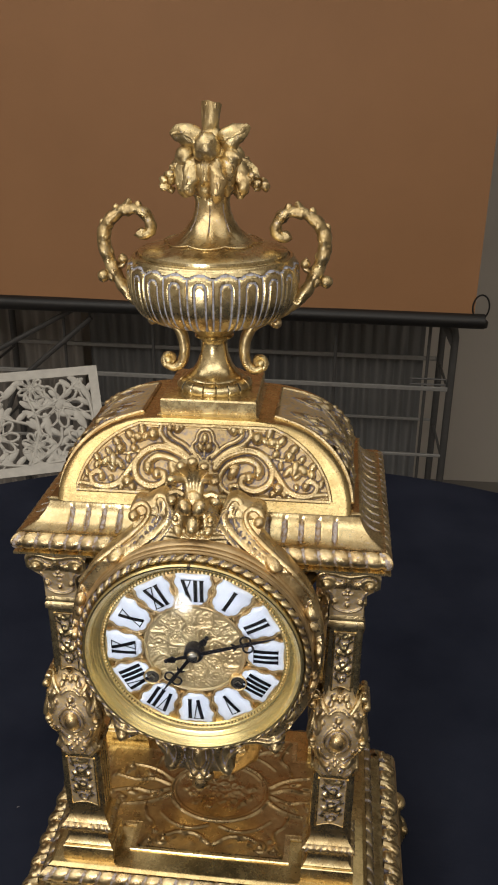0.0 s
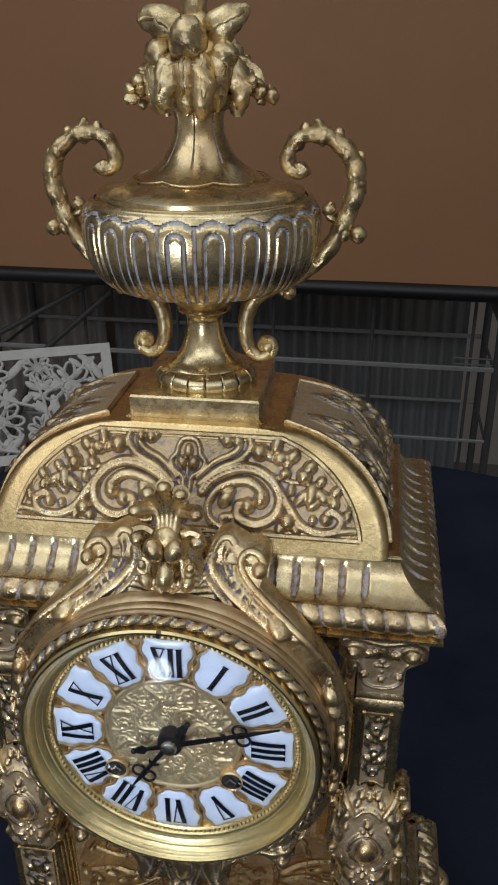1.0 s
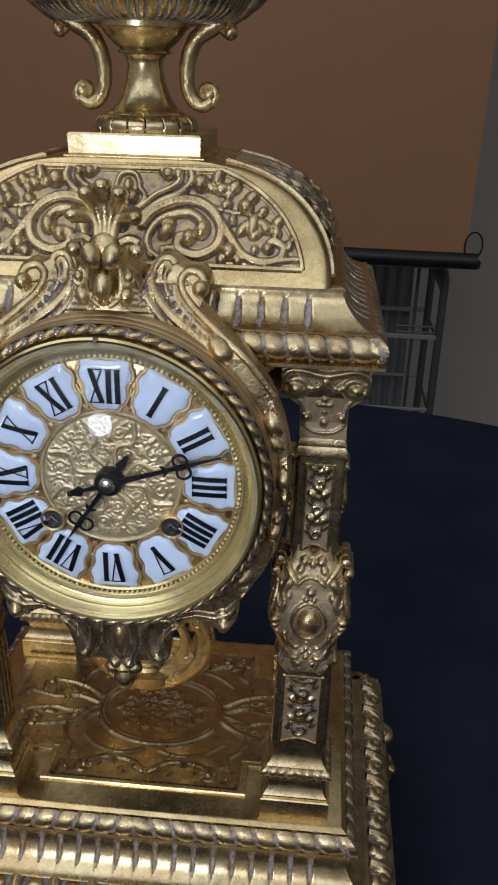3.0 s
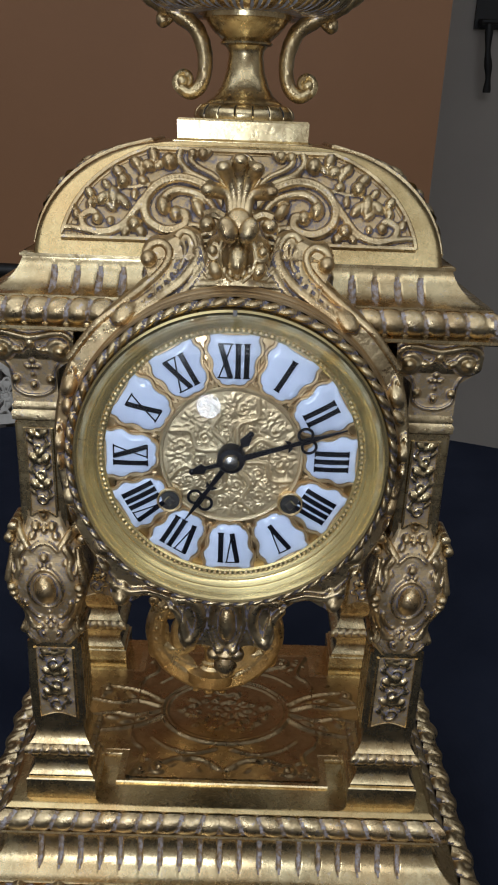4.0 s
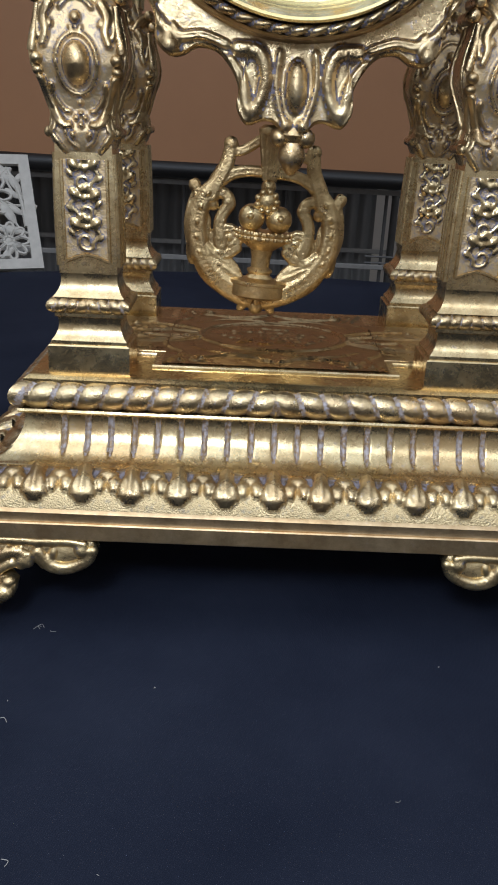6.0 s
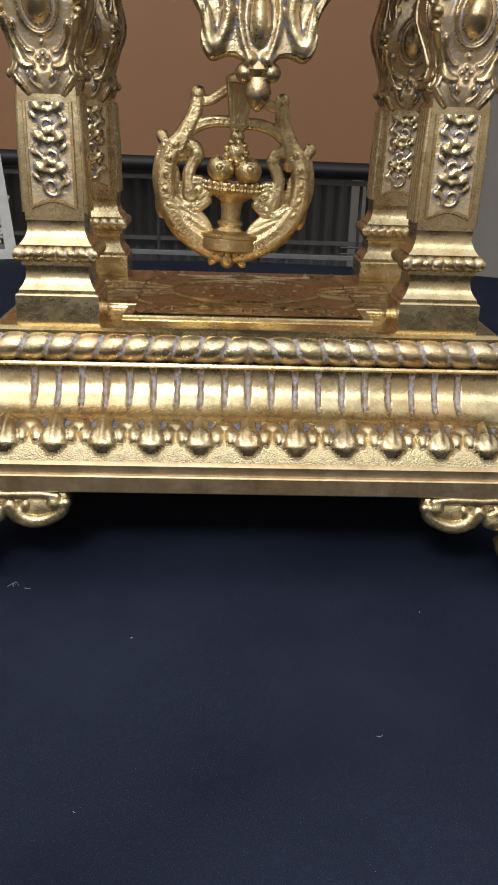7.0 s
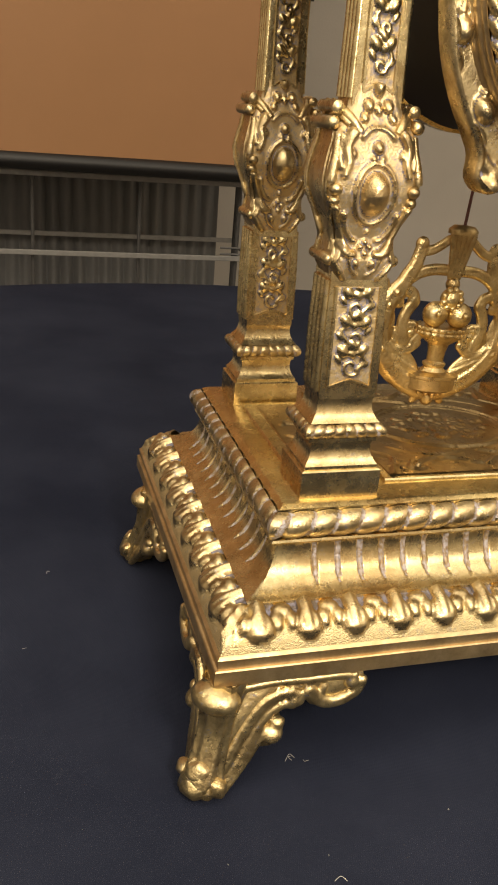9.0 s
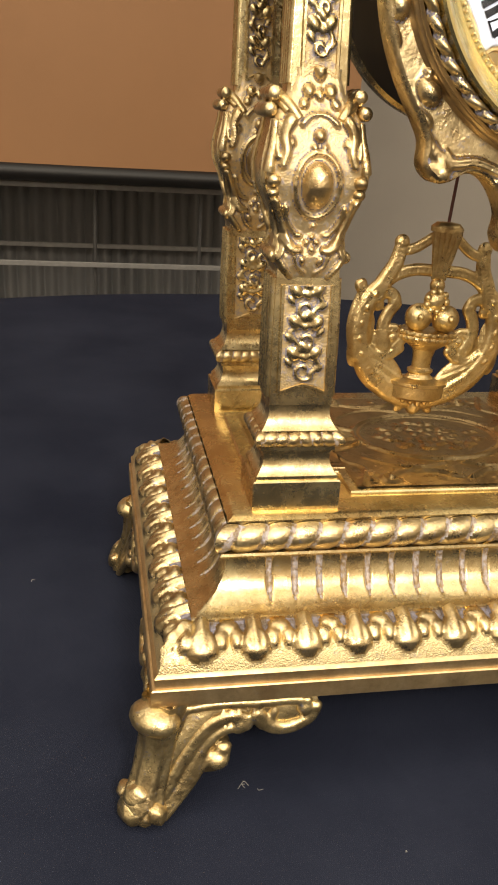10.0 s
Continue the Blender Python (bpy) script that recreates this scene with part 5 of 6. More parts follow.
lid = [(0.0405, 0.4782), (0.0396, 0.4790), (0.0388, 0.4795), (0.0388, 0.4812), (0.0382, 0.4817), (0.0300, 0.4834), (0.0235, 0.4858), (0.0180, 0.4886), (0.0140, 0.4920), (0.0110, 0.4965), (0.0093, 0.5010), (0.0087, 0.5055), (0.0096, 0.5085), (0.0122, 0.5100), (0.0130, 0.5118), (0.0122, 0.5140), (0.0, 0.5140)]
g.lathe(lid, 192, mod=lambda t, j: -0.0007 * max(0.0, 1 - abs(math.sin(4 * t)) / 0.13) if 8 <= j <= 11 else 0.0, mi=lambda i, j: 1 if 8 <= j <= 10 and abs(math.sin(4 * 2 * math.pi * (i + 0.5) / 192)) < 0.1 else 0)
pts = [(r * math.cos(a), r * math.sin(a), z) for a, r, z in ((2 * math.pi * k / 64, 0.0235 + 0.0022 * abs(math.cos(4 * math.pi * k / 64 * 2)), 0.4866 - 0.0009 * abs(math.cos(4 * math.pi * k / 64 * 2))) for k in range(65))]
g.tube(pts, 0.00035, 6)
part("urn_lid", g, [M_POL, M_GROOVE], urn, "polished flared lid", sharp=35)


def roughen(verts, depth, scale, above=-1.0):
    """Uneven old casting: points pushed about by soft noise."""
    out = []
    for p in verts:
        v = Vector(p)
        out.append(tuple(v + depth * noise.noise_vector(v * scale)) if v.z > above else p)
    return out


def handle_mesh():
    g = Geo()
    P = lambda a, b, h: (a, -h, b)
    main = smooth([(0.0265, 0.4185), (0.0225, 0.4165), (0.0185, 0.4190), (0.0165, 0.4250), (0.0170, 0.4330), (0.0205, 0.4405), (0.0270, 0.4450), (0.0350, 0.4490), (0.0430, 0.4545), (0.0490, 0.4615), (0.0530, 0.4690),
                   (0.0558, 0.4770), (0.0575, 0.4850), (0.0572, 0.4920), (0.0545, 0.4985), (0.0490, 0.5035), (0.0420, 0.5055), (0.0360, 0.5035), (0.0328, 0.4985), (0.0330, 0.4930), (0.0365, 0.4905), (0.0395, 0.4925)], 6)
    n = len(main)
    rad = [0.0026 + 0.0010 * math.sin(math.pi * i / n) + 0.0003 * math.sin(i * 0.75) * (0.42 < i / n < 0.86) for i in range(n)]
    g.tube([P(p[0], p[1], 0) for p in main], rad, 10, 0, 1.25)
    curl(g, P, 0.0245, 0.4210, 0.0042, -60, 1.1, 1, 0.0018)
    for a, b, r in ((0.0545, 0.4735, 0.0036), (0.0578, 0.4870, 0.0038), (0.0555, 0.4960, 0.0034), (0.0500, 0.5030, 0.0034), (0.0465, 0.4575, 0.0032), (0.0440, 0.4555, 0.0030), (0.0590, 0.4660, 0.0036), (0.0335, 0.4430, 0.0030), (0.0372, 0.4925, 0.0027), (0.0480, 0.4760, 0.0028)):
        g.ball(P(a, b, 0), (r, r * 1.1, r), 10, 7)
    vine(g, P, smooth([(0.0525, 0.4680), (0.0560, 0.4655), (0.0592, 0.4650)], 4), 0.0018, 0.0016)
    vine(g, P, smooth([(0.0545, 0.4745), (0.0525, 0.4715), (0.0490, 0.4725), (0.0470, 0.4765), (0.0490, 0.4790)], 5), 0.0017, 0.0012)
    vine(g, P, smooth([(0.0290, 0.4455), (0.0315, 0.4425), (0.0345, 0.4420)], 4), 0.0017, 0.0014)
    vine(g, P, smooth([(0.0460, 0.5050), (0.0440, 0.5085), (0.0428, 0.5118)], 4), 0.0030, 0.0010)
    for q in range(16):
        p = main[int(n * (0.46 + 0.36 * q / 16))]
        a = q * 2.4
        g.ball(P(p[0] + 0.0024 * math.cos(a), p[1] + 0.0024 * math.sin(a), 0.0030 * math.cos(q * 1.9)), (0.0019, 0.0018, 0.0030), 10, 7)
    vine(g, P, smooth([(0.0590, 0.4890), (0.0600, 0.4850), (0.0580, 0.4800)], 4), 0.0018, 0.0010)
    g.v = [(x, y, z if z < 0.465 else 0.465 + (z - 0.465) * 0.885) for x, y, z in roughen(roughen(g.v, 0.0005, 300.0, 0.446), 0.0003, 620.0, 0.42)]
    return make_mesh("urn_handle", g, M_CRUST, 50)


hm = handle_mesh()
for e in (1, -1):
    ob = new("urn_handle", hm)
    ob.parent = urn
    ob.matrix_basis = Matrix.Diagonal((e, 1, 1, 1))


def fruit_bunch():
    g = Geo()
    rnd = random.Random(3)
    for x, y, z, r in ((-0.001, -0.0125, 0.5440, 0.0074), (-0.0135, -0.008, 0.5385, 0.0056), (0.0125, -0.009, 0.5385, 0.0050), (-0.0085, -0.0125, 0.5335, 0.0042), (0.0, 0.010, 0.544, 0.0078), (-0.012, 0.006, 0.5365, 0.0060),
                       (0.011, 0.009, 0.5380, 0.0062), (0.0, 0.0, 0.5340, 0.0120), (0.0, 0.0, 0.5450, 0.0090)):
        g.ball((x, y, z), (r, r, r * rnd.uniform(1.0, 1.2)), 24, 16)
    # hanging pointed leaves
    for k, a in enumerate((-150, -122, -98, -74, -48, -20, 8, 40, 75, 110, 145, 178)):
        a, spread = radians(a), 1.0 + 0.22 * math.sin(k * 2.7)
        d = Vector((math.cos(a), math.sin(a), 0))
        pts = smooth([d * 0.0100 + Vector((0, 0, 0.5390)), d * 0.0150 + Vector((0, 0, 0.5335)), d * 0.0168 * spread + Vector((0, 0, 0.5260)), d * 0.0165 * spread + Vector((0, 0, 0.5170 + 0.002 * math.sin(k * 1.7)))], 5)
        g.tube(pts, [0.0050 * math.sin(math.pi * min(0.985, (q + 1.2) / 17)) ** 0.75 + 0.0002 for q in range(16)], 14, 0, 0.8)
        g.tube([p + d * 0.0040 for p in pts[2:12]], [0.0010] * 10, 6)
    for sx, top in ((-1, (-0.0225, 0.5500)), (1, (0.0215, 0.5545))):
        wing = smooth([(sx * 0.004, -0.005, 0.5440), (sx * 0.013, -0.007, 0.5500), (top[0], -0.005, top[1])], 7)
        g.tube(wing, [0.0010 + 0.0058 * math.sin(math.pi * (q / 14) ** 0.75) for q in range(15)], 14, 0, 0.55)
        g.tube([p + Vector((0, -0.0030, 0)) for p in wing[2:13]], 0.0009, 6)
        g.tube(smooth([(sx * 0.012, 0.0, 0.5370), (sx * 0.020, 0.001, 0.5300), (sx * 0.026, -0.002, 0.5230)], 5), [0.003, 0.0045, 0.005, 0.0056, 0.0056, 0.005, 0.0046, 0.004, 0.003, 0.002, 0.001], 9, 0, 0.7)
        for q in range(24):
            t = rnd.random()
            g.ball((sx * (0.0165 + 0.0115 * t + rnd.uniform(-0.003, 0.003)), rnd.uniform(-0.0075, 0.0055), 0.5335 - 0.0125 * t + rnd.uniform(-0.003, 0.003)), rnd.uniform(0.0016, 0.0027), 8, 6)
    g.tube([(-0.0010, 0, 0.548), (-0.0005, -0.001, 0.556), (0.0, -0.0005, 0.561), (0.0005, 0, 0.5665)], [0.0052, 0.0046, 0.0048, 0.0056], 10)
    for q in range(6):
        a = q * 1.05
        g.tube([(-0.001 + 0.0035 * math.cos(a), 0.0035 * math.sin(a), 0.552), (0.0005 + 0.0042 * math.cos(a), 0.0048 * math.sin(a), 0.5660 + 0.002 * math.sin(3.1 * q))], [0.0012, 0.0014], 6)
    g.v = roughen(roughen(g.v, 0.0013, 170.0), 0.0009, 430.0)
    g.v = [(0.9 * x, 0.9 * y, 0.5110 + (z - 0.5205) * 0.89) for x, y, z in g.v]
    return g


part("fruit_finial", fruit_bunch(), M_CRUST, urn, "cast bunch of fruit and pods with a cut stalk", sharp=50)


# dial with its cast surround; DZ is the height of its middle
DZ = 0.2870
YF = -0.0765                                # face of the surround


def flat(a, b, h):
    """On the surround, which leans back towards the roof above the ring, least in its middle."""
    t = min(1.0, max(0.0, (abs(a) - 0.003) / 0.015))
    return (a, YF + 0.5 * max(0.0, b - 0.335) * (0.35 + 0.65 * t * t * (3 - 2 * t)) - h, b)


half = [(0.0, 0.368), (0.010, 0.3640), (0.0122, 0.3600), (0.0130, 0.3626), (0.0152, 0.3656), (0.0194, 0.3668), (0.0232, 0.3652), (0.0270, 0.3634), (0.0318, 0.3632), (0.0344, 0.3604), (0.0346, 0.3565), (0.0318, 0.3540), (0.0318, 0.3515), (0.0350, 0.3485), (0.0400, 0.3440), (0.0456, 0.3398), (0.0520, 0.3335), (0.0580, 0.3250), (0.0632, 0.3130), (0.0662, 0.2990),
        (0.0668, 0.2870), (0.0658, 0.2740), (0.0628, 0.2600), (0.0575, 0.2475), (0.0515, 0.2375), (0.0480, 0.2310), (0.0478, 0.2240), (0.0435, 0.2195), (0.0385, 0.2200), (0.0340, 0.2225), (0.0275, 0.2215), (0.0225, 0.2165), (0.0195, 0.2100), (0.0200, 0.2040), (0.0165, 0.1985),
        (0.0110, 0.2000), (0.0070, 0.1995), (0.0035, 0.1960)]
outline = [(-a, b) for a, b in half[:0:-1]] + half          # runs from the bottom up the left, and down the right
fine = smooth([Vector(p) for p in outline + [outline[0]]], 3)[:-1]
fine = [(p[0], p[1]) for p in fine]
g = Geo()
g.prism(fine[::-1], flat, -0.0075, 0.0015, 0, 0.0014)
keep, g = g, Relief()
for k in (1, -1):
    # volutes beside the crest: a rolled strap ending in a knob, and a beaded strap inside it
    vine(keep, flat, smooth([(k * 0.0598, 0.3215), (k * 0.0505, 0.3335), (k * 0.0430, 0.3396), (k * 0.0330, 0.3474), (k * 0.0262, 0.3540), (k * 0.0246, 0.3588), (k * 0.0274, 0.3618), (k * 0.0312, 0.3610), (k * 0.0332, 0.3582)], 6), 0.0015, 0.0017, 0.9, 10)
    keep.ball(flat(k * 0.0318, 0.3568, 0.0030), (0.0031, 0.0034, 0.0031), 14, 9)
    vine(g, flat, smooth([(k * 0.0400, 0.3362), (k * 0.0300, 0.3426), (k * 0.0205, 0.3493), (k * 0.0160, 0.3551), (k * 0.0148, 0.3600)], 6), 0.0018, 0.0016, 0.9)
    vine(keep, flat, smooth([(k * 0.0148, 0.3580), (k * 0.0150, 0.3620), (k * 0.0172, 0.3650), (k * 0.0202, 0.3656), (k * 0.0222, 0.3636)], 5), 0.0012, 0.0018, 0.7, 10)
    vine(g, flat, smooth([(k * 0.0390, 0.3400), (k * 0.0300, 0.3464), (k * 0.0236, 0.3530), (k * 0.0222, 0.3580)], 6), 0.0009, 0.0008, 0.9)
    vine(g, flat, smooth([(k * 0.0040, 0.3630), (k * 0.0085, 0.3612), (k * 0.0125, 0.3550), (k * 0.0180, 0.3470), (k * 0.0260, 0.3400)], 6), 0.0013, 0.0010, 0.8)
    for p in smooth([(k * 0.0340, 0.3418), (k * 0.0262, 0.3482), (k * 0.0204, 0.3545), (k * 0.0188, 0.3596), (k * 0.0196, 0.3626)], 3):
        drop(g, flat, p[0], p[1], 0.0011, 0.0011, 0, 1.3)
    for q in range(7):
        b = 0.3440 + 0.0022 * q
        vine(g, flat, [(k * 0.0072, b + 0.0012), (k * (0.0205 - 0.0018 * q), b)], 0.0006, 0.0005, 0.9, 5)
    # leaves clasping the ring
    for ang, ln in ((52, 1.0), (22, 0.9), (2, 0.8), (-18, 0.8), (-40, 0.9)):
        a = radians(ang)
        c = (k * 0.0655 * math.cos(a), DZ + 0.0655 * math.sin(a))
        drop(g, flat, c[0] * 0.985, c[1], 0.0034, 0.0052 * ln, k * (90 - ang) - 90 * k, 0.9)
        drop(g, flat, c[0], c[1] - 0.008, 0.0024, 0.0036, k * (-ang) - 20, 0.9)
        curl(g, flat, c[0] * 0.995, c[1] + 0.0045, 0.0026, 90, 0.9, k, 0.0011)
    # lower scrolls and apron
    curl(g, flat, k * 0.0438, 0.2245, 0.0040, 120 if k > 0 else 60, 1.1, k, 0.0016)
    drop(g, flat, k * 0.0430, 0.2225, 0.0034, 0.0036, 0, 1.0)
    vine(g, flat, smooth([(k * 0.0520, 0.2385), (k * 0.0470, 0.2300), (k * 0.0400, 0.2255), (k * 0.0320, 0.2260), (k * 0.0240, 0.2235)], 6), 0.0022, 0.0016, 0.8)
    vine(g, flat, smooth([(k * 0.0200, 0.2225), (k * 0.0130, 0.2215), (k * 0.0105, 0.2140), (k * 0.0125, 0.2060), (k * 0.0165, 0.2010)], 6), 0.0026, 0.0018, 0.9)
    vine(g, flat, smooth([(k * 0.0225, 0.2185), (k * 0.0185, 0.2130), (k * 0.0170, 0.2060), (k * 0.0190, 0.2030)], 6), 0.0022, 0.0018, 0.9)
    curl(g, flat, k * 0.0165, 0.2040, 0.0036, 200 if k > 0 else -20, 1.1, k, 0.0015)
    vine(g, flat, smooth([(k * 0.0060, 0.2215), (k * 0.0068, 0.2120), (k * 0.0048, 0.2030), (k * 0.0020, 0.1985)], 6), 0.0012, 0.0010, 1.0)
    drop(g, flat, k * 0.0030, 0.1990, 0.0022, 0.0024, 0, 0.9)
drop(g, flat, 0, 0.2115, 0.0036, 0.0085, 0, 0.9)
field, g = g, keep


def reach(t):
    """How far the surround reaches from the dial's middle in direction t."""
    c, q, best = math.cos(t), math.sin(t), 0.0
    for (ax, ay), (bx, by) in zip(fine, fine[1:] + fine[:1]):
        ay, by = ay - DZ, by - DZ
        u0, u1 = ax * q - ay * c, bx * q - by * c
        if u0 * u1 <= 0 and u0 != u1:
            w = u0 / (u0 - u1)
            best = max(best, (ax + w * (bx - ax)) * c + (ay + w * (by - ay)) * q)
    return best


th = np.linspace(0, 2 * math.pi, 760, endpoint=False)
out_r = np.array([max(0.0628, reach(t) - 0.0013) for t in th])
fr = np.linspace(0, 1, 46)
RR = 0.0615 + (out_r - 0.0615)[None, :] * fr[:, None]
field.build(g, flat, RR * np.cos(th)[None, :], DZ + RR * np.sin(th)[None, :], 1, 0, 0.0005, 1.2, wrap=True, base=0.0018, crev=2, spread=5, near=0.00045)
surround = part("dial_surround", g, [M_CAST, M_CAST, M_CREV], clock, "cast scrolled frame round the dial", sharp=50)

# hanging drop below the apron
g = Geo()
g.lathe([(0.0, 0.1985), (0.0040, 0.1985), (0.0052, 0.1960), (0.0036, 0.1935), (0.0044, 0.1915), (0.0050, 0.1885), (0.0036, 0.1855), (0.0016, 0.1830), (0.0, 0.1822)], 20, 0.0, YF + 0.002)
for e in (-1, 1):
    g.ball((e * 0.0046, YF + 0.001, 0.1950), 0.0034, 10, 6)
part("apron_drop", g, M_CAST, surround)

# crest: fanned shell over plain bosses
g = Geo()


def crest(a, b, h):
    return (a, -0.0780 + 0.45 * min(0.018, max(0.0, b - 0.360)) - h, b)


# five plumes fanning out of a narrow waist, their knobbed tips curling forward
for q in range(5):
    u = q - 2
    g = Geo()
    tip = (0.0060 * u - 0.0003 * u * abs(u), 0.3918 - 0.0025 * u * u)
    line = smooth([(0.0012 * u, 0.3700, 0.0030), (0.0017 * u, 0.3790, 0.0016), (0.0034 * u, 0.3865 - 0.0014 * u * u, 0.0018), (tip[0], tip[1], 0.0042)], 4)
    g.tube([crest(*p) for p in line], [0.0016 + 0.0016 * (k / 12) ** 1.1 for k in range(13)], 12)
    g.ball(crest(tip[0], tip[1] - 0.0002, 0.0052), (0.0026, 0.0024, 0.0021), 14, 9)
    part("plume", g, M_CAST, surround, sharp=50)
g = Geo()
for q in range(4):
    u = q - 1.5
    g.tube([crest(0.0013 * u, 0.3715, 0.0030), crest(0.0024 * u, 0.3800, 0.0016), crest(0.0046 * u, 0.3895 - 0.0018 * u * u, 0.0020)], [0.0007, 0.0010, 0.0008], 7)
# backing in the dark crevice colour, painting the gaps between plumes darker
g.prism([(0.0062 * math.sin(radians(q)), 0.3760 + 0.0125 * math.cos(radians(q))) for q in range(-100, 101, 12)][::-1], crest, -0.006, 0.0010, 1, 0.001)
g.ball(crest(0, 0.3700, 0.0010), (0.0056, 0.0044, 0.0062), 16, 10)
g.ball((0, -0.0685, 0.3620), (0.0075, 0.0085, 0.0120), 16, 10)
for e in (-1, 1):
    boss = Geo()
    boss.ball(crest(e * 0.0036, 0.3690, 0.0058), (0.0035, 0.0030, 0.0048), 14, 9, 0, Matrix.Rotation(radians(18 * e), 3, "Y"))
    part("boss", boss, M_CAST, surround, sharp=50)
    boss = Geo()
    boss.ball(crest(e * 0.0108, 0.3702, 0.0010), (0.0030, 0.0028, 0.0028), 12, 8)
    part("side_boss", boss, M_CAST, surround, sharp=50)
    vine(g, crest, smooth([(e * 0.0052, 0.3725), (e * 0.0085, 0.3738), (e * 0.0118, 0.3728)], 4), 0.0018, 0.0020, 0.8)
    curl(g, crest, e * 0.0086, 0.3610, 0.0030, 90, 1.0, e, 0.0014)
    drop(g, crest, e * 0.0075, 0.3552, 0.0026, 0.0036, 20 * e, 0.8)
    vine(g, crest, smooth([(e * 0.0045, 0.3660), (e * 0.0062, 0.3610), (e * 0.0050, 0.3550), (e * 0.0015, 0.3515)], 5), 0.0011, 0.0010, 0.6)
drop(g, crest, 0, 0.3600, 0.0036, 0.0064, 0, 1.1)
for q in range(5):
    drop(g, crest, 0.0022 * (q - 2), 0.3535 + 0.0008 * abs(q - 2), 0.0015, 0.0019, 0, 0.9)
part("shell_crest", g, [M_CAST, M_CREV], surround, "cast fan shell crest above an oval boss", sharp=50)

# rope ring and bezel, turned about the dial's axis, standing proud of the surround
FY = 0.0812                                  # front of the dial plate
g = Geo()
NR = 62
rp = [(0.0574 + 0.0018 * (1 - math.cos(math.pi * k / 8)), FY + 0.0064 + 0.0030 * math.sin(math.pi * k / 8)) for k in range(9)]


def rope(t, k):
    return abs(math.sin(NR / 2 * t + 0.34 * (k - 4)))


rows = []
for k, (r, h) in enumerate(rp):
    rows.append([])
    for i in range(NR * 8):
        t = 2 * math.pi * i / (NR * 8)
        dd = 0.0019 * (rope(t, k) ** 0.45 - 1) * (0 < k < 8)
        rr = r + 0.0011 * (rope(t, k) ** 0.45 - 1) * (k > 3)
        rows[-1].append((rr * math.cos(t), -(h + dd), DZ + rr * math.sin(t)))
# gaps between lobes get the crevice colour: residue plus painted shade
g.grid(rows, True, lambda i, j: 1 if rope(2 * math.pi * i / (NR * 8), j) < 0.30 else 0)
g.lathe([(0.0610, FY + 0.0064), (0.0607, FY + 0.0050), (0.0613, FY + 0.0046), (0.0613, FY + 0.0030), (0.0608, FY + 0.0026), (0.0616, FY + 0.0018), (0.0618, FY - 0.0004), (0.0612, FY - 0.0010), (0.0624, FY - 0.0022), (0.0626, -YF - 0.001)], 128, 0, DZ, "y", mi=lambda i, j: 2)
part("rope_ring", g, [M_CAST, M_CREV, M_STRAP], surround, "twisted rope ring round the bezel", sharp=70)

g = Geo()
g.lathe([(0.0470, FY + 0.0002), (0.0470, FY + 0.0016), (0.0477, FY + 0.0022), (0.0490, FY + 0.0023), (0.0496, FY + 0.0030), (0.0506, FY + 0.0033), (0.0508, FY + 0.0040), (0.0516, FY + 0.0044), (0.0526, FY + 0.0055), (0.0527, FY + 0.0062), (0.0535, FY + 0.0068), (0.0543, FY + 0.0082), (0.0550, FY + 0.0098), (0.0557, FY + 0.0108), (0.0566, FY + 0.0110), (0.0573, FY + 0.0102), (0.0575, FY - 0.004)], 128, 0, DZ, "y")
bezel = part("bezel", g, M_BEZEL, clock, "polished brass bezel", sharp=30)
g = Geo()
for k in range(150):
    t = 2 * math.pi * k / 150
    g.ball((0.0483 * math.cos(t), -(FY + 0.0025), DZ + 0.0483 * math.sin(t)), 0.00058, 6, 4)
part("bead_row", g, M_CAST, bezel)
g = Geo()
box(g, (-0.0007, -FY - 0.0124, DZ + 0.0556), (0.0007, -FY - 0.0100, DZ + 0.0576))
part("bezel_catch", g, M_STEEL, bezel, "small steel catch")


def dial_at(a, b, h):
    return (a, -FY - h, DZ + b)


g = Geo()
g.lathe([(0.0, FY - 0.003), (0.0480, FY - 0.003), (0.0480, FY), (0.0470, FY + 0.0004), (0.0272, FY + 0.0004), (0.0266, FY + 0.0010), (0.0258, FY + 0.0008), (0.0254, FY + 0.0002), (0.0, FY + 0.0002)], 96, 0, DZ, "y", mi=lambda i, j: 1 if j == 2 or j == 3 else 0)
dial = part("dial", g, [M_DIAL, M_WARM], clock, "gilt dial cast with scrolls", sharp=30)
g = Relief()
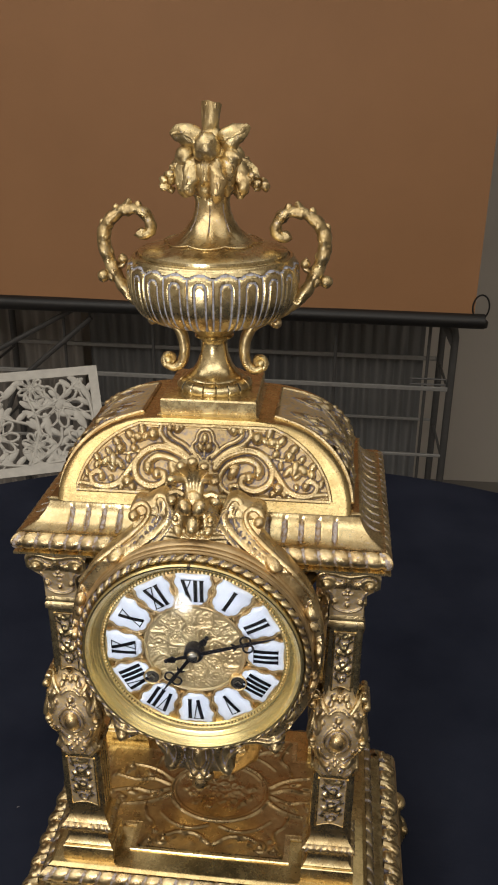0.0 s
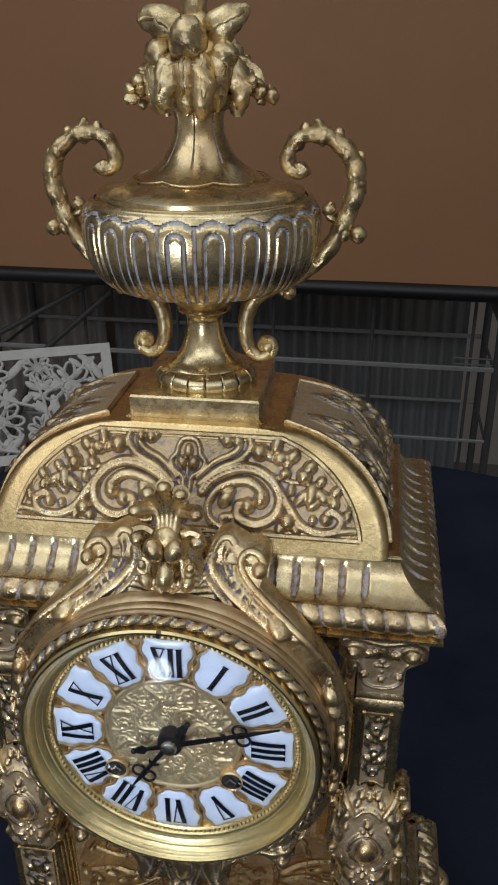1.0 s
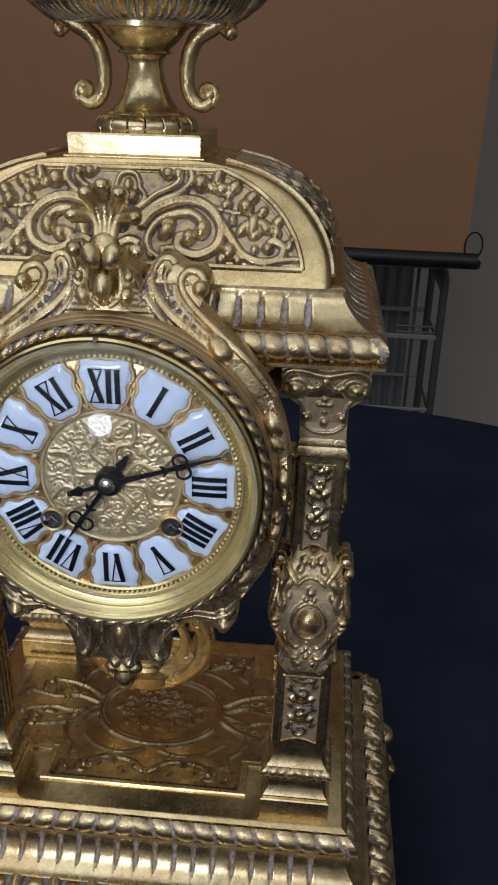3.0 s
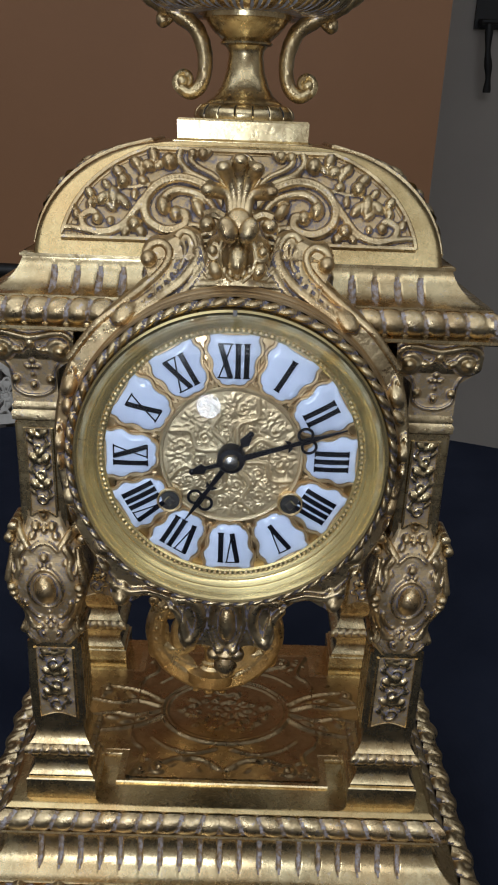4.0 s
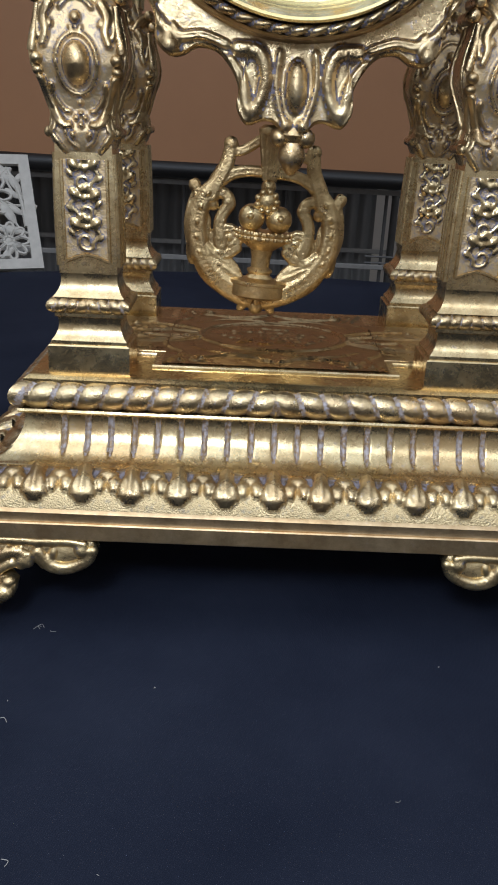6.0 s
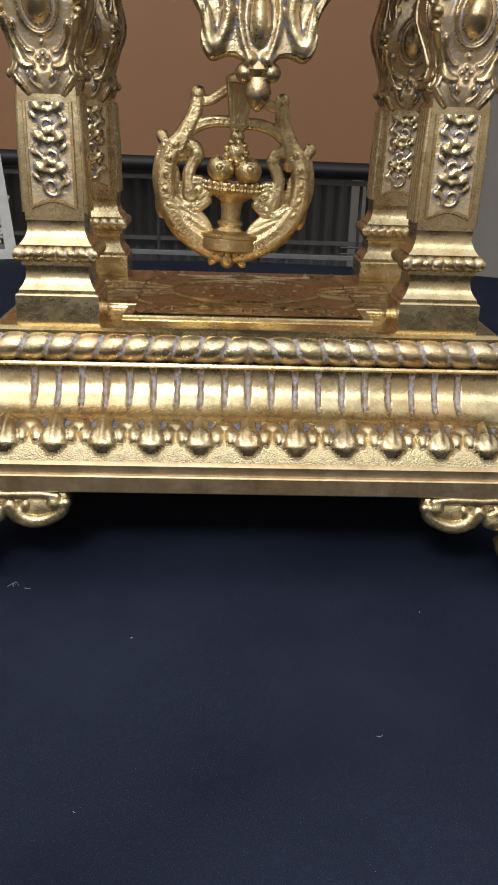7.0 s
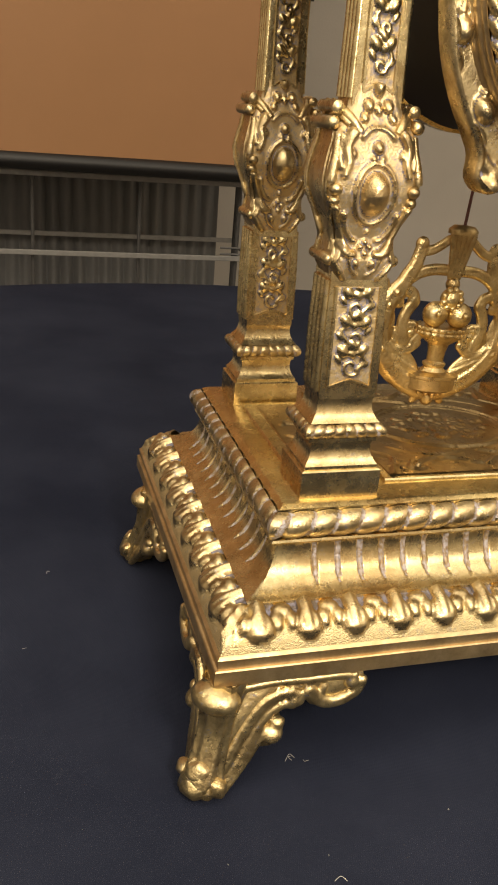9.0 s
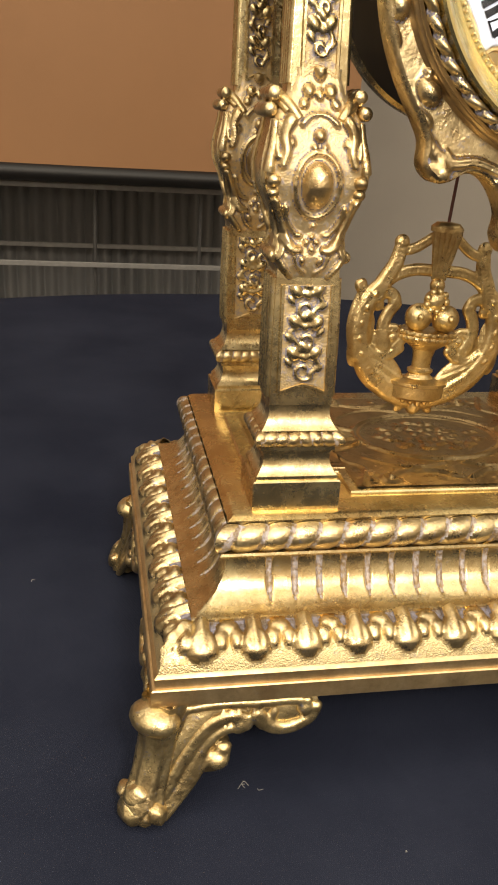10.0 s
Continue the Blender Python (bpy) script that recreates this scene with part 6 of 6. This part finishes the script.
for k in range(8):
    a = radians(22.5 + 45 * k)
    for rr, sc, sn in ((0.0195, 0.0042, 1), (0.0118, 0.0034, -1)):
        for off in (-1, 1):
            b = a + off * (0.19 if rr > 0.015 else 0.21)
            c = (rr * math.cos(b), rr * math.sin(b))
            curl(g, dial_at, c[0], c[1], sc * 0.78, math.degrees(a) + 90 * off, 1.25, off * sn, 0.0005)
    vine(g, dial_at, smooth([(0.006 * math.cos(a), 0.006 * math.sin(a)), (0.013 * math.cos(a + 0.18), 0.013 * math.sin(a + 0.18)), (0.018 * math.cos(a - 0.15), 0.018 * math.sin(a - 0.15)), (0.0245 * math.cos(a), 0.0245 * math.sin(a))], 5), 0.0010, 0.0008)
    for rr, w in ((0.0235, 0.0011), (0.0155, 0.0010), (0.0085, 0.0010)):
        for off in (-0.12, 0.0, 0.12):
            drop(g, dial_at, rr * math.cos(a + off), rr * math.sin(a + off), w * 0.7, w * 1.5, 90 - math.degrees(a) + off * 300, 0.6)
    b = a + radians(22.5)
    for rr in (0.0225, 0.0170, 0.0115):
        drop(g, dial_at, rr * math.cos(b), rr * math.sin(b), 0.0010, 0.0020, 90 - math.degrees(b), 0.6)
        drop(g, dial_at, rr * math.cos(b + 0.09), rr * math.sin(b + 0.09), 0.0006, 0.0016, 60 - math.degrees(b), 0.6)
        drop(g, dial_at, rr * math.cos(b - 0.09), rr * math.sin(b - 0.09), 0.0006, 0.0016, 120 - math.degrees(b), 0.6)
for ring, count, size in ((0.0218, 18, 0.0021), (0.0172, 14, 0.0021), (0.0128, 10, 0.0019), (0.0086, 7, 0.0017)):
    for k in range(count):
        b = 2 * math.pi * (k + 0.3 * (count % 4)) / count
        sn = 1 if k % 2 else -1
        curl(g, dial_at, ring * math.cos(b), ring * math.sin(b), size, math.degrees(b) + 70 * sn, 1.3, sn, 0.00042)
        vine(g, dial_at, smooth([((ring + 0.0022 * q) * math.cos(b + 0.10 * sn * (q * q - 0.4)), (ring + 0.0022 * q) * math.sin(b + 0.10 * sn * (q * q - 0.4))) for q in (-1, -0.3, 0.4, 1)], 3), 0.0005, 0.0003)
rnd = random.Random(8)
for q in range(240):
    a, rr = rnd.uniform(0, 6.283), 0.0245 * math.sqrt(rnd.uniform(0.05, 1))
    drop(g, dial_at, rr * math.cos(a), rr * math.sin(a), rnd.uniform(0.0003, 0.0007), rnd.uniform(0.0006, 0.0018), rnd.uniform(0, 180), 0.5)
field, g = g, Geo()
th, rr = np.linspace(0, 2 * math.pi, 460, endpoint=False), np.linspace(0.0, 0.0252, 130)
A, B = rr[:, None] * np.cos(th)[None, :], rr[:, None] * np.sin(th)[None, :]
field.build(g, dial_at, A, B, 0, 0, gain=0.85, soft=1, wrap=True, base=0.0003)
part("centre_relief", g, M_DIAL, dial, "fine cast scrolls in the dial's middle", sharp=60)

g = Geo()
for k in range(12):
    a = radians(15 + 30 * k)
    rad = lambda r, w, a=a: (r * math.cos(a) - w * math.sin(a), r * math.sin(a) + w * math.cos(a))
    for e in (-1, 1):
        vine(g, dial_at, smooth([rad(0.0288, 0.0), rad(0.0320, e * 0.0012), rad(0.0355, e * 0.0005), rad(0.0395, e * 0.0016), rad(0.0440, e * 0.0040), rad(0.0460, e * 0.0062)], 4), 0.0008, 0.0007, 0.5, 6)
        drop(g, dial_at, *rad(0.0440, e * 0.0012), 0.0009, 0.0011, 0, 0.8)
        drop(g, dial_at, *rad(0.0295, e * 0.0030), 0.0009, 0.0016, 0, 0.6)
    drop(g, dial_at, *rad(0.0345, 0), 0.0012, 0.0016, 90 - math.degrees(a), 0.8)
part("cartouche_frames", g, M_STRAP, dial, "gilt strapwork between the plaques", sharp=60)

NUM = ["XII", "I", "II", "III", "IIII", "V", "VI", "VII", "VIII", "IX", "X", "XI"]


def plaque_shape():
    """Scalloped shield, a across and b outwards, middle at the origin."""
    right = [(0.0, 0.0091), (0.0040, 0.0092), (0.0068, 0.0098), (0.0088, 0.0088), (0.0086, 0.0068), (0.0094, 0.0048), (0.0094, 0.0026), (0.0078, 0.0004), (0.0073, -0.0020), (0.0075, -0.0042), (0.0063, -0.0068), (0.0050, -0.0076), (0.0042, -0.0088), (0.0020, -0.0094), (0.0, -0.0090)]
    pts = right + [(-a, b) for a, b in right[-2:0:-1]]
    sm = smooth([Vector(p) for p in pts + [pts[0]]], 3)[:-1]
    return [(p[0], p[1]) for p in sm]


PL = plaque_shape()


def stroke(g, place, p, q, w, h):
    d = Vector((q[0] - p[0], q[1] - p[1]))
    s = Vector((-d.y, d.x)).normalized() * w / 2
    n = max(1, int(d.length / 0.0012))
    pts = [(p[0] + d.x * k / n, p[1] + d.y * k / n) for k in range(n + 1)]
    m = max(1, int(w / 0.0012))
    side = [s * (2 * k / m - 1) for k in range(m + 1)]
    g.grid([[place(a + e.x, b + e.y, h + 0.00012) for a, b in pts] for e in side])


def numeral(g, place, text, h):
    """Roman numeral in upright strokes, thick and thin, with hairline serifs."""
    H, T, t = 0.0062, 0.0019, 0.0005
    adv = {"I": 0.0031, "V": 0.0060, "X": 0.0060}
    if len(text) == 4:
        adv = {c: v * 0.88 for c, v in adv.items()}
    x = -sum(adv[c] for c in text) / 2
    for c in text:
        w = adv[c]
        m = x + w / 2
        if c == "I":
            stroke(g, place, (m, -H), (m, H), T, h)
        if c == "V":
            stroke(g, place, (m - w * 0.34, H), (m + w * 0.06, -H), T, h)
            stroke(g, place, (m + w * 0.36, H), (m + w * 0.06, -H), t, h + 0.00005)
        if c == "X":
            stroke(g, place, (m - w * 0.33, H), (m + w * 0.33, -H), T, h)
            stroke(g, place, (m + w * 0.36, H), (m - w * 0.36, -H), t, h + 0.00005)
        for zz in (H, -H):
            if not (c == "V" and zz < 0):
                stroke(g, place, (x + 0.0003, zz), (x + w - 0.0003, zz), t, h + 0.0001)
        x += w


for k, text in enumerate(NUM):
    a = radians(90 - 30 * k)

    def at_plaque(u, v, h, a=a):
        r = 0.0372 + v
        dome_h = 0.0011 * max(0.0, 1 - (u / 0.0105) ** 2) * max(0.0, 1 - (v / 0.0108) ** 2)
        return dial_at(r * math.cos(a) + u * math.sin(a), r * math.sin(a) - u * math.cos(a), h + dome_h)

    g = Geo()
    rings = [PL, PL, [(x * 0.94, y * 0.94) for x, y in PL], [(x * 0.7, y * 0.7) for x, y in PL], [(x * 0.4, y * 0.4) for x, y in PL], [(x * 0.02, y * 0.02) for x, y in PL]]
    g.grid([[at_plaque(x, y, h) for x, y in ring] for ring, h in zip(rings, (0.0, 0.0009, 0.0014, 0.0015, 0.0015, 0.0015))], True)
    pl = part("enamel_plaque", g, M_ENAMEL, dial, sharp=60)
    g = Geo()
    rim = [(x * 1.07, y * 1.06) for x, y in PL]
    g.tube([dial_at((0.0372 + v) * math.cos(a) + u * math.sin(a), (0.0372 + v) * math.sin(a) - u * math.cos(a), 0.0009) for u, v in rim + [rim[0]]], 0.00075, 6)
    part("plaque_rim", g, M_STRAP, dial, "scalloped gilt rim round a plaque", sharp=60)
    g = Geo()
    numeral(g, at_plaque, text, 0.0019)
    part("numeral", g, M_INK, dial, "black Roman numeral " + text)

# hands at twelve minutes past seven
def hand(name, angle, length, loop_at, tail, h):
    g = Geo()
    a = radians(90 - angle)
    P = lambda v, u, q: dial_at(v * math.cos(a) - u * math.sin(a), v * math.sin(a) + u * math.cos(a), h + q)
    g.prism([(-0.003, -0.0012), (loop_at - 0.004, -0.0007), (loop_at - 0.004, 0.0007), (-0.003, 0.0012)], P, 0, 0.0007)
    for e in (-1, 1):
        loop = [(loop_at + 0.0026 * math.cos(t), e * 0.0024 + 0.0024 * math.sin(t)) for t in (2 * math.pi * k / 16 for k in range(17))]
        g.tube([P(v, u, 0.0004) for v, u in loop], 0.00055, 6)
        g.tube([P(v, u, 0.0004) for v, u in ((loop_at - 0.0065, 0), (loop_at - 0.0075, e * 0.0022), (loop_at - 0.0060, e * 0.0010))], 0.0005, 6)
    g.prism([(loop_at - 0.004, -0.0007), (loop_at, -0.0012), (loop_at + 0.005, -0.0006), (length, -0.00015), (length, 0.00015), (loop_at + 0.005, 0.0006), (loop_at, 0.0012), (loop_at - 0.004, 0.0007)], P, 0, 0.0007)
    g.prism([(-tail, -0.0008), (-tail + 0.004, -0.0020), (-tail + 0.0055, -0.0006), (-0.003, -0.0010), (-0.003, 0.0010), (-tail + 0.0055, 0.0006), (-tail + 0.004, 0.0020), (-tail, 0.0008)], P, 0, 0.0007)
    g.ball(P(-tail, 0, 0.0004), 0.0012, 8, 5)
    part(name, g, M_BLACK, dial, "blued steel pierced hand")


hand("hour_hand", 214.0, 0.0300, 0.0200, 0.0125, 0.0040)
hand("minute_hand", 72.0, 0.0440, 0.0290, 0.0150, 0.0052)
g = Geo()
g.lathe([(0.0, FY), (0.0052, FY), (0.0052, FY + 0.0050), (0.0046, FY + 0.0058), (0.0030, FY + 0.0060)], 24, 0, DZ, "y")
part("hand_boss", g, M_BLACK, dial)
g = Geo()
g.lathe([(0.0032, FY + 0.0058), (0.0032, FY + 0.0070), (0.0026, FY + 0.0080), (0.0012, FY + 0.0085), (0.0, FY + 0.0086)], 20, 0, DZ, "y")
part("hand_nut", g, M_STEEL, dial, "domed steel nut")
for e in (-1, 1):
    g = Geo()
    # the hole's inner shade is painted near-black on a shallow floor
    g.lathe([(0.0049, FY), (0.0049, FY + 0.0026), (0.0044, FY + 0.0031), (0.0038, FY + 0.0026), (0.0038, FY + 0.0022), (0.0, FY + 0.0022)], 28, e * 0.0228, DZ - 0.0180, "y", mi=lambda i, j: 1 if j >= 3 else 0)
    hole = part("winding_hole", g, [M_CAST, M_DARK], dial)
    g = Geo()
    q = 0.0016
    g.loft([(q, q, FY), (q, q, FY + 0.0034), (q * 0.8, q * 0.8, FY + 0.0038)])
    g.v = [(e * 0.0228 + (x + y) * 0.7071, -z, DZ - 0.0180 + (x - y) * 0.7071) for x, y, z in g.v]
    part("winding_square", g, M_STEEL, dial, "square steel winding arbor")

g = Geo()
prof = [(0.0552 * math.sin(t) / math.sin(0.52), FY + 0.0100 + 0.0552 / math.sin(0.52) * (math.cos(t) - math.cos(0.52))) for t in (0.52 * (1 - k / 14) for k in range(15))]
inner = [(r, h - 0.0012) for r, h in prof[::-1]]
g.lathe(prof + inner + [prof[0]], 80, 0, DZ, "y")
glass = part("dial_glass", g, M_GLASS, bezel, "clear convex glass", sharp=30)
glass.visible_shadow = False

# movement drum behind the dial
g = Geo()
g.lathe([(0.0, -0.030), (0.0505, -0.030), (0.0525, -0.028), (0.0525, -0.022), (0.0510, -0.020), (0.0510, 0.066), (0.0540, 0.068), (0.0540, 0.074), (0.0, 0.074)], 72, 0, DZ, "y", mi=lambda i, j: 1 if j == 4 else 0)
part("movement_drum", g, [M_POL, M_DARK], clock, "dark movement drum with brass rims", sharp=30)
for e in (-1, 1):
    g = Geo()
    g.tube(smooth([(e * 0.055, -0.060, 0.318), (e * 0.064, -0.045, 0.322), (e * 0.070, -0.030, 0.325)], 5), 0.004, 8)
    part("dial_bracket", g, M_POL, clock)

# pendulum
pend = new("pendulum")
pend.parent = clock
pend.matrix_basis = pose(0, 0.0, 0.262, 0, 3.6, 0)
ZT = -0.262
PX = lambda a, b, h: (0.95 * a, -h, 0.117 + 0.95 * (b - 0.117) + ZT)
g = Geo()
g.tube([(0, 0, 0.0), (0, 0, 0.190 + ZT)], 0.0007, 8)
part("rod", g, M_ROD, pend, "thin dark pendulum rod")
g = Relief()
for e in (-1, 1):
    M = lambda pts, e=e: [(e * p[0], p[1]) for p in smooth(pts, 5)]
    for pts, r0, r1 in (([(0.0, 0.1215), (0.010, 0.1240), (0.0200, 0.1300), (0.0280, 0.1390), (0.0322, 0.1490), (0.0330, 0.1590), (0.0325, 0.1670), (0.0340, 0.1735)], 0.0036, 0.0020),
                        ([(0.0300, 0.1420), (0.0322, 0.1500), (0.0325, 0.1590), (0.0300, 0.1670), (0.0262, 0.1720)], 0.0040, 0.0034),
                        ([(0.0290, 0.1660), (0.0240, 0.1705), (0.0190, 0.1695), (0.0172, 0.1655), (0.0195, 0.1630)], 0.0026, 0.0022),
                        ([(0.0172, 0.1660), (0.0205, 0.1600), (0.0212, 0.1540), (0.0190, 0.1470)], 0.0024, 0.0026),
                        ([(0.0265, 0.1690), (0.0238, 0.1760), (0.0205, 0.1830), (0.0192, 0.1905)], 0.0036, 0.0026),
                        ([(0.0195, 0.1890), (0.0130, 0.1905), (0.0060, 0.1955)], 0.0020, 0.0019),
                        ([(0.0255, 0.1725), (0.0190, 0.1785), (0.0105, 0.1815), (0.0, 0.1815)], 0.0024, 0.0022),
                        ([(0.0320, 0.1455), (0.0255, 0.1430), (0.0175, 0.1425), (0.0120, 0.1460)], 0.0030, 0.0022),
                        ([(0.0290, 0.1405), (0.0220, 0.1375), (0.0140, 0.1330), (0.0080, 0.1300)], 0.0034, 0.0028),
                        ([(0.0240, 0.1350), (0.0180, 0.1300), (0.0100, 0.1260)], 0.0038, 0.0032),
                        ([(0.0270, 0.1440), (0.0215, 0.1400), (0.0150, 0.1370)], 0.0034, 0.0022),
                        ([(0.0140, 0.1465), (0.0100, 0.1520), (0.0060, 0.1550)], 0.0022, 0.0022)):
        vine(g, None, M(pts), r0 * 1.2, r1 * 1.2)
    vine(g, None, M([(0.0050, 0.1235), (0.0150, 0.1275), (0.0240, 0.1345), (0.0300, 0.1440), (0.0318, 0.1550), (0.0306, 0.1640), (0.0285, 0.1690)]), 0.0056, 0.0044)
    drop(g, None, e * 0.0195, 0.1345, 0.0150, 0.0088, -40 * e, 0.20)
    vine(g, None, spiral(e * 0.0162, 0.1505, 0.0056, -60 if e > 0 else 240, 1.3, e, 0.25, 18), 0.0030, 0.0016)
    for a, b, w, l, an in ((0.0192, 0.1925, 0.0034, 0.0034, 0), (0.0158, 0.1508, 0.0026, 0.0026, 0), (0.0345, 0.1722, 0.0024, 0.0034, 30), (0.0065, 0.1190, 0.0022, 0.0036, 140), (0.0225, 0.1405, 0.0026, 0.0052, 70), (0.0170, 0.1345, 0.0024, 0.0050, 60),
                           (0.0255, 0.1655, 0.0030, 0.0036, 30), (0.0180, 0.1668, 0.0030, 0.0030, 0), (0.0232, 0.1790, 0.0030, 0.0046, -28)):
        drop(g, None, e * a, b, w, l, an * e, 0.95)
    # smooth outer rim, a leaf lying in the lower curve, small blossoms up the band
    vine(g, None, M([(0.0050, 0.1208), (0.0150, 0.1252), (0.0248, 0.1318), (0.0325, 0.1420), (0.0362, 0.1530), (0.0358, 0.1625), (0.0340, 0.1690)]), 0.0018, 0.0016)
    vine(g, None, M([(0.0100, 0.1335), (0.0165, 0.1400), (0.0245, 0.1412), (0.0270, 0.1375), (0.0215, 0.1322), (0.0140, 0.1285)]), 0.0016, 0.0014)
    drop(g, None, e * 0.0190, 0.1345, 0.0100, 0.0062, -35 * e, 0.30)
    drop(g, None, e * 0.0305, 0.1490, 0.0052, 0.0130, -10 * e, 0.45)
    for q in range(5):
        drop(g, None, e * (0.0140 + 0.0024 * q), 0.1318 + 0.0014 * q, 0.0010, 0.0030, (20 + 12 * q) * e, 2.2)
        a = radians(-22 + 13 * q)
        drop(g, None, e * (0.0010 + 0.0308 * math.cos(a)), 0.1545 + 0.0308 * math.sin(a), 0.0017, 0.0026, (50 - 22 * q) * e, 3.0)
    for q in range(6):
        t = q / 5
        vine(g, None, M([(0.0095 + 0.0135 * t, 0.1290 + 0.0075 * t), (0.0110 + 0.0140 * t, 0.1325 + 0.0070 * t), (0.0150 + 0.0125 * t, 0.1362 + 0.0080 * t)]), 0.0013, 0.0016)
    vine(g, None, M([(0.0215, 0.1560), (0.0238, 0.1500), (0.0222, 0.1448), (0.0180, 0.1430), (0.0140, 0.1448)]), 0.0017, 0.0014)
field, g = g, Geo()
A, B = sheet_box(-0.042, 0.042, 0.112, 0.202, 226, 240)
field.cast(g, PX, A, B, 0.52)
bob = part("bob", g, M_BOB, pend, "pierced gilt lyre-shaped bob", sharp=60)
g = Geo()
g.lathe([(r, 0.117 + 0.95 * (z - 0.117) + ZT) for r, z in ((0.0, 0.1230), (0.0100, 0.1233), (0.0122, 0.1245), (0.0122, 0.1298), (0.0132, 0.1303), (0.0132, 0.1318), (0.0112, 0.1324), (0.0066, 0.1332), (0.0048, 0.1350), (0.0058, 0.1362), (0.0058, 0.1372), (0.0042, 0.1382), (0.0044, 0.1430), (0.0052, 0.1465), (0.0085, 0.1488), (0.0112, 0.1505), (0.0124, 0.1520), (0.0120, 0.1530), (0.0128, 0.1540), (0.0126, 0.1552), (0.0, 0.1560))], 40)
for k in range(22):
    t = 2 * math.pi * k / 22
    for rr, zz in ((0.0125, 0.1505), (0.0128, 0.1528)):
        g.ball((rr * math.cos(t), rr * math.sin(t), zz + ZT), 0.0011, 6, 4)
g.v = [(x, y * 0.62, z) for x, y, z in g.v]
g.ball(PX(0, 0.1195, 0), (0.0036, 0.0034, 0.0042), 12, 8)
for q in range(-2, 3):
    g.ball(PX(0.0034 * q, 0.1228 + 0.0006 * abs(q), 0.0045 - 0.0006 * abs(q)), (0.0017, 0.0015, 0.0024), 8, 5)
part("bob_vase", g, M_BOB, pend, sharp=28)
for x, z, r in ((-0.0064, 0.1612, 0.0060), (0.0064, 0.1612, 0.0060), (0.0, 0.1690, 0.0050)):
    g = Geo()
    g.ball(PX(x, z, 0.002), (r, r * 0.72, r), 16, 10)
    if abs(x) < 0.001:
        for q in range(9):
            berry = Geo()
            berry.ball(PX(0.0045 * math.cos(q * 0.7), z + 0.0045 * math.sin(q * 0.7), 0.0035), 0.0017, 8, 5)
            part("bob_berry", berry, M_BOB, pend)
        g.ball(PX(0, 0.1755, 0.001), (0.0034, 0.003, 0.0034), 10, 6)
    else:
        g.ball(PX(x * 1.1, z + 0.001, 0.0062), 0.0016, 8, 5)
    part("bob_fruit", g, M_BOB, pend, sharp=45)
g = Geo()
for q in range(-2, 3):
    g.tube([PX(q * 0.0012, 0.1780, 0.001), PX(q * 0.0026, 0.1985, 0.002)], [0.0010, 0.0017], 7)
g.lathe([(0.0, 0.1938 + ZT), (0.0068, 0.1943 + ZT), (0.0070, 0.1962 + ZT), (0.0050, 0.1980 + ZT), (0.0, 0.1985 + ZT)], 20)
g.v = [(x, y * 0.7, z) for x, y, z in g.v]
part("bob_plume", g, M_BOB, pend, sharp=45)

# lint on the cloth
rnd = random.Random(17)
LINT = [(-0.0916, -0.0265, 0.0026), (-0.0885, -0.0280, 0.0014), (-0.0930, -0.0255, 0.0012), (-0.0915, -0.0845, 0.0026), (-0.0760, -0.1445, 0.0018), (-0.1794, 0.1281, 0.0016), (-0.1949, 0.0627, 0.0010), (0.0400, -0.1150, 0.0012), (0.1300, -0.0700, 0.0010)]
LINT += [(rnd.uniform(-0.24, 0.14), rnd.uniform(-0.20, -0.03), rnd.uniform(0.0002, 0.0004)) for k in range(14)]
for x, y, l in LINT:
    g = Geo()
    a, bend = rnd.uniform(0, 6.28), rnd.uniform(0.5, 1.2)
    g.tube(smooth([(x, y, 0.0003), (x + l * math.cos(a), y + l * math.sin(a), 0.0007), (x + 1.7 * l * math.cos(a + bend), y + 1.7 * l * math.sin(a + bend), 0.0003)], 4), rnd.uniform(0.00006, 0.00010), 5)
    solid("lint_speck", g, M_CARD, "tiny pale lint fibre on the black cloth", "lint")
